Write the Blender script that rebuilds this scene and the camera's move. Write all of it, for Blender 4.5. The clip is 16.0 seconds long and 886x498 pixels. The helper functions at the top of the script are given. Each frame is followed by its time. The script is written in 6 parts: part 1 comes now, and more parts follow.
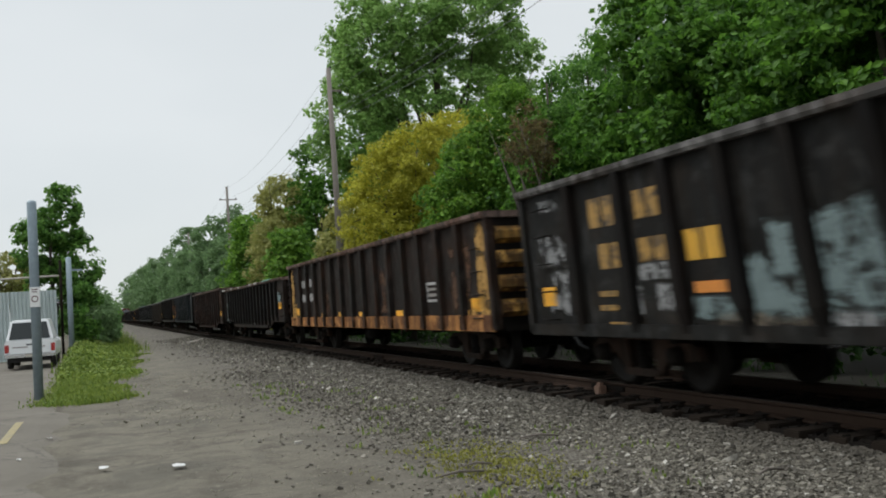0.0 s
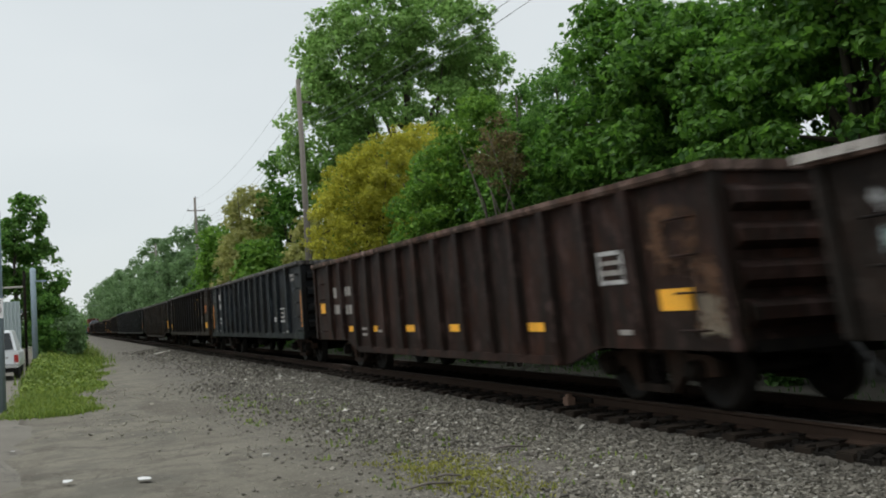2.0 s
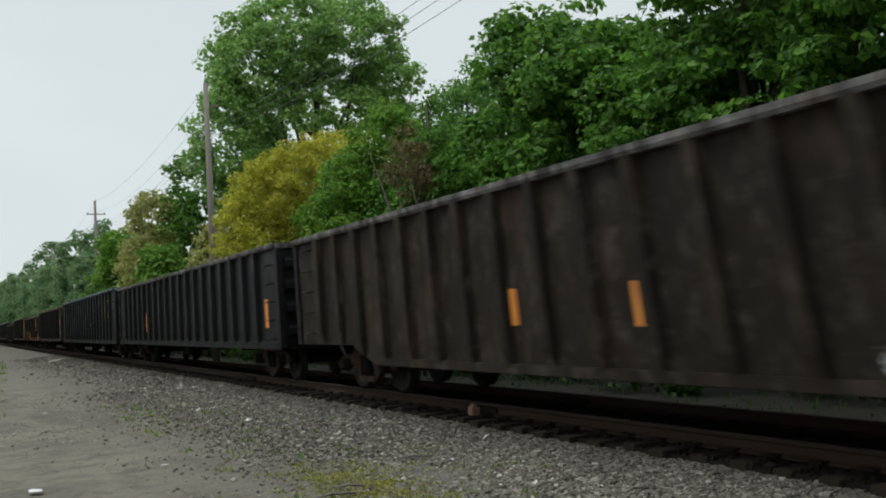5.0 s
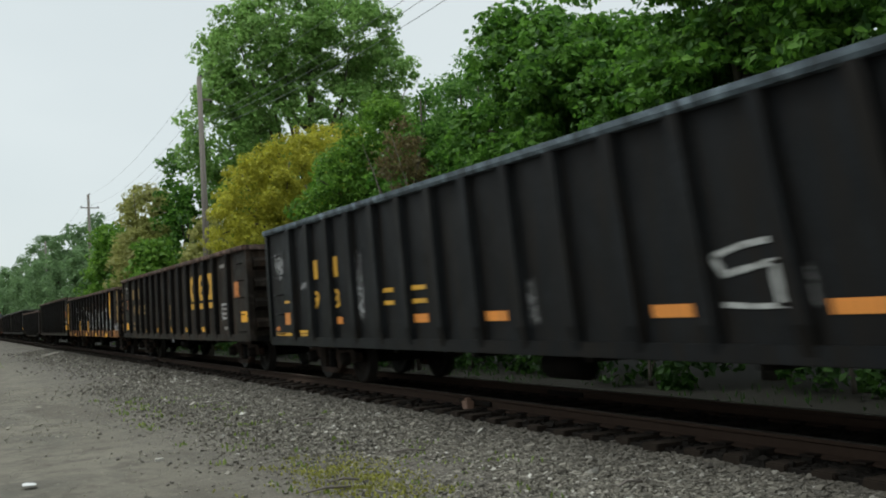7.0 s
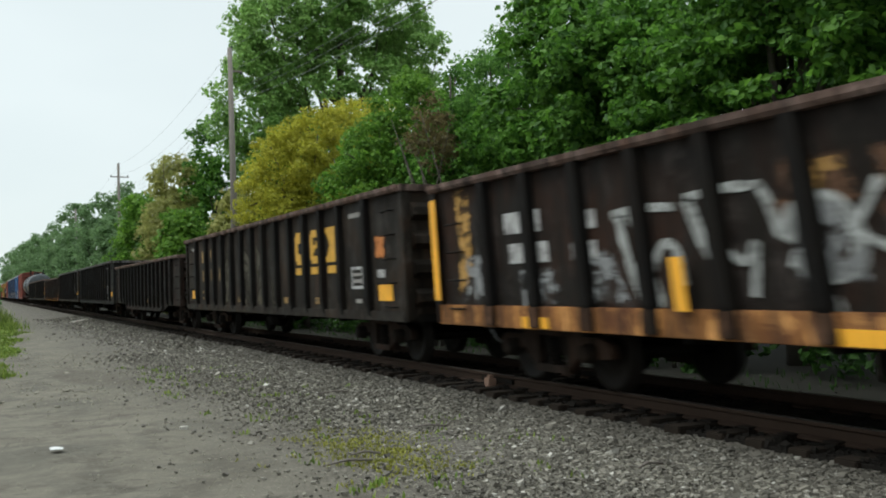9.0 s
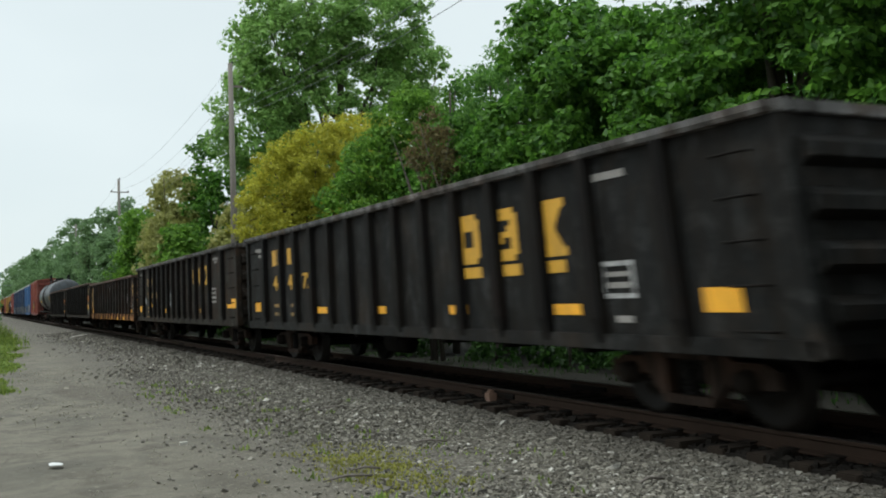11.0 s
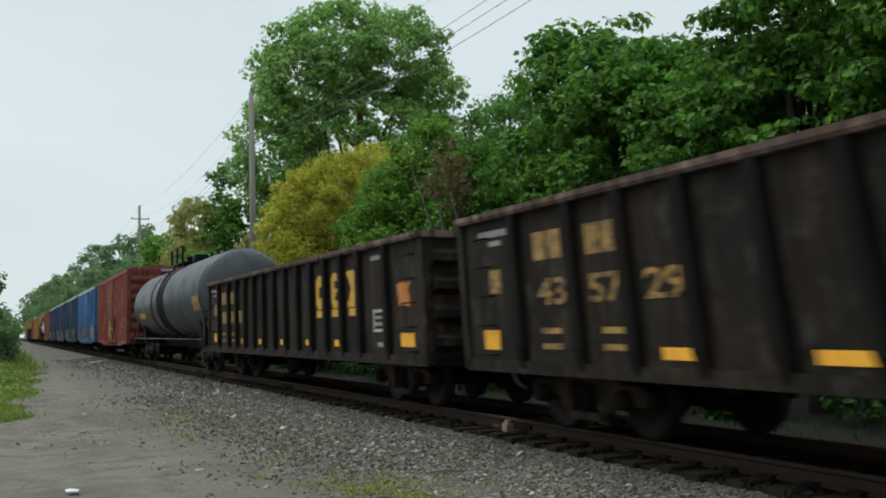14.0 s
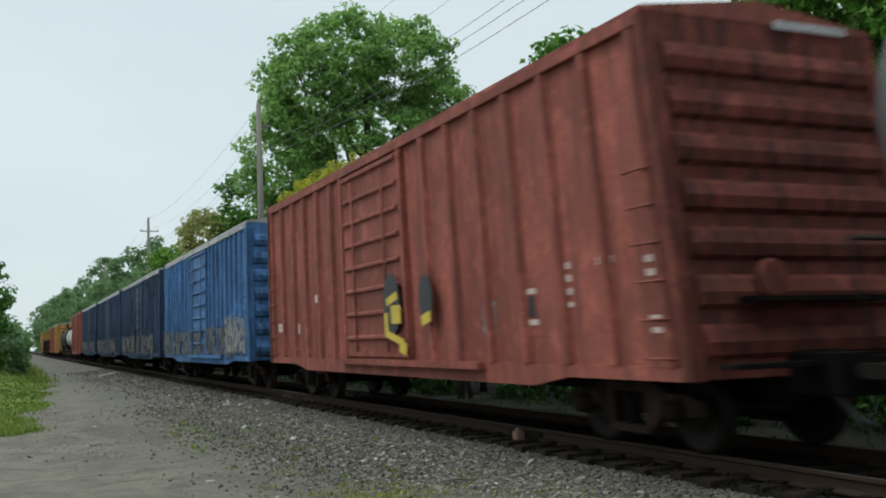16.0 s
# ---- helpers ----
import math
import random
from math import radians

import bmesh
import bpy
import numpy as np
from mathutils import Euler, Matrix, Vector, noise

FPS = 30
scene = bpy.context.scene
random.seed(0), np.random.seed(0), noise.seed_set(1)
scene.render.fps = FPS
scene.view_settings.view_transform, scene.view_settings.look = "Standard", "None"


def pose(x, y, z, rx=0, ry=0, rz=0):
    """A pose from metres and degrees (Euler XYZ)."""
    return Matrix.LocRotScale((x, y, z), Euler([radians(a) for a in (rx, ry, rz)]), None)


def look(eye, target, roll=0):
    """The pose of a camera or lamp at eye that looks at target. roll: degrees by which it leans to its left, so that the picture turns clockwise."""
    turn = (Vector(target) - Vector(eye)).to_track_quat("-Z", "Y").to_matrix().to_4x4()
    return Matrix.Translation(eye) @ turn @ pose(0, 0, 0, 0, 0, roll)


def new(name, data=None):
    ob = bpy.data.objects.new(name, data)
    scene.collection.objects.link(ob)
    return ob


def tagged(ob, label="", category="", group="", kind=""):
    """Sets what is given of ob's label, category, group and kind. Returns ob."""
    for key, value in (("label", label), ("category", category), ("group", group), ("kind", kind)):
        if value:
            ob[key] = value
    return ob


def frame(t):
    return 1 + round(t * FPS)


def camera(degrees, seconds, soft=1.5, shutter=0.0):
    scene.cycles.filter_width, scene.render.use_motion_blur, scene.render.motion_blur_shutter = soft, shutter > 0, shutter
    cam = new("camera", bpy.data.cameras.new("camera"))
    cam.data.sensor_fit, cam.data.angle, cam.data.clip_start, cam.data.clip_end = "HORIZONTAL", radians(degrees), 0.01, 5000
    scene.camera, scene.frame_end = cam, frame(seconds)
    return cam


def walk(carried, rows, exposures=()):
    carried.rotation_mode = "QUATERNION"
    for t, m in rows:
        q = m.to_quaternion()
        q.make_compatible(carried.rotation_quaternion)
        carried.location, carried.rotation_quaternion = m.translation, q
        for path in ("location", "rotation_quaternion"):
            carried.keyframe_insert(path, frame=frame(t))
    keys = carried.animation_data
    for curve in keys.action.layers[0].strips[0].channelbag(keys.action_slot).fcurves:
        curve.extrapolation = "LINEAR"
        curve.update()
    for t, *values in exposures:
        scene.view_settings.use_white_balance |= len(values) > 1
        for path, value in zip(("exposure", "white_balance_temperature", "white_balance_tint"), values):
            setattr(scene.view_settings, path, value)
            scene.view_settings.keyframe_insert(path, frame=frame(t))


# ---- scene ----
# The world: y runs along the straight track, away from the camera; x to the right; z up from the lot.
cam = camera(49.0, 16.0, soft=1.9, shutter=1.22)
# a phone-like sensor read from top to bottom
scene.cycles.rolling_shutter_type = "TOP"
scene.cycles.rolling_shutter_duration = 0.17
CAMERA_ROWS = [
    (0.0, pose(0, 0, 1.62, 92.95, 3.49, -19.27)),
    (0.5, pose(0, 0, 1.62, 93.45, 2.76, -19.43)),
    (1.0, pose(0, 0, 1.62, 93.64, 2.72, -19.80)),
    (1.5, pose(0, 0, 1.62, 93.62, 2.80, -20.52)),
    (2.0, pose(0, 0, 1.62, 93.53, 3.45, -21.08)),
    (2.5, pose(0, 0, 1.62, 93.53, 2.25, -21.74)),
    (3.0, pose(0, 0, 1.62, 93.57, 3.11, -22.76)),
    (3.5, pose(0, 0, 1.62, 93.80, 2.45, -24.24)),
    (4.0, pose(0, 0, 1.62, 93.92, 3.78, -23.44)),
    (4.5, pose(0, 0, 1.62, 93.95, 2.80, -26.21)),
    (7.0, pose(0, 0, 1.62, 93.42, 2.83, -26.91)),
    (7.5, pose(0, 0, 1.62, 92.95, 2.43, -26.50)),
    (8.0, pose(0, 0, 1.62, 92.32, 1.11, -26.26)),
    (8.5, pose(0, 0, 1.62, 92.09, 1.11, -25.76)),
    (9.0, pose(0, 0, 1.62, 92.10, 1.40, -25.45)),
    (11.5, pose(0, 0, 1.62, 93.16, 1.46, -25.42)),
    (12.0, pose(0, 0, 1.62, 93.48, 1.20, -25.21)),
    (12.5, pose(0, 0, 1.62, 94.13, 1.10, -25.11)),
    (13.0, pose(0, 0, 1.62, 94.28, 1.40, -24.87)),
    (13.5, pose(0, 0, 1.62, 94.34, 1.43, -24.41)),
    (14.0, pose(0, 0, 1.62, 94.68, 1.00, -24.41)),
    (14.5, pose(0, 0, 1.62, 94.99, 0.96, -24.35)),
    (15.0, pose(0, 0, 1.62, 94.99, 1.32, -23.94)),
    (15.5, pose(0, 0, 1.62, 95.01, 1.88, -23.64)),
    (16.0, pose(0, 0, 1.62, 95.20, 1.64, -23.86)),
]
walk(cam, CAMERA_ROWS, [(0.0, 0.0, 6500, 10), (4.0, -0.03, 6420, 7), (7.5, 0.02, 6380, 5), (9.0, 0.2, 6350, 4), (11.5, 0.14, 6280, 4), (12.5, 0.1, 6260, 4), (13.5, 0.0, 6220, 4), (16.0, 0.0, 6130, 3)])

# ---- light: a bright overcast sky ----
world = bpy.data.worlds.new("overcast")
scene.world = world
world.use_nodes = True
wn, wl = world.node_tree.nodes, world.node_tree.links
wn.clear()
w_out = wn.new("ShaderNodeOutputWorld")
w_bg = wn.new("ShaderNodeBackground")
w_sky = wn.new("ShaderNodeTexSky")
w_sky.sky_type = "NISHITA"
w_sky.sun_disc = False
w_sky.sun_elevation, w_sky.sun_rotation = radians(58), radians(302)
w_sky_dim = wn.new("ShaderNodeVectorMath")
w_sky_dim.operation = "SCALE"
w_sky_dim.inputs["Scale"].default_value = 0.10
w_tc = wn.new("ShaderNodeTexCoord")
w_map = wn.new("ShaderNodeMapping")
w_map.inputs["Scale"].default_value = (1.0, 1.0, 2.2)
w_noise = wn.new("ShaderNodeTexNoise")
w_noise.inputs["Scale"].default_value = 1.6
w_noise.inputs["Detail"].default_value = 4
w_ramp = wn.new("ShaderNodeValToRGB")
w_ramp.color_ramp.elements[0].position, w_ramp.color_ramp.elements[0].color = 0.3, (0.68, 0.73, 0.75, 1)
w_ramp.color_ramp.elements[1].position, w_ramp.color_ramp.elements[1].color = 0.7, (0.80, 0.84, 0.85, 1)
w_mix = wn.new("ShaderNodeMix")
w_mix.data_type = "RGBA"
w_mix.inputs[0].default_value = 0.9
wl.new(w_tc.outputs["Generated"], w_map.inputs["Vector"])
wl.new(w_map.outputs["Vector"], w_noise.inputs["Vector"])
wl.new(w_noise.outputs["Fac"], w_ramp.inputs["Fac"])
wl.new(w_sky.outputs["Color"], w_sky_dim.inputs[0])
wl.new(w_sky_dim.outputs["Vector"], w_mix.inputs[6])
wl.new(w_ramp.outputs["Color"], w_mix.inputs[7])
# an overcast sky is brighter overhead than near the horizon
w_sep = wn.new("ShaderNodeSeparateXYZ")
wl.new(w_tc.outputs["Generated"], w_sep.inputs[0])
w_rise = wn.new("ShaderNodeMapRange")
w_rise.interpolation_type = "SMOOTHSTEP"
for key, value in (("From Min", 0.30), ("From Max", 0.95), ("To Min", 1.0), ("To Max", 2.3)):
    w_rise.inputs[key].default_value = value
wl.new(w_sep.outputs["Z"], w_rise.inputs["Value"])
w_lift = wn.new("ShaderNodeVectorMath")
w_lift.operation = "SCALE"
wl.new(w_mix.outputs[2], w_lift.inputs[0])
wl.new(w_rise.outputs["Result"], w_lift.inputs["Scale"])
wl.new(w_lift.outputs["Vector"], w_bg.inputs["Color"])
w_bg.inputs["Strength"].default_value = 1.0
wl.new(w_bg.outputs["Background"], w_out.inputs["Surface"])

sun = new("sun", bpy.data.lights.new("sun", "SUN"))
sun.data.energy, sun.data.angle, sun.data.color = 1.4, radians(20), (1.0, 0.98, 0.93)
sun.matrix_world = look((-26, 16, 50), (0, 0, 0))


# ---- materials ----
def shader(name):
    m = bpy.data.materials.new(name)
    m.use_nodes = True
    n, l = m.node_tree.nodes, m.node_tree.links
    return m, n, l, n["Principled BSDF"]


def noise_node(n, l, vec, scale, detail=4, rough=0.6, distort=0.0):
    t = n.new("ShaderNodeTexNoise")
    t.inputs["Scale"].default_value = scale
    t.inputs["Detail"].default_value = detail
    t.inputs["Roughness"].default_value = rough
    t.inputs["Distortion"].default_value = distort
    l.new(vec, t.inputs["Vector"])
    return t.outputs["Fac"]


def ramp_node(n, l, fac, stops):
    r = n.new("ShaderNodeValToRGB")
    while len(r.color_ramp.elements) < len(stops):
        r.color_ramp.elements.new(0.5)
    for e, (p, c) in zip(r.color_ramp.elements, stops):
        e.position, e.color = p, (*c, 1) if len(c) == 3 else c
    l.new(fac, r.inputs["Fac"])
    return r.outputs["Color"]


def mix_node(n, l, fac, a, b, mode="MIX"):
    x = n.new("ShaderNodeMix")
    x.data_type, x.blend_type = "RGBA", mode
    if isinstance(fac, float):
        x.inputs[0].default_value = fac
    else:
        l.new(fac, x.inputs[0])
    for i, c in ((6, a), (7, b)):
        if isinstance(c, tuple):
            x.inputs[i].default_value = (*c, 1)
        else:
            l.new(c, x.inputs[i])
    return x.outputs[2]


def bump_node(n, l, bsdf, height, strength, distance):
    b = n.new("ShaderNodeBump")
    b.inputs["Strength"].default_value, b.inputs["Distance"].default_value = strength, distance
    l.new(height, b.inputs["Height"])
    l.new(b.outputs["Normal"], bsdf.inputs["Normal"])


def shifted_coords(n, l, scale=(1, 1, 1)):
    """Object coordinates, moved by the object's random number so that copies differ."""
    tc, info = n.new("ShaderNodeTexCoord"), n.new("ShaderNodeObjectInfo")
    m = n.new("ShaderNodeVectorMath")
    m.operation = "MULTIPLY_ADD"
    m.inputs[1].default_value = scale
    s = n.new("ShaderNodeMath")
    s.operation = "MULTIPLY"
    s.inputs[1].default_value = 37.0
    l.new(info.outputs["Random"], s.inputs[0])
    l.new(tc.outputs["Object"], m.inputs[0])
    l.new(s.outputs[0], m.inputs[2])
    return m.outputs[0]


def painted_steel(name, paint, rust, amount=0.45, rough=0.65, dirt=(0.010, 0.008, 0.006), wear=0.7, spec=0.10):
    """Weathered paint on steel: rust blooms, vertical streaks of grime, fine grain."""
    m, n, l, b = shader(name)
    blotch = noise_node(n, l, shifted_coords(n, l), 1.1, 6, 0.65, 0.6)
    streak = noise_node(n, l, shifted_coords(n, l, (3.2, 3.2, 0.28)), 2.2, 5, 0.6)
    fine = noise_node(n, l, shifted_coords(n, l), 22, 3)
    tone = mix_node(n, l, ramp_node(n, l, fine, [(0.3, (0, 0, 0)), (0.75, (1, 1, 1))]), tuple(c * 0.75 for c in paint), tuple(min(1, c * 1.3) for c in paint))
    c = mix_node(n, l, ramp_node(n, l, blotch, [(0.60 - amount * 0.30, (0, 0, 0)), (0.70 - amount * 0.24, (1, 1, 1))]), tone, rust)
    patchy = noise_node(n, l, shifted_coords(n, l), 0.45, 3, 0.5)
    c = mix_node(n, l, ramp_node(n, l, patchy, [(0.40, (0.75, 0.75, 0.75)), (0.58, (0, 0, 0))]), c, tuple(q * 0.55 for q in paint))
    scuff = noise_node(n, l, shifted_coords(n, l, (1.6, 1.6, 1.0)), 2.7, 7, 0.7, 0.9)
    c = mix_node(n, l, ramp_node(n, l, scuff, [(0.50, (0, 0, 0)), (0.64, (wear, wear, wear))]), c, tuple(min(0.8, q * 2.6 + 0.016) for q in paint))
    c = mix_node(n, l, ramp_node(n, l, streak, [(0.44, (0, 0, 0)), (0.62, (0.85, 0.85, 0.85))]), c, dirt)
    l.new(c, b.inputs["Base Color"])
    l.new(ramp_node(n, l, blotch, [(0.3, (rough - 0.12,) * 3), (0.8, (min(1, rough + 0.2),) * 3)]), b.inputs["Roughness"])
    b.inputs["Specular IOR Level"].default_value = spec
    bump_node(n, l, b, fine, 0.25, 0.004)
    return m


def worn_paint(name, colour, wear=0.4, under=(0.022, 0.018, 0.014)):
    """Stencilled paint, partly worn off."""
    m, n, l, b = shader(name)
    f = noise_node(n, l, shifted_coords(n, l), 7, 6, 0.7, 0.5)
    g = noise_node(n, l, shifted_coords(n, l, (4, 4, 0.6)), 3, 4)
    c = mix_node(n, l, ramp_node(n, l, f, [(0.72 - wear * 0.3, (0, 0, 0)), (0.82 - wear * 0.2, (1, 1, 1))]), colour, under)
    c = mix_node(n, l, ramp_node(n, l, g, [(0.45, (0, 0, 0)), (0.9, (0.7, 0.7, 0.7))]), c, under)
    l.new(c, b.inputs["Base Color"])
    b.inputs["Roughness"].default_value = 0.6
    return m


STEEL_BLACK = painted_steel("steel_black", (0.0104, 0.0104, 0.00979), (0.0288, 0.0225, 0.0173), 0.35)
STEEL_GREY = painted_steel("steel_grey_brown", (0.0183, 0.0145, 0.011), (0.0391, 0.0238, 0.0149), 0.45)
STEEL_BROWN = painted_steel("steel_brown", (0.0113, 0.008, 0.00631), (0.0317, 0.0154, 0.00968), 0.55)
STEEL_UMBER = painted_steel("steel_red_brown", (0.0175, 0.0085, 0.0065), (0.036, 0.0155, 0.0100), 0.5)
STEEL_SLATE = painted_steel("steel_slate_blue", (0.0124, 0.0158, 0.0191), (0.0259, 0.0218, 0.0192), 0.1, 0.5)
STEEL_NEWBLACK = painted_steel("steel_fresh_black", (0.00765, 0.0085, 0.00935), (0.011, 0.011, 0.011), 0.1, 0.5, wear=0.15)
RIM_RUST = painted_steel("rim_rust", (0.13, 0.09, 0.075), (0.11, 0.062, 0.045), 0.55, 0.75)
RIM_GREY = painted_steel("rim_grey", (0.12, 0.115, 0.11), (0.10, 0.075, 0.06), 0.35, 0.7)
RIM_BLUE = painted_steel("rim_blue_grey", (0.11, 0.14, 0.16), (0.1, 0.11, 0.12), 0.15, 0.55)
# grime plus shade put into the colour of ribs and ochre-end sheets
SHADE_GRIME = painted_steel("shade_grime", (0.00546, 0.00462, 0.0042), (0.00924, 0.0063, 0.00504), 0.4, 0.75, wear=0.0)
OCHRE_BAND = painted_steel("ochre_band", (0.33, 0.145, 0.045), (0.10, 0.038, 0.02), 0.55, 0.7, (0.06, 0.03, 0.018))
PEELED_STEEL = painted_steel("peeled_sill_steel", (0.07, 0.034, 0.018), (0.03, 0.016, 0.010), 0.6, 0.75)
OCHRE_END = painted_steel("ochre_end", (0.308, 0.168, 0.042), (0.0525, 0.0245, 0.0154), 0.95, 0.7, (0.03, 0.02, 0.012))
# UNDERFRAME, TRUCK_RUST, WHEEL_STEEL: undercar shade put into colour, besides grime and rust
UNDERFRAME = painted_steel("underframe_shade_grime", (0.005, 0.0045, 0.004), (0.008, 0.006, 0.005), 0.4, 0.85, wear=0.0)
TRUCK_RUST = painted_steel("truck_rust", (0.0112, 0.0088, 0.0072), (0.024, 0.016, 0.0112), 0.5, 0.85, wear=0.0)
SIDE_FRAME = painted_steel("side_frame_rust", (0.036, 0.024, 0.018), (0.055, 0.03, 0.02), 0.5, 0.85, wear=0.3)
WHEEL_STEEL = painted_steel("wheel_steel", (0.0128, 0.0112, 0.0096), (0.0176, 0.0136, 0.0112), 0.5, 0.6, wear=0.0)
BOX_RED = painted_steel("boxcar_red", (0.269, 0.0817, 0.0596), (0.207, 0.0721, 0.0538), 0.35, 0.6, (0.15, 0.055, 0.043), wear=0.25)
# grimier, darker copy of the side red: shade on the ends put into colour
BOX_RED_SHADED_END = painted_steel("boxcar_red_shaded_end", (0.17, 0.048, 0.036), (0.11, 0.04, 0.03), 0.45, 0.7, (0.05, 0.022, 0.018), wear=0.3)
BOX_BLUE = painted_steel("boxcar_blue", (0.075, 0.17, 0.36), (0.07, 0.13, 0.26), 0.3, 0.55, (0.03, 0.06, 0.12), wear=0.25)
BOX_NAVY = painted_steel("boxcar_navy", (0.04, 0.065, 0.12), (0.04, 0.05, 0.075), 0.3, 0.6, (0.02, 0.025, 0.04), wear=0.25)
BOX_GALV = painted_steel("boxcar_roof_galvanised", (0.42, 0.43, 0.43), (0.30, 0.26, 0.22), 0.25, 0.5, (0.2, 0.19, 0.18), wear=0.25)
BOX_ORANGE = painted_steel("boxcar_orange", (0.45, 0.24, 0.07), (0.25, 0.12, 0.06), 0.3, 0.6, (0.15, 0.09, 0.04), wear=0.25)
TANK_GREY = painted_steel("tank_grey", (0.036, 0.043, 0.050), (0.026, 0.028, 0.030), 0.25, 0.44, (0.024, 0.024, 0.026), wear=0.2, spec=0.5)
TANK_STAIN = painted_steel("tank_stain", (0.020, 0.0135, 0.0125), (0.030, 0.019, 0.017), 0.4, 0.6)
TANK_WHITE = painted_steel("tank_white", (0.62, 0.62, 0.60), (0.35, 0.30, 0.25), 0.2, 0.5, (0.3, 0.28, 0.25), wear=0.25)
YELLOW = worn_paint("yellow_stencil", (0.58, 0.31, 0.025), 0.5)
YELLOW_FADED = worn_paint("yellow_faded", (0.36, 0.20, 0.04), 0.95)
REFLECT = worn_paint("yellow_reflector", (0.85, 0.40, 0.02), 0.05)
ORANGE = worn_paint("orange_stripe", (0.62, 0.22, 0.03), 0.15)
WHITE = worn_paint("white_stencil", (0.42, 0.41, 0.40), 0.75)
GREY_MARK = worn_paint("grey_stencil", (0.26, 0.24, 0.22), 0.5)
CHALK = worn_paint("white_spray", (0.33, 0.335, 0.32), 0.75)
PALE_SCUFF = worn_paint("pale_scuff", (0.36, 0.33, 0.30), 0.6)
SPRAY_BLACK = worn_paint("black_spray", (0.02, 0.02, 0.025), 0.1)
TARP_GREEN = worn_paint("faded_green_paint", (0.16, 0.32, 0.25), 0.35)
SPRAY_YELLOW = worn_paint("yellow_spray", (0.55, 0.40, 0.04), 0.2)


def sprayed(name, colour, cover=0.5, scale=4.0):
    """A film of paint, broken up by noise and thinning out towards its rim."""
    m, n, l, b = shader(name)
    tc, sep = n.new("ShaderNodeTexCoord"), n.new("ShaderNodeSeparateXYZ")
    l.new(tc.outputs["Generated"], sep.inputs[0])
    def calc(op, p, q=None):
        k = n.new("ShaderNodeMath")
        k.operation = op
        for i, v in enumerate((p, q)):
            if isinstance(v, float):
                k.inputs[i].default_value = v
            elif v is not None:
                l.new(v, k.inputs[i])
        return k.outputs[0]
    rims = [calc("MULTIPLY", sep.outputs[a], calc("SUBTRACT", 1.0, sep.outputs[a])) for a in (1, 2)]
    rim = calc("MINIMUM", calc("MULTIPLY", calc("MINIMUM", *rims), 3.2), 0.5)
    broad = noise_node(n, l, shifted_coords(n, l), scale, 6, 0.65, 0.6)
    fine = noise_node(n, l, shifted_coords(n, l), 17, 4, 0.7)
    level = calc("ADD", calc("ADD", rim, calc("MULTIPLY", calc("SUBTRACT", broad, 0.5), 1.9)), calc("MULTIPLY", calc("SUBTRACT", fine, 0.5), 0.8))
    cut = 0.62 - 0.5 * cover
    l.new(ramp_node(n, l, level, [(cut, (0, 0, 0)), (cut + 0.22, (0.92, 0.92, 0.92))]), b.inputs["Alpha"])
    tone = noise_node(n, l, shifted_coords(n, l), 6, 4)
    l.new(mix_node(n, l, tone, tuple(c * 0.6 for c in colour), tuple(min(1.0, c * 1.35) for c in colour)), b.inputs["Base Color"])
    b.inputs["Roughness"].default_value = 0.65
    b.inputs["Specular IOR Level"].default_value = 0.2
    return m


SPRAY_WHITE = sprayed("white_spray_film", (0.22, 0.22, 0.22), 0.5, 5.0)
SPRAY_GREY = sprayed("grey_spray_film", (0.10, 0.10, 0.098), 0.6)
SPRAY_BLUE = sprayed("pale_blue_spray_film", (0.15, 0.195, 0.195), 0.6, 3.0)
SPRAY_DUST = sprayed("tan_spray_film", (0.14, 0.115, 0.085), 0.6, 4.0)
SPRAY_RED = sprayed("red_orange_film", (0.46, 0.17, 0.05), 1.1, 8.0)
PALE_DUST = sprayed("dusty_panel", (0.06, 0.052, 0.037), 0.5, 2.0)
PEEL_OCHRE = sprayed("peeling_ochre", (0.42, 0.24, 0.07), 0.62, 4.0)
PEEL_RUST = sprayed("rust_bloom", (0.085, 0.042, 0.022), 0.5, 2.6)


def plain(name, colour, rough=0.6, metal=0.0, spec=0.5, vary=0.15, scale=6):
    m, n, l, b = shader(name)
    f = noise_node(n, l, shifted_coords(n, l), scale, 5)
    l.new(mix_node(n, l, f, tuple(c * (1 - vary) for c in colour), tuple(min(1, c * (1 + vary)) for c in colour)), b.inputs["Base Color"])
    b.inputs["Roughness"].default_value, b.inputs["Metallic"].default_value = rough, metal
    b.inputs["Specular IOR Level"].default_value = spec
    return m


GALV = plain("galvanised_pipe", (0.24, 0.30, 0.34), 0.5, 0.2, vary=0.3, scale=9)
SHEET = plain("corrugated_sheet", (0.46, 0.52, 0.52), 0.45, 0.1, vary=0.15, scale=2)
TRUCK_WHITE = plain("white_car_paint", (0.72, 0.73, 0.74), 0.3, vary=0.05)
CAR_GLASS = plain("dark_window_glass", (0.025, 0.03, 0.032), 0.12, spec=0.25, vary=0.1)
BLACK_RUBBER = plain("black_rubber", (0.02, 0.02, 0.02), 0.8)
CHROME = plain("chrome_bumper", (0.5, 0.5, 0.5), 0.25, 0.8)
TAIL_RED = plain("tail_lamp_red", (0.35, 0.03, 0.025), 0.25)
SIGN_WHITE = plain("sign_white", (0.75, 0.75, 0.74), 0.5, vary=0.05)
SIGN_INK = plain("sign_ink", (0.12, 0.05, 0.05), 0.6)
POLE_WOOD = plain("weathered_pole_wood", (0.17, 0.15, 0.13), 0.9, vary=0.35, scale=12)
WIRE = plain("cable", (0.16, 0.17, 0.18), 0.6)
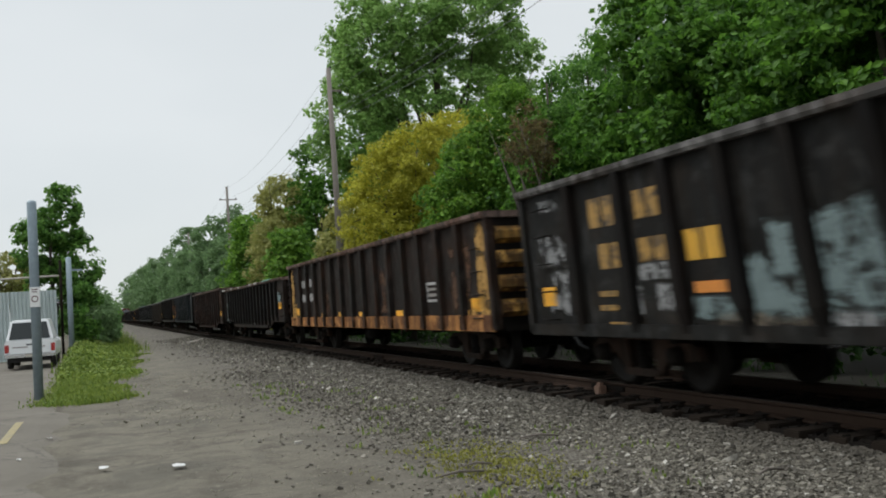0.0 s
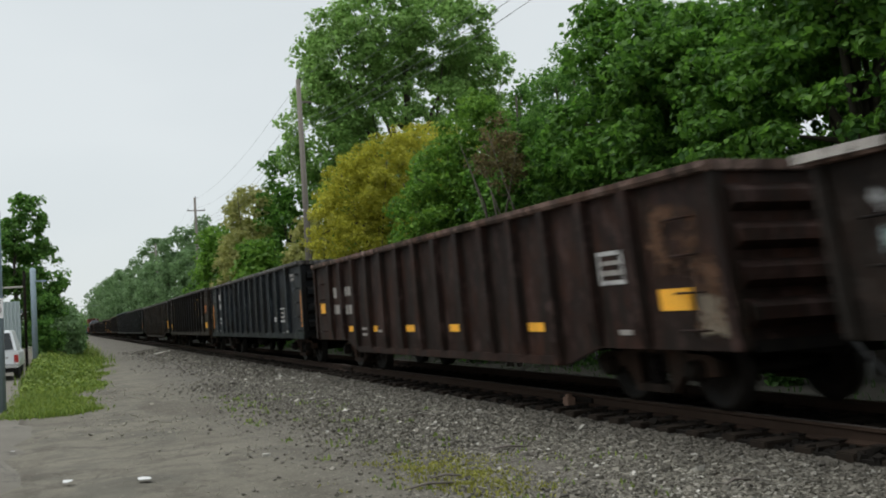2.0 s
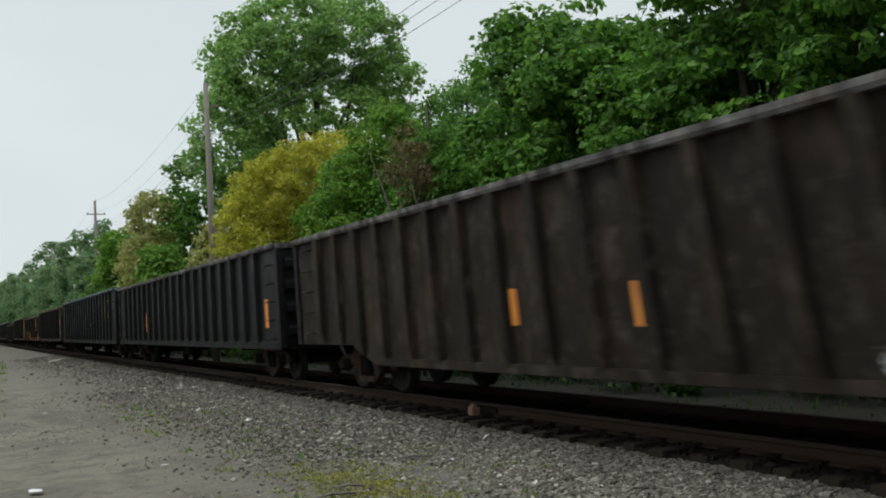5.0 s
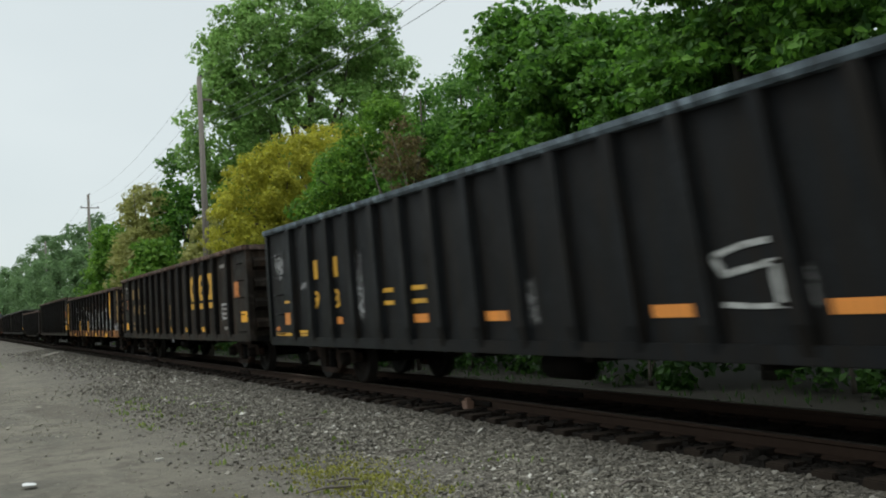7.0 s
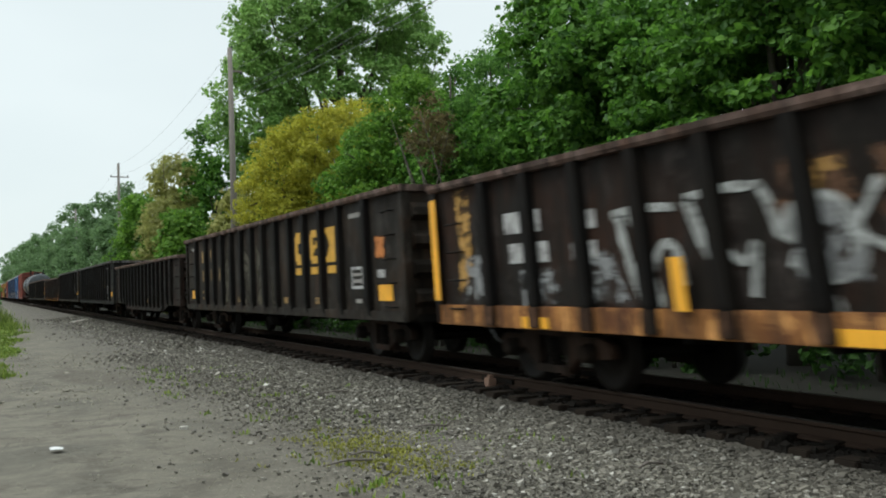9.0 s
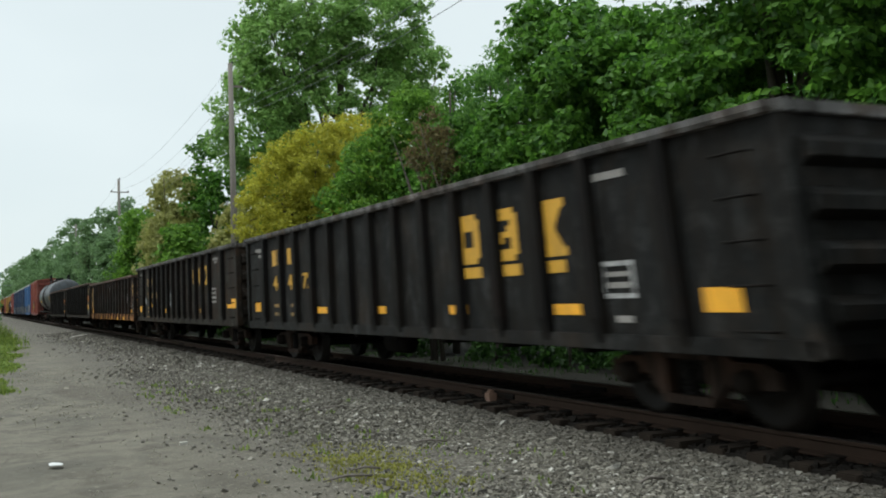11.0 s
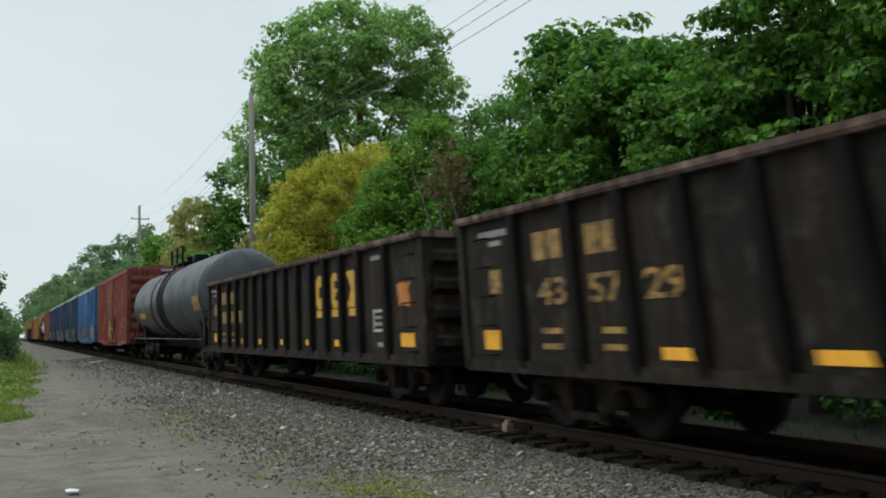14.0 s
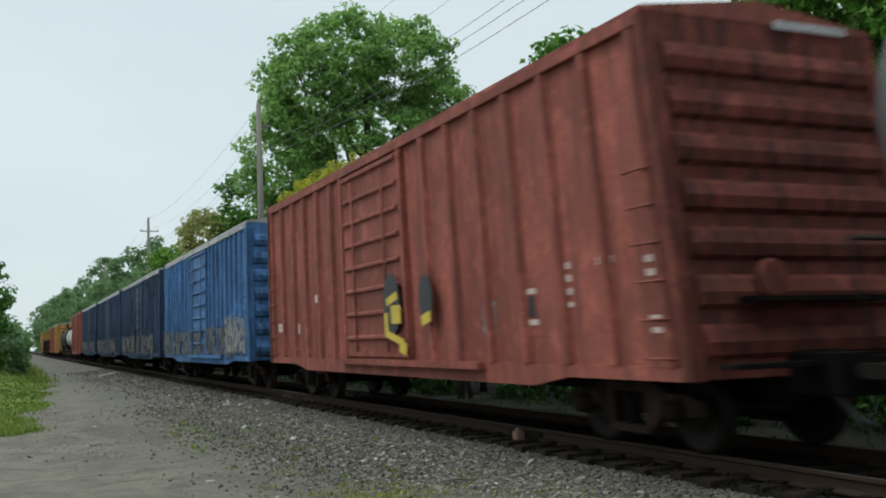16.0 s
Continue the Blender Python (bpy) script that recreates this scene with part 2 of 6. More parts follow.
BARK = plain("bark", (0.07, 0.058, 0.046), 0.95, vary=0.4, scale=14)
STICK = plain("grey_dead_wood", (0.13, 0.11, 0.095), 0.9, vary=0.4, scale=20)
PLANK = plain("bleached_plank", (0.42, 0.39, 0.34), 0.85, vary=0.3, scale=10)
PAPER = plain("white_litter", (0.5, 0.5, 0.49), 0.7, vary=0.1)
TIE_WOOD = plain("tie_timber", (0.018, 0.0135, 0.010), 0.95, spec=0.1, vary=0.5, scale=10)
RAIL_RUST = plain("rail_rust", (0.036, 0.022, 0.015), 0.85, spec=0.15, vary=0.35, scale=8)
CLIP_RUST = plain("clip_rust", (0.22, 0.13, 0.09), 0.8, vary=0.3)
RAIL_HEAD = plain("rail_head", (0.075, 0.06, 0.052), 0.45, 0.4, vary=0.2)
LINE_YELLOW = worn_paint("lot_line_yellow", (0.26, 0.21, 0.09), 0.75, (0.12, 0.113, 0.09))


def foliage(name, low, high, trans=0.5):
    """Leaves: a tone for each leaf and for each bough, some light passing through."""
    m, n, l, b = shader(name)
    geo, tc = n.new("ShaderNodeNewGeometry"), n.new("ShaderNodeTexCoord")
    bough = noise_node(n, l, tc.outputs["Object"], 0.55, 3)
    c = mix_node(n, l, geo.outputs["Random Per Island"], low, high)
    scale = n.new("ShaderNodeMix")
    scale.data_type, scale.blend_type = "RGBA", "MULTIPLY"
    scale.inputs[0].default_value = 1.0
    l.new(c, scale.inputs[6])
    l.new(ramp_node(n, l, bough, [(0.3, (0.72, 0.74, 0.76)), (0.68, (1.0, 1.0, 1.0))]), scale.inputs[7])
    l.new(scale.outputs[2], b.inputs["Base Color"])
    b.inputs["Roughness"].default_value = 0.55
    b.inputs["Specular IOR Level"].default_value = 0.25
    tr, mixs, out = n.new("ShaderNodeBsdfTranslucent"), n.new("ShaderNodeMixShader"), n["Material Output"]
    l.new(scale.outputs[2], tr.inputs["Color"])
    mixs.inputs[0].default_value = trans
    l.new(b.outputs[0], mixs.inputs[1])
    l.new(tr.outputs[0], mixs.inputs[2])
    l.new(mixs.outputs[0], out.inputs["Surface"])
    return m


LEAF_POPLAR = foliage("leaf_poplar", (0.17, 0.31, 0.075), (0.34, 0.54, 0.15))
LEAF_YOUNG = foliage("leaf_young", (0.05, 0.14, 0.025), (0.19, 0.37, 0.07))
LEAF_MAPLE = foliage("leaf_maple", (0.030, 0.095, 0.012), (0.165, 0.345, 0.045))
# undergrowth and grass beyond the rails: their shade is put into this dark green
LEAF_SHADE = foliage("leaf_shade", (0.014, 0.042, 0.008), (0.06, 0.14, 0.022))
LEAF_VINE = foliage("leaf_vine", (0.065, 0.165, 0.018), (0.215, 0.38, 0.05))
LEAF_YELLOW = foliage("leaf_yellow_green", (0.31, 0.31, 0.03), (0.54, 0.52, 0.065))
LEAF_OLIVE = foliage("leaf_olive", (0.24, 0.26, 0.07), (0.42, 0.41, 0.14))
LEAF_BROWN = foliage("leaf_brown", (0.10, 0.085, 0.035), (0.19, 0.15, 0.06))
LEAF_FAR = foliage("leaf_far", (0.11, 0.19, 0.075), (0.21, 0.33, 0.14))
GRASS = foliage("grass_blade", (0.105, 0.175, 0.025), (0.25, 0.32, 0.055), 0.25)
GRASS_DRY = foliage("grass_dry", (0.20, 0.21, 0.035), (0.32, 0.31, 0.06), 0.25)


def ground_material():
    m, n, l, b = shader("lot_dirt_and_gravel")
    tc = n.new("ShaderNodeTexCoord")
    p = tc.outputs["Object"]
    sep = n.new("ShaderNodeSeparateXYZ")
    l.new(p, sep.inputs[0])
    big = noise_node(n, l, p, 0.22, 5, 0.6, 0.3)
    mid = noise_node(n, l, p, 1.6, 6, 0.65, 0.3)
    grain = noise_node(n, l, p, 38, 4, 0.7)
    pebble = n.new("ShaderNodeTexVoronoi")
    pebble.inputs["Scale"].default_value = 32
    l.new(p, pebble.inputs["Vector"])
    packed = mix_node(n, l, grain, (0.076, 0.067, 0.053), (0.156, 0.141, 0.111))
    packed = mix_node(n, l, ramp_node(n, l, big, [(0.38, (0, 0, 0)), (0.66, (0.8, 0.8, 0.8))]), packed, (0.166, 0.149, 0.118))
    packed = mix_node(n, l, ramp_node(n, l, mid, [(0.36, (0.9, 0.9, 0.9)), (0.54, (0, 0, 0))]), packed, (0.076, 0.067, 0.053))
    crack = noise_node(n, l, p, 0.30, 7, 0.6, 0.4)
    packed = mix_node(n, l, ramp_node(n, l, crack, [(0.495, (0, 0, 0)), (0.5, (0.7, 0.7, 0.7)), (0.505, (0, 0, 0))]), packed, (0.040, 0.036, 0.029))
    speck = noise_node(n, l, p, 9, 5, 0.75)
    packed = mix_node(n, l, ramp_node(n, l, speck, [(0.56, (0, 0, 0)), (0.68, (0.6, 0.6, 0.6))]), packed, (0.212, 0.193, 0.154))
    stones = mix_node(n, l, ramp_node(n, l, pebble.outputs["Color"], [(0.2, (0, 0, 0)), (0.8, (1, 1, 1))]), (0.071, 0.063, 0.051), (0.221, 0.202, 0.167))
    stones = mix_node(n, l, ramp_node(n, l, pebble.outputs["Distance"], [(0.25, (0, 0, 0)), (0.6, (0.8, 0.8, 0.8))]), stones, (0.055, 0.048, 0.040))
    blot = noise_node(n, l, p, 0.75, 6, 0.7, 0.8)
    packed = mix_node(n, l, ramp_node(n, l, blot, [(0.50, (0, 0, 0)), (0.62, (0.75, 0.75, 0.75))]), packed, (0.085, 0.079, 0.064))
    # stones begin about 2.6 m to the right, along a ragged edge
    add = n.new("ShaderNodeMath")
    add.operation = "MULTIPLY_ADD"
    add.inputs[1].default_value = 2.6
    l.new(mid, add.inputs[0])
    l.new(sep.outputs["X"], add.inputs[2])
    edge = n.new("ShaderNodeMapRange")
    edge.inputs["From Min"].default_value, edge.inputs["From Max"].default_value = 3.2, 5.0
    l.new(add.outputs[0], edge.inputs["Value"])
    c = mix_node(n, l, edge.outputs["Result"], packed, stones)
    # dark damp tracks in the lane
    v = n.new("ShaderNodeMapping")
    v.inputs["Scale"].default_value = (0.6, 0.12, 1)
    l.new(p, v.inputs["Vector"])
    damp = noise_node(n, l, v.outputs["Vector"], 1.3, 4, 0.5, 0.8)
    c = mix_node(n, l, ramp_node(n, l, damp, [(0.56, (0, 0, 0)), (0.70, (0.65, 0.65, 0.65))]), c, (0.063, 0.054, 0.042))
    # soil beyond the track, with the shade behind the train put into its colour
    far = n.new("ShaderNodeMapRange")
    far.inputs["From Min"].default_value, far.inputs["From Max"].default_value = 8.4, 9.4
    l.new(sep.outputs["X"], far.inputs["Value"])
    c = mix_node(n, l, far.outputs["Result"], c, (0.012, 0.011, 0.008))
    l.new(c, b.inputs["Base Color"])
    b.inputs["Roughness"].default_value = 0.92
    b.inputs["Specular IOR Level"].default_value = 0.2
    bump_node(n, l, b, grain, 0.55, 0.02)
    return m


GROUND = ground_material()


def asphalt_material():
    m, n, l, b = shader("old_asphalt")
    p = n.new("ShaderNodeTexCoord").outputs["Object"]
    g = noise_node(n, l, p, 60, 3, 0.7)
    s = noise_node(n, l, p, 0.7, 5)
    cr = noise_node(n, l, p, 0.33, 7, 0.6, 0.4)
    c = mix_node(n, l, g, (0.073, 0.064, 0.051), (0.130, 0.114, 0.090))
    c = mix_node(n, l, ramp_node(n, l, s, [(0.4, (0, 0, 0)), (0.7, (0.7, 0.7, 0.7))]), c, (0.145, 0.129, 0.106))
    c = mix_node(n, l, ramp_node(n, l, cr, [(0.494, (0, 0, 0)), (0.5, (0.8, 0.8, 0.8)), (0.506, (0, 0, 0))]), c, (0.036, 0.031, 0.024))
    l.new(c, b.inputs["Base Color"])
    b.inputs["Roughness"].default_value = 0.9
    bump_node(n, l, b, g, 0.4, 0.01)
    return m


ASPHALT = asphalt_material()


def stone_material():
    m, n, l, b = shader("ballast_stone")
    geo = n.new("ShaderNodeNewGeometry")
    c = ramp_node(n, l, geo.outputs["Random Per Island"], [(0.0, (0.035, 0.030, 0.023)), (0.45, (0.10, 0.090, 0.071)), (0.85, (0.20, 0.182, 0.148)), (0.96, (0.27, 0.25, 0.21)), (1.0, (0.48, 0.46, 0.41))])
    p = n.new("ShaderNodeTexCoord").outputs["Object"]
    f = noise_node(n, l, p, 30, 3)
    c = mix_node(n, l, ramp_node(n, l, f, [(0.4, (0, 0, 0)), (0.8, (0.5, 0.5, 0.5))]), c, (0.13, 0.118, 0.095))
    # darker towards the rails, along a ragged edge
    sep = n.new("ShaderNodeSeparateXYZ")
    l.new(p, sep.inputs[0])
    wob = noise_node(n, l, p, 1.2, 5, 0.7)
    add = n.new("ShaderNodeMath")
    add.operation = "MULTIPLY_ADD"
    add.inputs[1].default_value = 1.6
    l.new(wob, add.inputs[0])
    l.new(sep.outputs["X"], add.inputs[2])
    near_rails = n.new("ShaderNodeMapRange")
    near_rails.inputs["From Min"].default_value, near_rails.inputs["From Max"].default_value = 5.75, 7.1
    near_rails.inputs["To Max"].default_value = 0.8
    l.new(add.outputs[0], near_rails.inputs["Value"])
    c = mix_node(n, l, near_rails.outputs["Result"], c, (0.030, 0.025, 0.019))
    l.new(c, b.inputs["Base Color"])
    b.inputs["Roughness"].default_value = 0.9
    return m


STONE = stone_material()
PEBBLE = plain("dusty_pebble", (0.215, 0.20, 0.16), 0.95, spec=0.2, vary=0.5, scale=3)
# ballast with the shade under the train put into its colour
BALLAST_SHADED = plain("shaded_ballast", (0.010, 0.0085, 0.007), 0.95, spec=0.1, vary=0.5, scale=25)


# ---- mesh helpers ----
def part(name, mesh, material, parent=None, label="", at=None):
    """Links a bmesh or a shared mesh as one object under a thing or a part."""
    if isinstance(mesh, bmesh.types.BMesh):
        me = bpy.data.meshes.new(name)
        mesh.to_mesh(me)
        mesh.free()
        mesh = me
    if not mesh.materials:
        mesh.materials.append(material)
    ob = new(name, mesh)
    if mesh.materials[0] != material:
        ob.material_slots[0].link = "OBJECT"
        ob.material_slots[0].material = material
    ob.parent = parent
    if at is not None:
        ob.matrix_basis = at if isinstance(at, Matrix) else Matrix.Translation(at)
    if label:
        ob["label"] = label
    return ob


def thing(name, label, category, at=(0, 0, 0), group="", kind=""):
    ob = tagged(new(name), label, category, group, kind)
    ob.empty_display_size = 0.3
    ob.location = at
    return ob


def boxes(*spans, bevel=0.0):
    """One bmesh of boxes given as x0, x1, y0, y1, z0, z1."""
    bm = bmesh.new()
    for x0, x1, y0, y1, z0, z1 in spans:
        v = [bm.verts.new((x, y, z)) for z in (z0, z1) for y in (y0, y1) for x in (x0, x1)]
        for f in ((0, 2, 3, 1), (4, 5, 7, 6), (0, 1, 5, 4), (1, 3, 7, 5), (3, 2, 6, 7), (2, 0, 4, 6)):
            bm.faces.new([v[i] for i in f])
    if bevel:
        bmesh.ops.bevel(bm, geom=bm.edges[:], offset=bevel, segments=2, affect="EDGES", clamp_overlap=True)
    return bm


def prism(profile, axis, a, b, bm=None):
    """A closed profile of two-dimensional points, drawn out along an axis from a to b."""
    bm = bm or bmesh.new()
    def place(u, v, w):
        return {"x": (w, u, v), "y": (u, w, v), "z": (u, v, w)}[axis]
    lo = [bm.verts.new(place(u, v, a)) for u, v in profile]
    hi = [bm.verts.new(place(u, v, b)) for u, v in profile]
    k = len(profile)
    for i in range(k):
        bm.faces.new((lo[i], lo[(i + 1) % k], hi[(i + 1) % k], hi[i]))
    bm.faces.new(lo[::-1])
    bm.faces.new(hi)
    bmesh.ops.recalc_face_normals(bm, faces=bm.faces[:])
    return bm


def tube(points, radius, sides=8, bm=None):
    """A round bar through the points; radius one number or one for each point."""
    bm = bm or bmesh.new()
    pts = [Vector(p) for p in points]
    radii = radius if isinstance(radius, (list, tuple)) else [radius] * len(pts)
    rings = []
    for i, p in enumerate(pts):
        d = (pts[min(i + 1, len(pts) - 1)] - pts[max(i - 1, 0)]).normalized()
        side = d.cross(Vector((0, 0, 1)) if abs(d.z) < 0.9 else Vector((1, 0, 0))).normalized()
        up = side.cross(d)
        rings.append([bm.verts.new(p + (side * math.cos(a) + up * math.sin(a)) * radii[i]) for a in (2 * math.pi * k / sides for k in range(sides))])
    for r0, r1 in zip(rings, rings[1:]):
        for k in range(sides):
            f = bm.faces.new((r0[k], r0[(k + 1) % sides], r1[(k + 1) % sides], r1[k]))
            f.smooth = True
    bm.faces.new(rings[0][::-1])
    bm.faces.new(rings[-1])
    return bm


def lathe(profile, axis="x", sides=20, bm=None):
    """Turns (along, radius) points round an axis."""
    bm = bm or bmesh.new()
    rings = []
    for w, r in profile:
        ring = []
        for k in range(sides):
            a = 2 * math.pi * k / sides
            u, v = r * math.cos(a), r * math.sin(a)
            ring.append(bm.verts.new({"x": (w, u, v), "y": (u, w, v), "z": (u, v, w)}[axis]))
        rings.append(ring)
    for r0, r1 in zip(rings, rings[1:]):
        for k in range(sides):
            f = bm.faces.new((r0[k], r0[(k + 1) % sides], r1[(k + 1) % sides], r1[k]))
            f.smooth = True
    bm.faces.new(rings[0][::-1])
    bm.faces.new(rings[-1])
    bmesh.ops.recalc_face_normals(bm, faces=bm.faces[:])
    return bm


SHARED = {}


def shared(key, maker):
    """A mesh that alike pieces use together."""
    if key not in SHARED:
        me = bpy.data.meshes.new(key[0])
        bm = maker()
        bm.to_mesh(me)
        bm.free()
        SHARED[key] = me
    me = SHARED[key]
    return me


def shared_for(key, maker, material):
    me = shared((*key, material.name), maker)
    if not me.materials:
        me.materials.append(material)
    return me


def from_arrays(name, verts, faces, material, smooth=False):
    me = bpy.data.meshes.new(name)
    me.from_pydata(verts.tolist(), [], faces.tolist())
    me.materials.append(material)
    if smooth:
        me.shade_smooth()
    return me


# ---- ground, lane and track ----
RAIL_TOP = 0.35
TRACK_X = 7.32      # track's centre line
GAUGE = 1.505       # between the rail heads' centres


def ground_height(x, y):
    """The lot rises a little to the ballast shoulder and falls beyond the track."""
    d = abs(x - TRACK_X)
    if d < 1.45:
        z = 0.12
    elif x < TRACK_X:
        z = max(0.0, 0.12 - (d - 1.45) * 0.075)
    else:
        z = max(-0.15, 0.12 - (d - 1.45) * 0.12)
    return z


def build_ground():
    xs = sorted({-600, -300, -120, -60, -30, -15, -8, *np.arange(-5, 14, 0.5).tolist(), 16, 20, 30, 60, 120, 300, 600, TRACK_X - 1.45, TRACK_X + 1.45})
    ys = sorted({-500, -300, -150, -70, -30, -10, *np.arange(-4, 50, 1.0).tolist(), *np.arange(52, 130, 6).tolist(), 150, 200, 300, 450, 700, 1100})
    v, f = [], []
    for y in ys:
        for x in xs:
            bumpy = 0.035 * noise.noise((x * 0.35, y * 0.25, 0)) if abs(x) < 14 and abs(x - TRACK_X) > 1.6 else 0
            v.append((x, y, ground_height(x, y) + bumpy - 0.01))
    k = len(xs)
    for j in range(len(ys) - 1):
        for i in range(k - 1):
            f.append((j * k + i, j * k + i + 1, (j + 1) * k + i + 1, (j + 1) * k + i))
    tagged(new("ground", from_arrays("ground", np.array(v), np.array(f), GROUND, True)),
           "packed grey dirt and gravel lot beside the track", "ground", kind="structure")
    # asphalt of the lot: a ragged slab, slightly proud of the dirt
    rng = random.Random(3)
    right = [(-0.9 + rng.uniform(-0.2, 0.2) - max(0, y - 14) * 0.06, y) for y in np.arange(-6, 20, 0.8)]
    right += [(-1.25 + rng.uniform(-0.06, 0.06), y) for y in np.arange(20.3, 47, 1.5)]
    bm = bmesh.new()
    lo = [bm.verts.new((x, y, 0.012 + ground_height(x, y))) for x, y in right]
    feather = [bm.verts.new((x + 0.5, y, -0.045)) for x, y in right]
    left = [bm.verts.new((-24, y, 0.012)) for x, y in right]
    for i in range(len(right) - 1):
        bm.faces.new((left[i], lo[i], lo[i + 1], left[i + 1]))
        bm.faces.new((lo[i], feather[i], feather[i + 1], lo[i + 1]))
    ext = bmesh.ops.extrude_face_region(bm, geom=bm.faces[:])
    bmesh.ops.translate(bm, verts=[g for g in ext["geom"] if isinstance(g, bmesh.types.BMVert)], vec=(0, 0, 0.008))
    bmesh.ops.recalc_face_normals(bm, faces=bm.faces[:])
    tagged(part("pavement", bm, ASPHALT), "cracked old grey asphalt of the parking lot", "pavement", kind="structure")
    tagged(part("painted_line", boxes((-1.42, -1.30, 14.6, 17.6, 0.0215, 0.0245)), LINE_YELLOW), "worn yellow line painted on the asphalt", "road marking", kind="structure")


build_ground()


def build_track():
    track = thing("railway_track", "rusty steel rails on dark timber ties", "railway track", (TRACK_X, 0, 0), kind="structure")
    head = [(-0.036, 0.0), (0.036, 0.0), (0.036, -0.03), (0.012, -0.045), (0.010, -0.12), (0.07, -0.145), (0.07, -0.16), (-0.07, -0.16), (-0.07, -0.145), (-0.010, -0.12), (-0.012, -0.045), (-0.036, -0.03)]
    for side in (-1, 1):
        bm = prism([(u, w + RAIL_TOP) for u, w in head], "y", -420, 900)
        rail = part("rail", bm, RAIL_RUST, track, at=(side * GAUGE / 2, 0, 0))
        part("rail_head", boxes((-0.03, 0.03, -420, 900, RAIL_TOP + 0.001, RAIL_TOP + 0.004)), RAIL_HEAD, rail, "polished running surface")
        for y in (-0.3, 11.6, 23.5, 35.4):
            part("joint_bar", boxes((-0.04, 0.04, y, y + 0.9, RAIL_TOP - 0.115, RAIL_TOP - 0.05), bevel=0.006), TRUCK_RUST, track, at=(side * GAUGE / 2, 0, 0))
    # a pale bolted clip on the near rail
    part("rail_clip", boxes((-0.06, 0.06, -0.08, 0.08, 0, 0.13), (-0.035, 0.035, -0.05, 0.05, 0.13, 0.17), bevel=0.012), CLIP_RUST, track, at=(-GAUGE / 2 - 0.11, 12.1, 0.17))
    # dark slab that paints the shade of the train over the track bed
    part("ballast_bed", boxes((-1.22, 1.5, -420, 900, 0.06, 0.168)), BALLAST_SHADED, track, "dark ballast bed, coloured for the shade of the train")
    rng = random.Random(5)
    tie = shared_for(("tie",), lambda: boxes((-1.28, 1.28, -0.115, 0.115, -0.12, 0.085), bevel=0.012), TIE_WOOD)
    rest = []
    for k in range(1500):
        y = -60 + k * 0.52
        if 1 <= y <= 140:
            part("tie", tie, TIE_WOOD, track, at=pose(rng.uniform(-0.05, 0.05), y, 0.115 + rng.uniform(-0.012, 0.008), 0, 0, rng.uniform(-1, 1)))
        else:
            rest.append((-1.3, 1.3, y - 0.115, y + 0.115, 0.0, 0.21))
    tagged(part("far_ties", boxes(*rest), TIE_WOOD, track, "dark timber ties"), kind="stuff")
    plates = [(sx * GAUGE / 2 - 0.13, sx * GAUGE / 2 + 0.13, -60 + k * 0.52 - 0.08, -60 + k * 0.52 + 0.08, 0.205, 0.224) for k in range(118, 240) for sx in (-1, 1)]
    tagged(part("tie_plates", boxes(*plates), TRUCK_RUST, track, "rusty tie plates"), kind="stuff")


build_track()


# ---- the train's parts ----
def wheel_mesh():
    return lathe([(-0.07, 0.09), (-0.075, 0.16), (-0.05, 0.18), (-0.045, 0.33), (-0.075, 0.36), (-0.075, 0.42), (0.045, 0.425), (0.05, 0.45), (0.075, 0.45), (0.075, 0.36), (0.05, 0.33), (0.05, 0.18), (0.09, 0.16), (0.09, 0.09)], "x", 24)


def side_frame_mesh():
    """A cast truck side: an arched bar with two pedestals and a spring nest."""
    top = [(-1.22, 0.53), (-1.05, 0.60), (-0.7, 0.60), (-0.42, 0.74), (0.42, 0.74), (0.7, 0.60), (1.05, 0.60), (1.22, 0.53)]
    low = [(1.22, 0.38), (0.98, 0.36), (0.62, 0.44), (0.36, 0.17), (-0.36, 0.17), (-0.62, 0.44), (-0.98, 0.36), (-1.22, 0.38)]
    bm = bmesh.new()
    prism(top[:4] + [(-0.3, 0.60), (-0.30, 0.28), (-0.36, 0.17)] + low[5:], "x", -0.06, 0.06, bm)
    prism([(0.3, 0.6)] + top[4:] + low[:4] + [(0.30, 0.28)], "x", -0.06, 0.06, bm)
    prism([(-0.42, 0.60), (0.42, 0.60), (0.42, 0.74), (-0.42, 0.74)], "x", -0.075, 0.075, bm)
    prism([(-0.36, 0.16), (0.36, 0.16), (0.36, 0.25), (-0.36, 0.25)], "x", -0.09, 0.09, bm)
    return bm


def springs_mesh():
    prof = [(0.24, 0.05)]
    for k in range(6):
        prof += [(0.26 + k * 0.055, 0.085), (0.285 + k * 0.055, 0.115), (0.30 + k * 0.055, 0.085)]
    return lathe(prof + [(0.6, 0.05)], "z", 12)


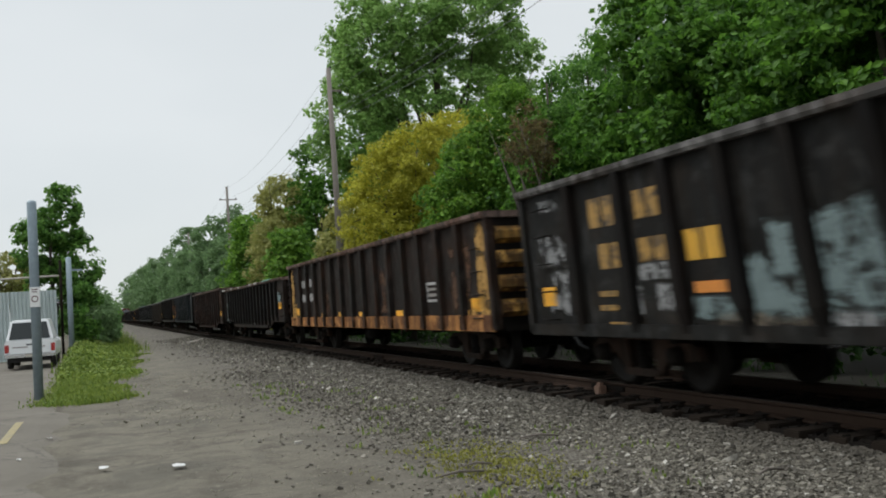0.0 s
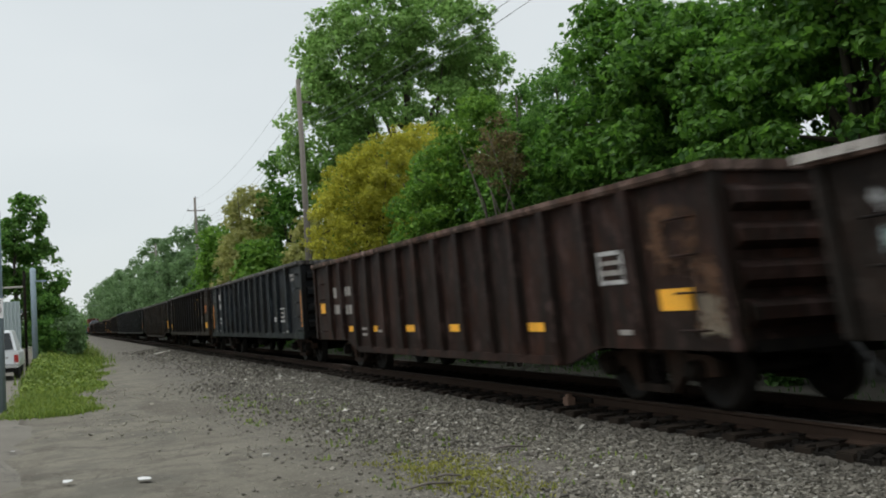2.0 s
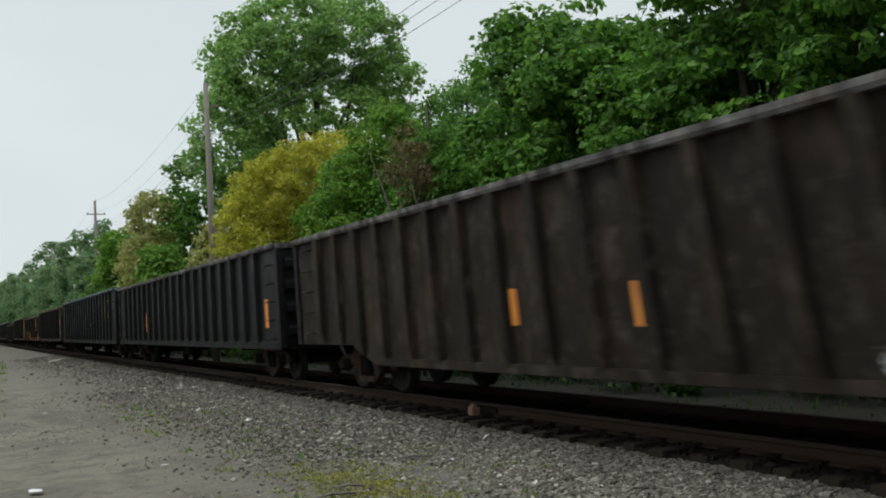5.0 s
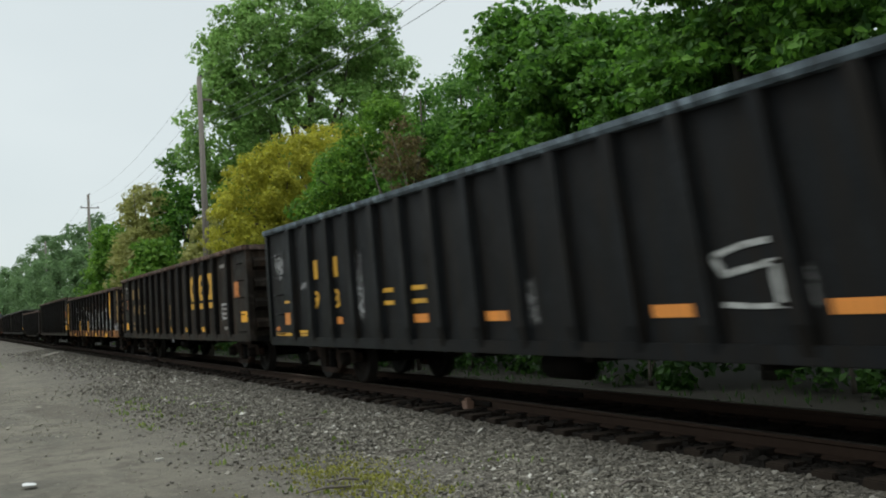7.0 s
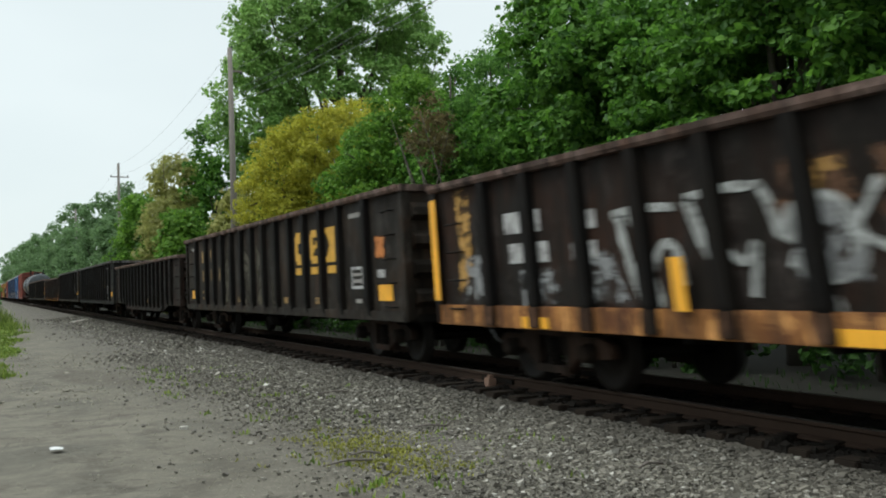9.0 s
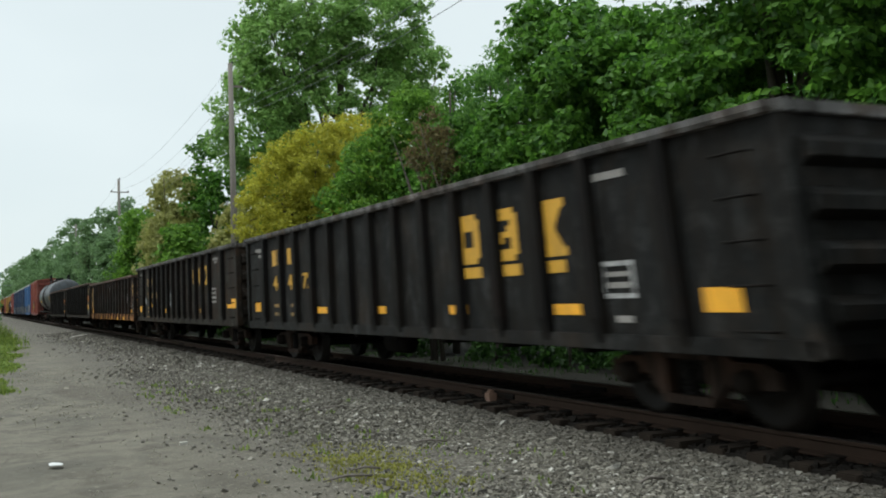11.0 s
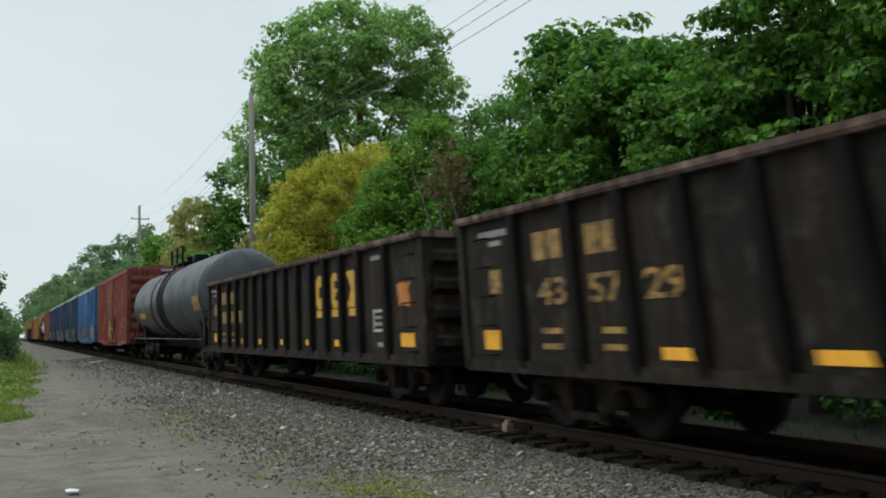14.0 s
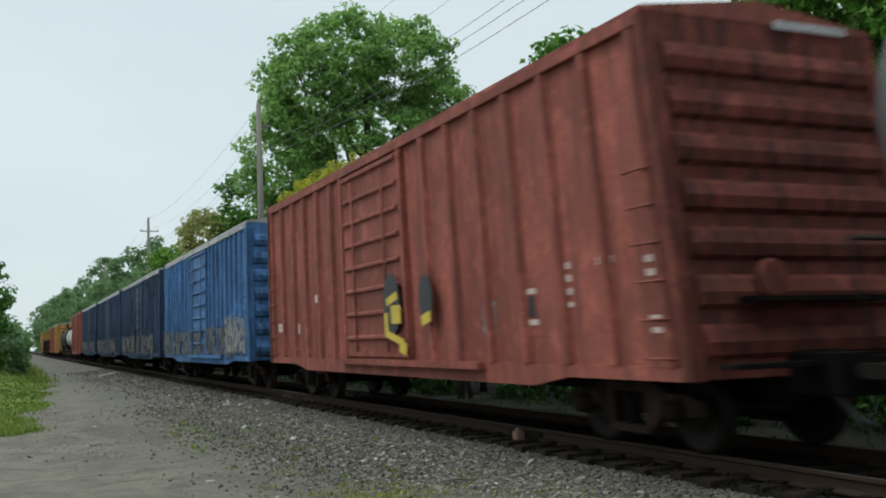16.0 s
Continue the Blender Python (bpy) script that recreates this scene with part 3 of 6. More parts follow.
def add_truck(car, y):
    t = part("truck", boxes((-1.0, 1.0, -0.22, 0.22, 0.38, 0.66), (-0.25, 0.25, -0.25, 0.25, 0.6, 0.74), bevel=0.03) if ("bolster",) not in SHARED else SHARED[("bolster",)], TRUCK_RUST, car, "grimy two-axle freight truck, coloured darker for shade", at=(0, y, 0))
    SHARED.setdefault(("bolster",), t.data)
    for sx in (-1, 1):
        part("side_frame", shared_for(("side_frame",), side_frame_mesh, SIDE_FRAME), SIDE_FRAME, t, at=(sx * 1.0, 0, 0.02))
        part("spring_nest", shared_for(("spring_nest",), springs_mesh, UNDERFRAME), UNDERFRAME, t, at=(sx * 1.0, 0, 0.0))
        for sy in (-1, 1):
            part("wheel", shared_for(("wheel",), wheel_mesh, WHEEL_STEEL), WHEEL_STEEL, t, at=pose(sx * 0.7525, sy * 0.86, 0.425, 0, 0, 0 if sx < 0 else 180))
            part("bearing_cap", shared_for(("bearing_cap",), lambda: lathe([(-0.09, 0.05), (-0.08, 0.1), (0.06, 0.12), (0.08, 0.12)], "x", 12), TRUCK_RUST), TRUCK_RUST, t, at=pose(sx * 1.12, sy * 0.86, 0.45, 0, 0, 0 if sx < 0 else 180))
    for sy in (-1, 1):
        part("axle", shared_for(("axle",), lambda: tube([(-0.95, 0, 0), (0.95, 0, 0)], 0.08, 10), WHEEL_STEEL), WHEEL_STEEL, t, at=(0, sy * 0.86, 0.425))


def add_coupler(car, y, way):
    def maker():
        bm = boxes((-0.08, 0.08, -0.2, 0.42, 0.76, 0.96), (-0.17, 0.05, 0.38, 0.62, 0.73, 0.99), (0.06, 0.16, 0.42, 0.58, 0.75, 0.97), (-0.3, 0.3, -0.24, -0.14, 0.68, 1.05), bevel=0.025)
        return bm
    part("coupler", shared_for(("coupler",), maker, TRUCK_RUST), TRUCK_RUST, car, "rusty knuckle coupler", at=pose(0, y, 0, 0, 0, 0 if way > 0 else 180))
    part("air_hose", shared_for(("air_hose",), lambda: tube([(0.3, 0.1, 0.75), (0.3, 0.25, 0.6), (0.28, 0.42, 0.42), (0.22, 0.55, 0.36)], 0.025, 6), BLACK_RUBBER), BLACK_RUBBER, car, at=pose(0, y, 0, 0, 0, 0 if way > 0 else 180))


def add_ladder(car, x, y, z0, z1, material, width=0.42):
    out = math.copysign(0.07, x)
    rung = shared_for(("grab_iron", out), lambda: tube([(0, -width / 2, 0), (out, -width / 2, 0), (out, width / 2, 0), (0, width / 2, 0)], 0.013, 5), material)
    for z in np.arange(z0, z1, 0.38):
        part("grab_iron", rung, material, car, at=(x, y, z))


# marks painted on the near side: u runs along the car from its middle, towards its rear end


def mark(car, x, u, z, w, h, material, name="marking", tilt=0.0, thick=0.006):
    return part(name, shared_for(("plate", round(w, 2), round(h, 2), thick), lambda: boxes((-thick, 0, -w / 2, w / 2, -h / 2, h / 2)), material), material, car, at=pose(x, u, z, tilt, 0, 0))


SLOTTED = ("0111110", "1111111", "1111111", "1100011", "1100011", "1100011", "1111111", "1111111", "0111110")
STAGGERED = ("0111110", "1111111", "1100011", "1100111", "1111111", "1110011", "1100011", "1111111", "0111110")


def emblem(car, x, u, z, w, h, shape, material):
    """Large stencilled blocks: one with a slot, one with two staggered slots, and an hourglass."""
    if shape == 2:
        half = [(0.50, 0.5), (0.50, 0.36), (0.40, 0.32), (0.19, 0.0), (0.40, -0.32), (0.50, -0.36), (0.50, -0.5)]
        bm = prism([(a * w, c * h) for a, c in half] + [(-a * w, c * h) for a, c in half[::-1]], "x", -0.006, 0)
    else:
        bm, grid = bmesh.new(), (SLOTTED, STAGGERED)[shape]
        def corner(i, j):
            if (i, j) not in seen:
                seen[i, j] = bm.verts.new((-0.006, (0.5 - i / 7) * w, (0.5 - j / 9) * h))
            return seen[i, j]
        seen = {}
        for j, row in enumerate(grid):
            for i, cell in enumerate(row):
                if cell == "1":
                    bm.faces.new((corner(i, j), corner(i, j + 1), corner(i + 1, j + 1), corner(i + 1, j)))
        ext = bmesh.ops.extrude_face_region(bm, geom=bm.faces[:])
        bmesh.ops.translate(bm, verts=[g for g in ext["geom"] if isinstance(g, bmesh.types.BMVert)], vec=(0.006, 0, 0))
        bmesh.ops.recalc_face_normals(bm, faces=bm.faces[:])
    part("emblem", bm, material, car, "yellow stencilled shape", at=(x, u, z))


def numerals(car, x, u, z, text, w, h, material):
    cu = bpy.data.curves.new("numerals", "FONT")
    cu.body, cu.size, cu.extrude, cu.align_x, cu.align_y = text, 1.0, 0.003, "CENTER", "CENTER"
    cu.offset = 0.018
    tmp = bpy.data.objects.new("numerals", cu)
    me = bpy.data.meshes.new_from_object(tmp)
    bpy.data.objects.remove(tmp)
    lo = [min(v.co[i] for v in me.vertices) for i in (0, 1)]
    hi = [max(v.co[i] for v in me.vertices) for i in (0, 1)]
    for v in me.vertices:
        v.co.x = (v.co.x - (lo[0] + hi[0]) / 2) * w / (hi[0] - lo[0])
        v.co.y = (v.co.y - (lo[1] + hi[1]) / 2) * h / (hi[1] - lo[1])
    # read from the near side, where the car's rear lies to the left
    part("number", me, material, car, "stencilled car number", at=pose(x - 0.006, u, z, 90, 0, -90))


def scrawl(car, x, u, z, w, h, material, seed, strokes=6, thick=0.09):
    """Spray-painted strokes, laid as thin bent ribbons."""
    rng = random.Random(seed)
    for k in range(strokes):
        bm = bmesh.new()
        cu, cz = u + (k + 0.5) / strokes * w - w / 2, z
        pts = [(cu + rng.uniform(-0.5, 0.5) * w / strokes * 1.3, cz + h * (0.5 - i / 4) + rng.uniform(-0.12, 0.12) * h) for i in range(5)]
        if k % 3 == 1:
            pts = [(cu + 0.5 * w / strokes * math.cos(a), cz + 0.4 * h * math.sin(a)) for a in np.linspace(0.3, 5.6, 9)]
        prev = None
        for i, (a, b) in enumerate(pts):
            q = pts[min(i + 1, len(pts) - 1)]
            r = pts[max(i - 1, 0)]
            d = Vector((q[0] - r[0], q[1] - r[1])).normalized()
            nx, nz = -d.y * thick, d.x * thick
            row = [bm.verts.new((-0.008 - 0.0006 * k, a + nx, b + nz)), bm.verts.new((-0.008 - 0.0006 * k, a - nx, b - nz))]
            if prev:
                bm.faces.new((prev[0], prev[1], row[1], row[0]))
            prev = row
        ext = bmesh.ops.extrude_face_region(bm, geom=bm.faces[:])
        bmesh.ops.translate(bm, verts=[g for g in ext["geom"] if isinstance(g, bmesh.types.BMVert)], vec=(0.006, 0, 0))
        part("graffiti_stroke", bm, material, car, "spray-painted stroke", at=(x, 0, 0))


def ribbon(info, material, thick, *way):
    """One sprayed stroke along the points (along, height), as a thin bent band."""
    pts = [Vector(p) for p in way]
    fine = []
    for i in range(len(pts) - 1):
        p0, p1, p2, p3 = pts[max(i - 1, 0)], pts[i], pts[i + 1], pts[min(i + 2, len(pts) - 1)]
        for k in range(5):
            t = k / 5
            fine.append(0.5 * (2 * p1 + (p2 - p0) * t + (2 * p0 - 5 * p1 + 4 * p2 - p3) * t * t + (3 * p1 - p0 - 3 * p2 + p3) * t ** 3))
    fine.append(pts[-1])
    bm = bmesh.new()
    rows = []
    for i, p in enumerate(fine):
        d = (fine[min(i + 1, len(fine) - 1)] - fine[max(i - 1, 0)]).normalized()
        n = Vector((-d.y, d.x)) * thick * (0.85 + 0.25 * noise.noise((p.x * 7, p.y * 7, 0)))
        rows.append([bm.verts.new((x, q.x, q.y)) for x, q in ((-0.009, p + n), (-0.009, p - n), (-0.004, p - n), (-0.004, p + n))])
    for r, q in zip(rows, rows[1:]):
        for k in range(4):
            bm.faces.new((r[k], r[(k + 1) % 4], q[(k + 1) % 4], q[k]))
    bm.faces.new(rows[0][::-1])
    bm.faces.new(rows[-1])
    bmesh.ops.recalc_face_normals(bm, faces=bm.faces[:])
    part("graffiti_stroke", bm, material, info[0], "spray-painted stroke", at=(info[3], 0, 0))


def patches(car, x, u, z, w, h, material, name="graffiti_patch"):
    """A sprayed or peeling area: a film of paint whose material is broken up and fades at its rim."""
    plate = mark(car, x - 0.002, u, z, w * 1.25, h * 1.25, material, name, thick=0.004)
    plate["label"] = "uneven patch of paint"
    return plate


CARS = []


def add_gondola(front, rear, top, bottom, steel, rim, ribs, label, band=None, ends=None, belly=0.0, rib_steel=None, joint=1.15, inset=1.55, wide=0.0, slide=0.0):
    """An open-top gondola: two ribbed sides, ribbed ends, floor, sills, rim, trucks and couplers."""
    length = rear - front - joint
    car = thing("gondola_car", label, "railway gondola", (0, 0, 0), "cars of the freight train")
    half, w = length / 2, 1.55
    rib_steel = rib_steel or steel
    if wide:
        inner = np.linspace(-half + inset + wide, half - inset - wide, ribs - 2).tolist()
        rib_places = [-half + inset, *inner, half - inset]
    else:
        rib_places = np.linspace(-half + inset + slide, half - inset + slide, ribs).tolist()
    wall = 1.45
    for sx in (-1, 1):
        if belly:
            prof = [(-half, bottom), (-half + 2.6, bottom), (-half + 3.5, bottom - belly), (half - 3.5, bottom - belly), (half - 2.6, bottom), (half, bottom), (half, top - 0.1), (-half, top - 0.1)]
        else:
            prof = [(-half, bottom), (half, bottom), (half, top - 0.1), (-half, top - 0.1)]
        part("side_panel", prism(prof, "x", sx * wall - 0.02, sx * wall + 0.02), steel, car, "weathered steel side sheet")
        # side sill along the bottom edge
        sill = band or steel
        if belly:
            spans = [(sx * wall + sx * 0.021 if sx > 0 else -wall - 0.075, wall + 0.075 if sx > 0 else -wall - 0.021, -half + 3.6, half - 3.6, bottom - belly, bottom - belly + 0.12)]
        else:
            hh = 0.25 if band else 0.14
            spans = [(min(sx * (wall + 0.021), sx * (wall + 0.07)), max(sx * (wall + 0.021), sx * (wall + 0.07)), -half, half, bottom - 0.02, bottom + hh)]
        part("side_sill", boxes(*spans, bevel=0.008), sill, car)
        # hat-section ribs, tapered towards the foot
        def rib_maker(lo):
            z0, z1 = lo + (0.02 if not band else 0.0), top - 0.09
            bm = bmesh.new()
            for (za, wa, da), (zb, wb, db) in zip([(z0, 0.05, 0.045), (z0 + 0.28, 0.085, 0.10)], [(z0 + 0.28, 0.085, 0.10), (z1, 0.085, 0.10)]):
                v = []
                for z, ww, dd in ((za, wa, da), (zb, wb, db)):
                    v.append([bm.verts.new(p) for p in ((0, -ww - 0.03, z), (-dd, -ww, z), (-dd, ww, z), (0, ww + 0.03, z))])
                for i in range(3):
                    bm.faces.new((v[0][i], v[0][i + 1], v[1][i + 1], v[1][i]))
                bm.faces.new((v[0][3], v[0][0], v[1][0], v[1][3]))
                bm.faces.new(v[1])
                bm.faces.new(v[0][::-1])
            bmesh.ops.recalc_face_normals(bm, faces=bm.faces[:])
            return bm
        for u in rib_places:
            lo = bottom
            if belly:
                lo = bottom - belly * min(1, max(0, (half - 2.6 - abs(u)) / 0.9))
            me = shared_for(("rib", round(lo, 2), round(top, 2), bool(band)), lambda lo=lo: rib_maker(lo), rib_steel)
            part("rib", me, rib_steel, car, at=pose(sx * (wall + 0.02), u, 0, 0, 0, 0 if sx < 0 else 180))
            if band and sx < 0:
                part("sill_pocket", shared_for(("sill_pocket",), lambda: boxes((-0.055, 0, -0.11, 0.11, 0, 0.24), bevel=0.012), PEELED_STEEL), PEELED_STEEL, car, at=(-(wall + 0.07), u, bottom))
        part("rim", prism([(-0.10, -0.10), (0.08, -0.10), (0.10, -0.06), (0.10, 0.0), (-0.12, 0.0), (-0.12, -0.06)], "y", -half, half) if sx < 0 else prism([(-0.08, -0.10), (0.10, -0.10), (0.12, -0.06), (0.12, 0.0), (-0.10, 0.0), (-0.10, -0.06)], "y", -half, half), rim, car, "dented top rail of the side", at=(sx * (wall + 0.02), 0, top))
    end_steel = ends or steel
    for sy in (-1, 1):
        # on ochre ends the shadow between the ribs is painted as a dark sheet
        part("end_panel", boxes((-wall, wall, sy * half - 0.03, sy * half + 0.03, bottom + 0.05, top - 0.05)), SHADE_GRIME if ends == OCHRE_END else end_steel, car, "ribbed end sheet")
        for k in range(4):
            z = bottom + 0.35 + k * (top - bottom - 0.5) / 3.6
            part("end_rib", shared_for(("end_rib",), lambda: prism([(-0.0, -0.14), (0.12, -0.06), (0.12, 0.06), (0.0, 0.14)], "x", -wall + 0.08, wall - 0.08), end_steel), end_steel, car, at=pose(0, sy * (half + 0.03), z, 0, 0, 0 if sy > 0 else 180))
        part("end_rim", boxes((-wall - 0.08, wall + 0.08, -0.10, 0.10, -0.11, 0.002), bevel=0.01), rim, car, at=(0, sy * half, top))
        for sx in (-1, 1):
            part("corner_post", boxes((sx * wall - 0.07, sx * wall + 0.07, -0.08, 0.08, bottom, top - 0.1), bevel=0.012), steel if ends == OCHRE_END else end_steel, car, at=(0, sy * (half - 0.01), 0))
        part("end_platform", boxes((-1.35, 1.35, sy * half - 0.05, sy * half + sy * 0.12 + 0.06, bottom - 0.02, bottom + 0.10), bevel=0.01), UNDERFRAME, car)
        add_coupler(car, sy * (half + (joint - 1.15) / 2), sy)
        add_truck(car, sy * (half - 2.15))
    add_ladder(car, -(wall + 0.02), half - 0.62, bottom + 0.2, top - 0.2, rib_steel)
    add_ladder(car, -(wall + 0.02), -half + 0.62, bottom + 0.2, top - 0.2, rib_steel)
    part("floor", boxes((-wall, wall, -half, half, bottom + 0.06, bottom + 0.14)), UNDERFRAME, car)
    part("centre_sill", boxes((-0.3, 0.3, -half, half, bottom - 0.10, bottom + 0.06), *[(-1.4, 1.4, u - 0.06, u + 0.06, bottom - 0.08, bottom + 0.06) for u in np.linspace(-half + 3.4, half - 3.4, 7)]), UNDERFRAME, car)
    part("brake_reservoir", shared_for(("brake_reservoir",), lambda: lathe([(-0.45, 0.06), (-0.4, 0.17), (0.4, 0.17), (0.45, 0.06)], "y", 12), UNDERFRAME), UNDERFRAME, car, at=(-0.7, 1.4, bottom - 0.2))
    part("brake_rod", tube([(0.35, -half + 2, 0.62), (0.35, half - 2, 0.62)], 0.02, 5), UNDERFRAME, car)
    CARS.append((car, (front + rear) / 2))
    return car, half, rib_places, -(wall + 0.0215), -(wall + 0.074)


def paint(info, material, *spots, name="marking"):
    """Flat painted marks, each (along, height, width, tall)."""
    for u, z, w, h in spots:
        mark(info[0], info[3], u, z, w, h, material, name)


def strips(info, z, along, material=None, w=0.55, h=0.12):
    paint(info, material or REFLECT, *[(u, z, w, h) for u in along], name="reflector_strip")


def words(info, material, *spots):
    """Stencilled words as two short bars in the place of each."""
    for u, z, w, h in spots:
        for k in (-1, 1):
            mark(info[0], info[3], u + k * w * 0.26, z, w * 0.42, h, material)


def numbers(info, material, *spots):
    for text, u, z, w, h in spots:
        numerals(info[0], info[3], u, z, text, w, h, material)


def sprayed_areas(info, material, *spots):
    for u, z, w, h in spots:
        patches(info[0], info[3], u, z, w, h, material)


def emblems(info, material, along, z, w, h, bars=None):
    for shape, u in enumerate(along):
        emblem(info[0], info[3], u, z, w * (1.1 if shape == 2 else 0.92), h, shape, material)
        if bars:
            mark(info[0], info[3], u, bars, w * 0.92, 0.14, material)


def data_box(info, u, z, material, w=0.56, h=0.33):
    """A stencilled frame round two lines of small print."""
    paint(info, material, (u, z + h / 2, w, 0.05), (u, z - h / 2, w, 0.05), (u - w / 2 + 0.03, z, 0.05, h - 0.06), (u + w / 2 - 0.03, z, 0.05, h - 0.06))
    paint(info, GREY_MARK, (u, z + h * 0.17, w * 0.68, 0.05), (u, z - h * 0.17, w * 0.68, 0.06))


def yellow_stencils(info, shift=0.0, number=(), lift=0.0, bright=None, emblem_z=2.04, emblem_h=0.65, bars=1.6, red=True, box=True):
    """The usual set of this fleet: emblem by the front, mark and number by the rear, reflectors along the foot."""
    faded = bright or YELLOW_FADED
    emblems(info, YELLOW, [u + shift for u in (-3.05, -4.05, -5.06)], emblem_z, 0.66, emblem_h, bars)
    words(info, faded, (6.24 + shift, 2.23 + lift, 0.67, 0.34), (5.1 + shift, 2.22 + lift, 0.60, 0.34))
    if number:
        numbers(info, faded, *[(n, u + shift, 1.68 + lift, 0.64, 0.32) for n, u in zip(number, (6.2, 5.08, 4.06))])
    else:
        words(info, faded, *[(u + shift, 1.68 + lift, 0.62, 0.32) for u in (6.2, 5.08, 4.06)])
    paint(info, YELLOW_FADED, *[(u + shift, z, 0.42, 0.065) for u in (6.28, 5.02) for z in (1.22, 1.04)], (-0.15 + shift, 0.81, 0.48, 0.06))
    paint(info, GREY_MARK, (7.6 + shift, 2.49, 0.8, 0.09), (7.55 + shift, 2.36, 0.32, 0.07), (-6.3 + shift, 2.5, 0.6, 0.08), (6.2 + shift, 0.82, 0.72, 0.05))
    if red:
        patches(info[0], info[3], 7.5 + shift, 1.9, 0.30, 0.30, SPRAY_RED)
        patches(info[0], info[3], -7.42 + shift, 1.9, 0.34, 0.30, SPRAY_RED)
    if box:
        data_box(info, -6.3 + shift, 1.42, WHITE)
        paint(info, GREY_MARK, (-6.34 + shift, 1.02, 0.28, 0.07), (-6.34 + shift, 0.80, 0.7, 0.05))


def front_gondolas():
    """The gondolas in their order; lengths are from coupler to coupler."""
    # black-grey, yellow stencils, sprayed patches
    i = add_gondola(-4.96, 13.64, 2.74, 0.70, STEEL_BLACK, RIM_GREY, 14, "black gondola with yellow stencils and pale sprayed graffiti", rib_steel=SHADE_GRIME, joint=1.47, wide=1.32)
    words(i, YELLOW_FADED, (6.23, 2.22, 0.71, 0.37), (5.18, 2.22, 0.54, 0.33), (6.13, 1.67, 0.59, 0.31), (5.15, 1.69, 0.65, 0.28))
    words(i, YELLOW, (4.19, 1.68, 0.65, 0.33))
    strips(i, 1.23, (4.17, -0.2, -4.2), ORANGE)
    paint(i, REFLECT, (7.96, 1.21, 0.4, 0.26), name="reflector_strip")
    paint(i, YELLOW_FADED, (6.31, 1.21, 0.42, 0.07), (6.33, 1.04, 0.42, 0.07), (6.1, 0.84, 0.49, 0.05))
    sprayed_areas(i, SPRAY_WHITE, (7.75, 1.83, 0.75, 0.42), (7.62, 1.28, 0.6, 0.53), (5.21, 1.44, 0.65, 0.22), (7.75, 2.46, 0.6, 0.19), (4.95, 1.15, 0.5, 0.3), (2.2, 0.82, 0.8, 0.3), (5.62, 1.12, 0.24, 0.4))
    sprayed_areas(i, SPRAY_BLUE, (3.15, 1.2, 0.85, 0.6), (3.0, 1.55, 0.35, 0.5), (2.2, 1.4, 1.0, 0.95), (1.3, 1.35, 1.1, 1.0), (0.3, 1.4, 1.0, 0.9), (4.15, 1.02, 0.7, 0.24))
    sprayed_areas(i, SPRAY_DUST, (3.7, 0.84, 0.9, 0.24), (2.9, 0.82, 0.8, 0.24), (1.4, 0.84, 1.0, 0.26), (0.3, 0.82, 0.9, 0.24))
    # rusty, ochre lower band
    i = add_gondola(13.73, 32.44, 2.63, 0.72, STEEL_BROWN, RIM_RUST, 14, "rust-brown gondola with a peeling ochre lower band and ends", band=OCHRE_BAND, ends=OCHRE_END, rib_steel=STEEL_BROWN, joint=1.28, slide=-0.25)
    words(i, WHITE, (6.56, 1.97, 0.8, 0.22), (5.5, 1.98, 0.3, 0.22), (6.75, 1.54, 0.5, 0.21), (6.25, 1.54, 0.46, 0.21), (5.42, 1.55, 0.54, 0.22))
    paint(i, REFLECT, (7.7, 1.14, 0.5, 0.21), (-7.98, 1.14, 0.5, 0.22), name="reflector_strip")
    strips(i, 1.03, (3.94, 1.8, -0.34, -3.5), None, 0.5, 0.11)
    data_box(i, -5.72, 1.41, WHITE, 0.62, 0.32)
    sprayed_areas(i, PEEL_OCHRE, (8.35, 1.9, 0.42, 1.1), (8.25, 1.12, 0.8, 0.6), (-8.35, 1.85, 0.42, 1.2), (-8.3, 1.2, 0.5, 0.6), (-7.6, 0.98, 1.0, 0.2))
    sprayed_areas(i, PEEL_RUST, (-7.3, 1.6, 1.0, 1.2), (3.5, 1.3, 0.8, 0.8), (-2.6, 1.5, 0.9, 1.0))
    # low, brown, deep belly
    i = add_gondola(32.3, 50.6, 2.36, 0.82, STEEL_BROWN, RIM_RUST, 17, "brown low-sided gondola with a deep belly and blue graffiti", belly=0.24, rib_steel=SHADE_GRIME, joint=1.55)
    strips(i, 0.91, (3.83, 1.27, -1.3, -4.05), None, 0.5, 0.12)
    paint(i, REFLECT, (-7.4, 1.39, 0.56, 0.23), (7.35, 1.36, 0.42, 0.23), name="reflector_strip")
    sprayed_areas(i, SPRAY_WHITE, (-5.56, 1.1, 0.5, 0.46), (-3.83, 1.34, 0.36, 0.36), (7.6, 1.75, 0.5, 0.5), (4.9, 1.4, 0.3, 0.8))
    sprayed_areas(i, SPRAY_BLUE, (-7.28, 1.68, 0.7, 0.42), (7.55, 1.25, 0.6, 0.9))
    words(i, GREY_MARK, (6.33, 1.72, 0.5, 0.2), (5.55, 1.70, 0.47, 0.2))
    paint(i, WHITE, (6.33, 1.18, 0.46, 0.13), (5.55, 1.3, 0.47, 0.1), (5.55, 1.16, 0.47, 0.1), (0.4, 0.72, 0.24, 0.07), (-1.27, 0.79, 0.4, 0.04), (-1.27, 0.73, 0.36, 0.03))
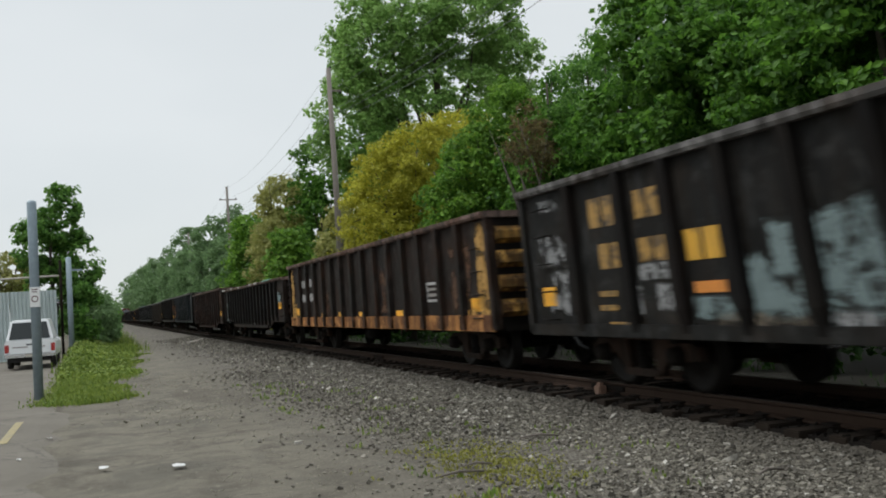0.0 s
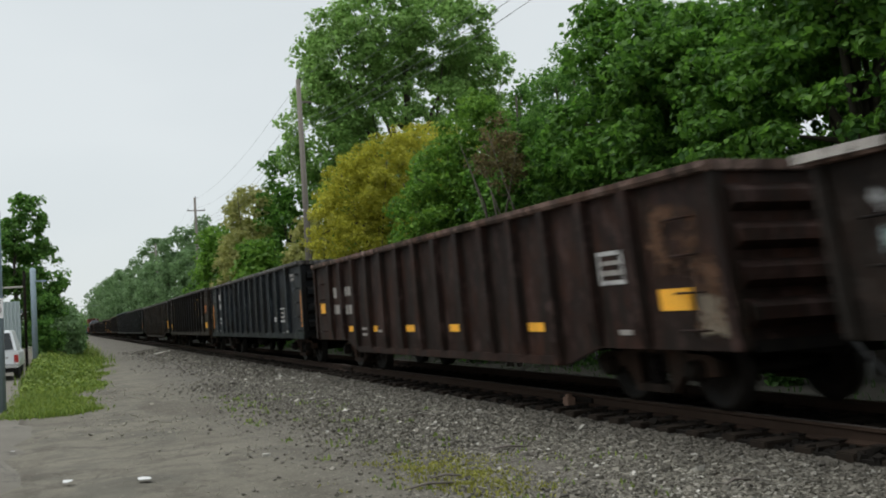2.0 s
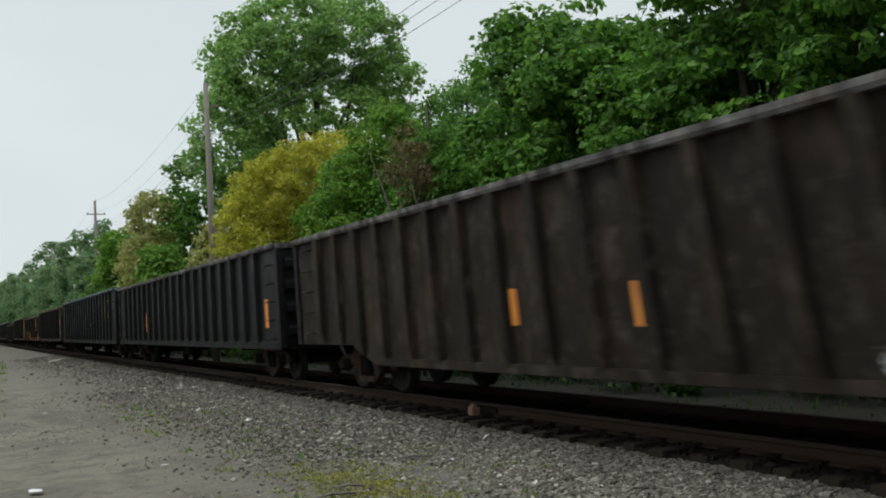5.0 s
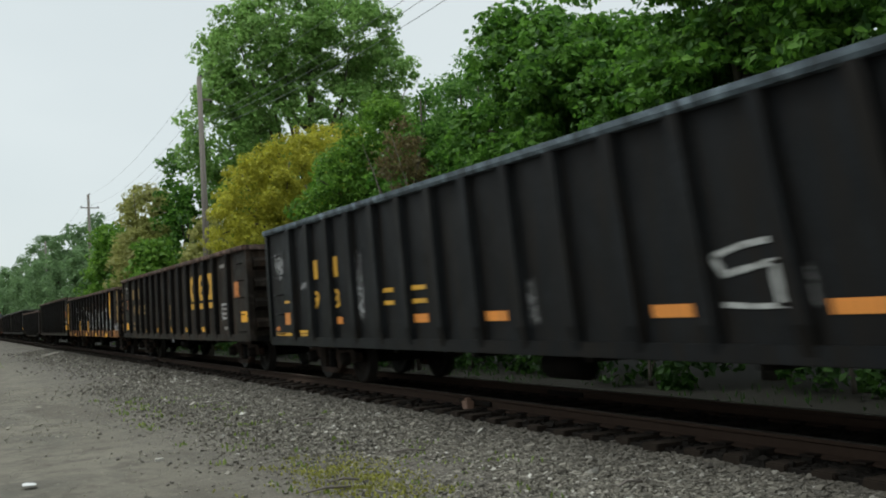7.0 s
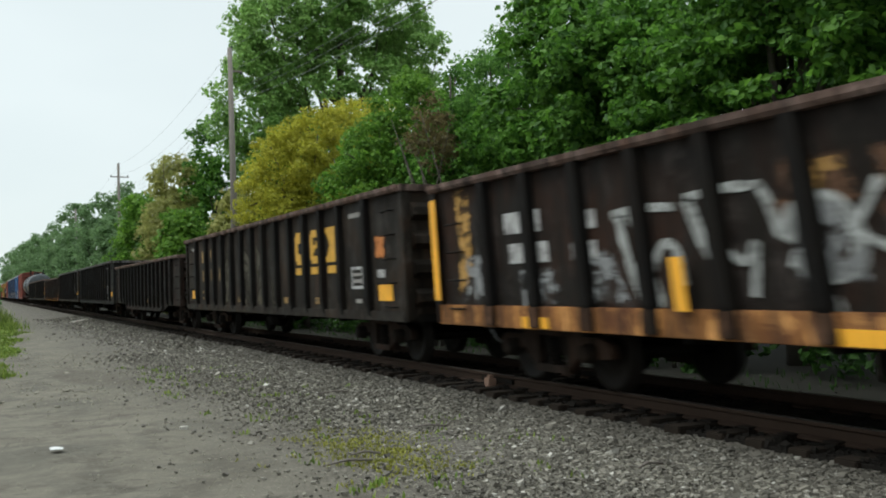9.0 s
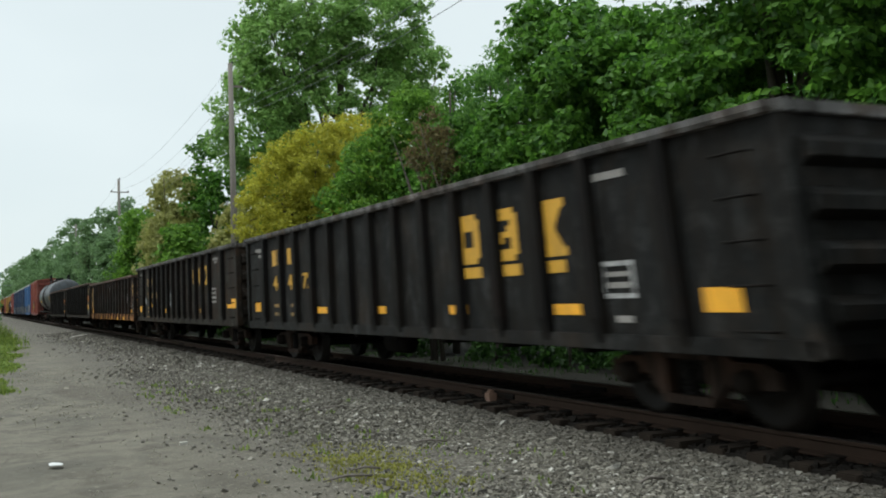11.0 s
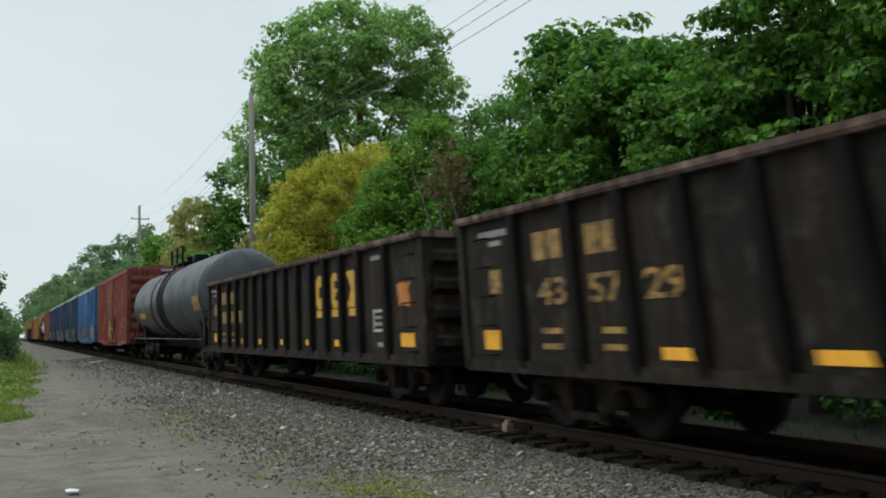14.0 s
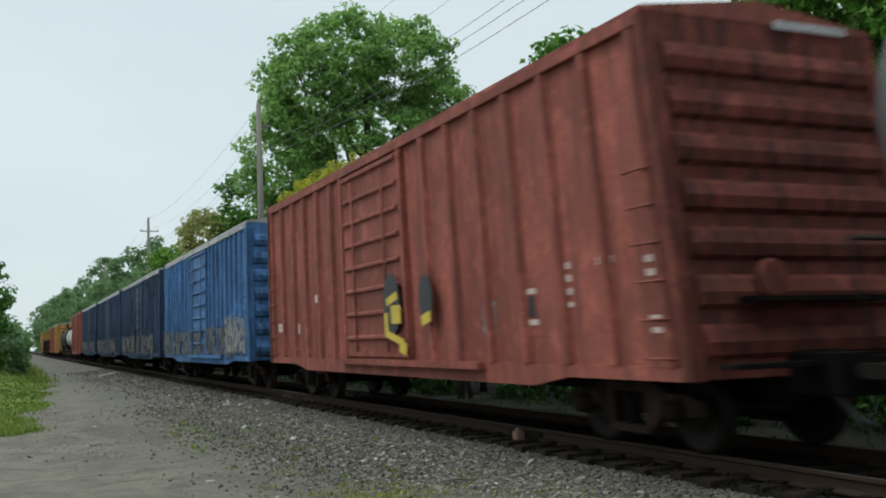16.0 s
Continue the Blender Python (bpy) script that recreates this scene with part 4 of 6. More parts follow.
    for u, w in ((8.0, 0.5), (4.92, 0.22), (2.45, 0.17), (-1.2, 0.24), (-2.7, 0.3)):
        part("rim_patch", boxes((-0.15, 0.13, -w, w, -0.07, 0.012)), PALE_SCUFF, i[0], "pale scuffed patch", at=(-1.47, u, 2.36))
    part("rim_patch", boxes((-0.16, 0.14, -0.9, 0.9, -0.03, 0.014)), TARP_GREEN, i[0], "faded green painted stretch of rim", at=(-1.47, -i[1] + 3.0, 2.36))
    # red-brown, deep belly
    i = add_gondola(50.61, 68.21, 2.55, 0.70, STEEL_UMBER, RIM_RUST, 14, "red-brown gondola with a deep belly and a white data box", belly=0.24, rib_steel=STEEL_UMBER, joint=1.27)
    data_box(i, -6.05, 1.62, WHITE, 0.56, 0.34)
    strips(i, 0.95, (5.1, 3.45, 1.19, -1.02, -3.96), None, 0.46, 0.12)
    paint(i, REFLECT, (-7.26, 1.22, 0.6, 0.23), (7.57, 1.45, 0.42, 0.24), name="reflector_strip")
    words(i, GREY_MARK, (6.51, 1.79, 0.62, 0.24), (5.32, 1.79, 0.62, 0.2), (6.4, 1.4, 0.75, 0.21), (5.28, 1.38, 0.75, 0.2))
    paint(i, GREY_MARK, (4.09, 0.95, 0.5, 0.05), (4.08, 0.83, 0.43, 0.05), (3.0, 0.9, 0.36, 0.05), (-6.19, 0.88, 0.27, 0.06))
    sprayed_areas(i, PEEL_RUST, (-7.35, 1.83, 0.9, 0.8), (-7.9, 1.3, 0.7, 0.8))
    sprayed_areas(i, SPRAY_DUST, (-7.9, 1.05, 0.6, 0.4), (-7.3, 1.8, 0.6, 0.6))
    # slate blue
    i = add_gondola(68.24, 87.14, 2.78, 0.72, STEEL_SLATE, RIM_GREY, 13, "slate-blue gondola with white stencils and orange stripes", rib_steel=STEEL_SLATE, ends=STEEL_NEWBLACK, joint=1.67, inset=1.75, wide=1.4)
    words(i, WHITE, (6.21, 2.27, 0.95, 0.22), (6.2, 1.89, 0.8, 0.22))
    paint(i, WHITE, (6.09, 1.4, 0.95, 0.07), (6.34, 1.24, 0.42, 0.07), (5.83, 1.24, 0.42, 0.07), (7.35, 1.23, 0.55, 0.05), (7.46, 0.92, 0.34, 0.04), (6.54, 0.92, 0.33, 0.04), (-4.82, 1.25, 0.35, 0.13), (-5.85, 0.84, 0.26, 0.07), (-6.5, 0.89, 0.4, 0.05), (-6.64, 1.39, 0.22, 0.05), (-6.62, 1.28, 0.22, 0.08))
    for u in (4.55, 1.33, -0.88, -4.11):
        mark(i[0], i[3] - 0.002, u, 1.25, 0.18, 0.51, ORANGE, "reflector_strip")
    for u in (8.42, -8.35):
        mark(i[0], i[3], u, 1.5, 0.16, 0.98, ORANGE, "reflector_strip")
    data_box(i, -5.82, 1.37, WHITE, 0.6, 0.36)
    paint(i, GREY_MARK, (-7.4, 2.45, 0.6, 0.07), (-7.4, 2.33, 0.4, 0.07))
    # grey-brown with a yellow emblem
    i = add_gondola(86.99, 105.09, 2.84, 0.74, STEEL_GREY, RIM_GREY, 14, "grey-brown gondola with large yellow stencilled shapes", rib_steel=SHADE_GRIME, joint=1.27, wide=1.32)
    yellow_stencils(i, 0.08, lift=0.05, emblem_z=2.11, emblem_h=0.64, bars=1.66)
    strips(i, 1.05, (3.97, 2.02, -0.06, -2.08, -4.07))
    paint(i, REFLECT, (7.9, 1.2, 0.5, 0.23), (-7.42, 1.2, 0.58, 0.26), name="reflector_strip")
    # long and grey-brown, many ribs
    i = add_gondola(105.25, 127.45, 2.79, 0.82, STEEL_GREY, RIM_GREY, 21, "long grey-brown gondola with close ribs and a deep belly", belly=0.3, rib_steel=STEEL_GREY, ends=STEEL_BLACK, joint=1.25, inset=1.3)
    paint(i, REFLECT, (-9.55, 1.33, 0.3, 0.48), name="reflector_strip")
    paint(i, ORANGE, (0.2, 1.27, 0.2, 0.44), (2.59, 1.3, 0.2, 0.43), (7.5, 1.3, 0.2, 0.44), name="reflector_strip")
    data_box(i, -6.76, 1.32, WHITE, 0.46, 0.36)
    paint(i, GREY_MARK, (-7.94, 1.21, 0.45, 0.13), (-8.85, 1.25, 0.47, 0.06), (-8.85, 1.17, 0.47, 0.06), (-8.76, 0.94, 0.3, 0.07))
    sprayed_areas(i, SPRAY_WHITE, (-2.6, 0.78, 0.4, 0.2), (-4.0, 0.72, 0.3, 0.25))
    # long and black
    i = add_gondola(127.45, 149.85, 2.86, 0.72, STEEL_NEWBLACK, RIM_GREY, 19, "long black gondola with orange upright stripes", rib_steel=STEEL_NEWBLACK, joint=1.25)
    paint(i, ORANGE, *[(u, 1.45, 0.22, 0.6) for u in (-9.6, -4.9, 0.0, 4.9, 9.6)], name="reflector_strip")
    # long and fresh black, blue-grey rim
    i = add_gondola(149.7, 172.6, 2.98, 0.70, STEEL_NEWBLACK, RIM_BLUE, 19, "long glossy black gondola with yellow shapes and orange reflectors", rib_steel=STEEL_NEWBLACK, joint=1.45)
    emblems(i, YELLOW, (-5.87, -6.92, -7.95), 2.24, 0.78, 0.62, 1.86)
    words(i, YELLOW, (8.16, 2.04, 0.66, 0.34), (7.12, 2.04, 0.56, 0.34))
    numbers(i, YELLOW, ("49", 8.16, 1.5, 0.64, 0.32), ("18", 7.12, 1.5, 0.56, 0.32))
    paint(i, YELLOW, *[(u, z, 0.5, 0.065) for u in (4.88, 3.77) for z in (1.56, 1.37)], (10.0, 0.89, 0.95, 0.06), (9.58, 1.51, 0.49, 0.05), (8.81, 0.94, 0.44, 0.05), (8.81, 0.88, 0.4, 0.04))
    strips(i, 1.13, (7.05, 3.8, 1.68, -1.53, -3.6, -6.8), ORANGE, 0.56)
    paint(i, ORANGE, (9.6, 1.19, 0.5, 0.23), name="reflector_strip")
    paint(i, SPRAY_RED, (10.35, 1.0, 0.26, 0.09))
    ribbon(i, CHALK, 0.032, (-2.84, 1.68), (-2.5, 1.65), (-2.17, 1.58))
    ribbon(i, CHALK, 0.045, (-2.17, 1.60), (-2.22, 1.50), (-2.29, 1.41))
    ribbon(i, CHALK, 0.032, (-2.27, 1.42), (-2.6, 1.47), (-2.9, 1.51))
    ribbon(i, CHALK, 0.06, (-2.86, 1.51), (-2.86, 1.33), (-2.86, 1.14))
    ribbon(i, CHALK, 0.028, (-2.9, 1.15), (-2.55, 1.15), (-2.2, 1.17))
    sprayed_areas(i, SPRAY_WHITE, (5.97, 1.66, 0.4, 0.95), (10.05, 2.2, 0.6, 0.5), (8.6, 1.77, 0.5, 0.14))
    sprayed_areas(i, SPRAY_GREY, (0.95, 1.3, 0.45, 0.5), (-3.1, 1.3, 0.25, 0.3))
    data_box(i, -9.0, 1.5, WHITE)
    # grey-brown
    i = add_gondola(172.82, 191.03, 2.84, 0.74, STEEL_GREY, RIM_RUST, 14, "grey-brown gondola with yellow shapes and an orange patch", rib_steel=SHADE_GRIME, joint=1.3, wide=1.32)
    yellow_stencils(i, 0.0, ("48", "60", "51"), emblem_z=2.07)
    strips(i, 1.0, (3.86, 1.9, -0.15, -2.2, -4.16))
    paint(i, REFLECT, (7.74, 1.13, 0.46, 0.24), (-8.0, 1.27, 0.56, 0.24), name="reflector_strip")
    data_box(i, -0.16, 1.52, YELLOW_FADED, 0.6, 0.36)
    sprayed_areas(i, SPRAY_WHITE, (-0.13, 0.74, 0.22, 0.2))
    # ochre band, white graffiti
    i = add_gondola(191.13, 209.13, 2.66, 0.74, STEEL_BROWN, RIM_RUST, 14, "brown gondola with an ochre band and broad white graffiti", band=OCHRE_BAND, ends=OCHRE_END, rib_steel=SHADE_GRIME, joint=1.0)
    words(i, WHITE, (6.1, 1.99, 0.9, 0.26), (4.79, 1.93, 0.5, 0.2), (6.0, 1.62, 0.95, 0.24), (4.82, 1.6, 0.5, 0.2))
    ribbon(i, CHALK, 0.05, (4.25, 1.93), (3.8, 1.97), (3.25, 1.94))
    ribbon(i, CHALK, 0.075, (4.15, 1.92), (4.05, 1.5), (3.85, 1.0), (3.8, 0.98))
    ribbon(i, CHALK, 0.07, (3.95, 1.92), (3.8, 1.55), (3.62, 1.1), (3.6, 1.0))
    ribbon(i, CHALK, 0.06, (3.7, 1.3), (3.5, 1.58), (3.3, 1.55), (3.22, 1.2))
    ribbon(i, CHALK, 0.055, (3.08, 2.0), (2.6, 2.05), (2.1, 2.03))
    ribbon(i, CHALK, 0.085, (3.05, 2.0), (2.9, 1.6), (2.68, 1.25), (2.66, 1.0))
    ribbon(i, CHALK, 0.06, (2.12, 2.04), (2.02, 1.85), (1.95, 1.6))
    ribbon(i, CHALK, 0.05, (2.6, 1.5), (2.4, 1.4), (2.25, 1.55), (2.35, 1.1))
    ribbon(i, CHALK, 0.09, (1.9, 1.55), (1.75, 1.8), (1.45, 1.86), (1.2, 1.65), (1.25, 1.35), (1.6, 1.28), (1.88, 1.42))
    ribbon(i, CHALK, 0.05, (1.6, 1.25), (1.5, 1.05), (1.48, 0.98))
    for u, z, w, h in ((7.29, 1.36, 0.8, 0.6), (5.8, 1.2, 0.8, 0.42), (4.46, 1.3, 0.6, 0.5), (1.5, 1.5, 0.7, 0.6), (0.45, 1.42, 0.8, 0.8), (-0.64, 1.36, 0.8, 0.8), (-1.8, 1.5, 0.85, 1.0), (-2.96, 1.4, 0.7, 0.8), (-4.0, 1.4, 0.8, 0.85), (-4.98, 1.3, 0.75, 0.8), (-6.25, 1.42, 1.2, 0.85), (-7.85, 1.08, 1.5, 0.42), (-7.85, 0.92, 1.4, 0.3)):
        patches(i[0], i[3] - 0.003, u, z, w, h, SPRAY_WHITE)
    scrawl(i[0], i[3] - 0.004, -2.6, 1.45, 7.6, 0.85, CHALK, 21, 15, 0.045)
    sprayed_areas(i, PEEL_OCHRE, (7.65, 1.85, 0.4, 1.3), (-8.15, 1.9, 0.55, 1.3), (-8.3, 1.5, 0.4, 0.9), (1.42, 2.12, 0.5, 0.12), (1.55, 1.98, 0.25, 0.25))
    sprayed_areas(i, PEEL_RUST, *[(u, 1.95, 0.85, 0.5) for u in (1.6, 0.5, -0.6, -1.7, -2.75, -3.8, -4.85, -5.9)])
    for u, z, h in ((3.2, 1.22, 0.5), (0.1, 1.17, 0.5), (-6.75, 1.98, 1.0)):
        mark(i[0], i[3] - 0.105, u, z, 0.18, h, REFLECT, "reflector_strip")
    mark(i[0], i[3] - 0.1, i[1] - 0.12, 1.75, 0.18, 1.4, REFLECT, "reflector_strip")
    for u in (5.9, 1.3, -2.11, -5.23):
        mark(i[0], i[4] - 0.004, u, 0.8, 0.58, 0.13, REFLECT, "reflector_strip")
    # grey-brown with paler panels
    i = add_gondola(209.11, 227.61, 2.82, 0.73, STEEL_GREY, RIM_RUST, 14, "grey-brown gondola with yellow shapes and pale panels", rib_steel=SHADE_GRIME, joint=1.37, wide=1.32)
    yellow_stencils(i, -0.12, emblem_z=2.06)
    strips(i, 1.02, (3.8, 1.85, -0.2, -2.22, -4.33), YELLOW_FADED)
    paint(i, REFLECT, (-7.68, 1.16, 0.58, 0.26), (7.7, 1.15, 0.46, 0.24), name="reflector_strip")
    paint(i, WHITE, (-7.53, 1.47, 0.3, 0.13))
    sprayed_areas(i, PALE_DUST, (-0.09, 1.5, 0.75, 1.5), (-1.33, 1.53, 0.76, 1.5), (1.2, 1.51, 0.6, 1.5), (3.4, 1.5, 0.6, 1.4))
    # two plain dark ones, the second numbered
    i = add_gondola(227.5, 244.9, 2.45, 0.78, STEEL_BROWN, RIM_RUST, 15, "dark brown low-sided gondola with plain sides", belly=0.22, rib_steel=SHADE_GRIME, joint=1.35)
    strips(i, 0.93, (5.2, 2.0, -1.2, -4.4), YELLOW_FADED, 0.4)
    i = add_gondola(244.79, 263.59, 2.82, 0.73, STEEL_BLACK, RIM_GREY, 14, "black gondola with a yellow stencilled number", rib_steel=SHADE_GRIME, joint=1.37, wide=1.32)
    yellow_stencils(i, 0.1, ("46", "42", "72"), lift=0.03, bright=YELLOW, red=False)
    strips(i, 1.12, (3.29, 0.4, -2.5, -5.2))
    paint(i, REFLECT, (7.99, 1.2, 0.46, 0.22), (-7.7, 1.2, 0.5, 0.22), name="reflector_strip")
    i = add_gondola(263.61, 281.41, 2.82, 0.74, STEEL_GREY, RIM_GREY, 14, "grey gondola with yellow shapes and a yellow corner mark", rib_steel=SHADE_GRIME, joint=1.0, wide=1.6)
    emblems(i, YELLOW, (-3.0, -3.91, -4.83), 2.13, 0.62, 0.54)
    words(i, YELLOW_FADED, (5.9, 2.2, 0.48, 0.26), (5.0, 2.18, 0.4, 0.24), (5.8, 1.7, 0.5, 0.25), (4.92, 1.69, 0.4, 0.22), (3.95, 1.68, 0.43, 0.21))
    paint(i, YELLOW_FADED, (5.96, 1.23, 0.41, 0.07), (5.97, 1.08, 0.36, 0.05), (6.02, 0.88, 0.72, 0.05), (-1.23, 0.85, 0.34, 0.06))
    strips(i, 1.11, (1.99, -1.19, -3.95), None, 0.5)
    paint(i, REFLECT, (7.88, 1.19, 0.48, 0.22), (7.41, 1.09, 0.5, 0.10), (4.95, 1.32, 0.36, 0.12), (-8.0, 1.3, 0.6, 0.24), (-7.45, 1.23, 0.54, 0.10), name="reflector_strip")
    data_box(i, -5.6, 1.54, GREY_MARK, 0.56, 0.36)
    paint(i, GREY_MARK, (-5.88, 2.54, 0.62, 0.07), (-5.93, 2.45, 0.28, 0.06), (7.55, 2.55, 0.62, 0.06), (7.5, 2.46, 0.3, 0.07))
    sprayed_areas(i, SPRAY_WHITE, (6.4, 1.45, 0.5, 0.3), (1.13, 1.52, 0.25, 0.5))
    # ochre band again
    i = add_gondola(281.62, 299.82, 2.63, 0.73, STEEL_BROWN, RIM_RUST, 14, "brown gondola with a rusty ochre band and white stencils", band=OCHRE_BAND, ends=OCHRE_END, rib_steel=STEEL_BROWN, joint=1.19, slide=-0.3)
    words(i, WHITE, (6.18, 2.08, 0.6, 0.24), (4.82, 2.08, 0.46, 0.26))
    numbers(i, WHITE, ("7099", 6.1, 1.66, 1.05, 0.28), ("83", 4.79, 1.65, 0.56, 0.28))
    data_box(i, -6.1, 1.66, WHITE)
    for u in (3.49, 1.33, -0.85, -3.2, -5.3):
        mark(i[0], i[4] - 0.004, u, 0.78, 0.58, 0.13, REFLECT, "reflector_strip")
    paint(i, REFLECT, (7.7, 1.11, 0.42, 0.22), (-7.56, 1.11, 0.53, 0.12), name="reflector_strip")
    sprayed_areas(i, PEEL_OCHRE, (8.2, 1.7, 0.4, 1.3), (-8.15, 2.0, 0.5, 0.6), (-8.3, 1.4, 0.25, 1.1), (-0.65, 1.95, 0.6, 0.35), (-0.78, 1.55, 0.35, 0.36), (-1.44, 1.55, 0.2, 0.25))
    paint(i, WHITE, (0.03, 2.24, 0.24, 0.29))
    sprayed_areas(i, SPRAY_WHITE, (-0.87, 2.3, 0.5, 0.26), (0.45, 1.58, 0.42, 0.2), (-7.9, 1.3, 0.5, 0.3))
    sprayed_areas(i, PEEL_RUST, (-7.4, 1.7, 0.9, 1.1), (2.0, 1.3, 0.8, 0.7), (-3.4, 1.4, 0.8, 0.9))
    # numbered, with graffiti by the front
    i = add_gondola(299.76, 318.06, 2.77, 0.72, STEEL_GREY, RIM_RUST, 14, "grey-brown gondola with a yellow number and pale graffiti", rib_steel=SHADE_GRIME, joint=1.39, wide=1.32)
    yellow_stencils(i, -0.05, ("43", "57", "29"), emblem_z=2.01, bars=1.56, red=False)
    strips(i, 0.99, (3.9, 1.95, -0.18, -2.26, -4.22))
    paint(i, REFLECT, (7.75, 1.11, 0.42, 0.25), (-7.41, 1.37, 0.52, 0.25), name="reflector_strip")
    sprayed_areas(i, SPRAY_RED, (-7.38, 1.85, 0.45, 0.34))
    paint(i, YELLOW_FADED, (7.56, 1.86, 0.3, 0.31), (-7.44, 2.43, 0.5, 0.1), (-7.44, 2.27, 0.5, 0.1))
    sprayed_areas(i, SPRAY_WHITE, (-7.85, 1.25, 0.5, 0.55), (-7.43, 1.64, 0.5, 0.24), (-6.2, 2.1, 0.55, 1.0), (-7.6, 1.02, 0.85, 0.26))
    # the last gondola
    i = add_gondola(318.05, 336.15, 2.77, 0.72, STEEL_GREY, RIM_RUST, 14, "grey-brown gondola with yellow shapes and reflectors", rib_steel=SHADE_GRIME, joint=1.45, wide=1.32)
    yellow_stencils(i, 0.0, emblem_z=2.03, emblem_h=0.67, bars=1.6, red=False)
    strips(i, 1.03, (3.84, 1.91, -0.16, -2.2, -4.11))
    paint(i, REFLECT, (7.38, 1.12, 0.46, 0.24), (-7.54, 1.1, 0.55, 0.22), name="reflector_strip")
    sprayed_areas(i, SPRAY_RED, (-7.46, 1.83, 0.46, 0.33))
    paint(i, YELLOW_FADED, (7.4, 1.93, 0.38, 0.34))


front_gondolas()


def add_tank_car(front, rear, shell, label, stain=True, radius=1.5):
    car = thing("tank_car", label, "railway tank car", (0, 0, 0), "cars of the freight train")
    half = (rear - front - 1.3) / 2
    hs, zc = half - 0.35, 1.05 + radius
    prof = sorted({(round(p, 4), round(r, 4)) for p, r in [(-hs + 0.42 * (1 - math.cos(a)), radius * math.sin(a)) for a in np.linspace(0.05, math.pi / 2, 11)]})
    prof = prof + [(-p, r) for p, r in prof[::-1]]
    part("tank_shell", lathe(prof, "y", 48), shell, car, "streaked grey tank with domed heads", at=(0, 0, zc))
    for u in (-hs + 0.42, -3.0, 3.2, hs - 0.42):
        part("weld_band", lathe([(u - 0.05, radius * 0.99), (u - 0.045, radius + 0.006), (u + 0.045, radius + 0.006), (u + 0.05, radius * 0.99)], "y", 48), shell, car, at=(0, 0, zc))
    if stain:
        for u, w in ((0.25, 0.95), (2.6, 0.28)):
            part("spill_stain", lathe([(u - w, radius * 0.985), (u - w + 0.02, radius + 0.008), (u + w - 0.02, radius + 0.008), (u + w, radius * 0.985)], "y", 48), TANK_STAIN, car, "dark spilled residue down the shell", at=(0, 0, zc))
    top = zc + radius
    part("manway", lathe([(0, 0.36), (0.05, 0.38), (0.30, 0.38), (0.34, 0.42), (0.38, 0.42), (0.42, 0.2)], "z", 20), STEEL_NEWBLACK, car, "black domed manway cover", at=(0, 0.35, top - 0.05))
    part("valve_box", boxes((-0.28, 0.28, -0.3, 0.3, 0, 0.42), bevel=0.04), STEEL_NEWBLACK, car, at=(0, -0.6, top - 0.06))
    plat = part("top_platform", boxes((-0.85, 0.85, -1.3, 1.4, 0, 0.05), (-0.8, -0.74, -1.2, -1.1, -0.3, 0), (0.74, 0.8, -1.2, -1.1, -0.3, 0), (-0.8, -0.74, 1.1, 1.2, -0.3, 0), (0.74, 0.8, 1.1, 1.2, -0.3, 0)), STEEL_NEWBLACK, car, "walkway grating round the manway", at=(0, 0, top - 0.02))
    for x in (-0.82, 0.82):
        for u in (-1.25, 0.05, 1.35):
            part("railing_post", boxes((-0.04, 0.04, -0.04, 0.04, 0, 0.62)), STEEL_NEWBLACK, plat, at=(x, u, 0.05))
        part("railing", tube([(x, -1.25, 0.66), (x, 1.35, 0.66)], 0.025, 6), STEEL_NEWBLACK, plat)
        part("railing", tube([(x, -1.25, 0.38), (x, 1.35, 0.38)], 0.02, 6), STEEL_NEWBLACK, plat)
    # ladder down the near side
    for sx in (-1, 1):
        bm = bmesh.new()
        pts = [(sx * (radius + 0.1) * math.cos(a), (radius + 0.1) * math.sin(a)) for a in np.linspace(-0.75, 0.95, 12)]
        for du in (-0.22, 0.22):
            tube([(x, du, zc + z) for x, z in pts], 0.02, 5, bm)
        for x, z in pts:
            tube([(x, -0.22, zc + z), (x, 0.22, zc + z)], 0.014, 5, bm)
        part("ladder", bm, STEEL_NEWBLACK, car, "steel ladder")
    # running board and sills
    for sx in (-1, 1):
        part("side_walk", tube([(sx * 1.45, -half + 0.5, 1.06), (sx * 1.45, half - 0.5, 1.06)], 0.022, 6), RIM_GREY, car, "long handrail")
        for u in np.linspace(-half + 1.0, half - 1.0, 7):
            part("stanchion", tube([(sx * 0.75, 0, 1.22), (sx * 1.45, 0, 1.06)], 0.022, 5), UNDERFRAME, car, at=(0, u, 0))
    part("centre_sill", boxes((-0.32, 0.32, -half, half, 0.72, 1.02), bevel=0.02), UNDERFRAME, car)
    for sy in (-1, 1):
        part("saddle", prism([(-1.15, 0.86), (1.15, 0.86), (1.22, 1.7), (0.9, 1.35), (0, 1.12), (-0.9, 1.35), (-1.22, 1.7)], "y", sy * (hs - 1.7) - 0.28, sy * (hs - 1.7) + 0.28), UNDERFRAME, car)
        part("end_platform", boxes((-1.45, 1.45, -0.4, 0.4, 0.86, 0.98), bevel=0.01), UNDERFRAME, car, at=(0, sy * (half - 0.35), 0))
        part("end_rail", tube([(-1.4, 0, 1.0), (-1.4, 0, 1.95), (1.4, 0, 1.95), (1.4, 0, 1.0)], 0.025, 6), STEEL_BLACK, car, at=(0, sy * (half - 0.1), 0))
        part("bracket_plate", boxes((-0.03, 0.03, -0.16, 0.16, 1.0, 1.75), bevel=0.01), STEEL_BLACK, car, at=(-1.30, sy * (hs - 0.35), 0))
        add_truck(car, sy * (half - 1.9))
        add_coupler(car, sy * half, sy)
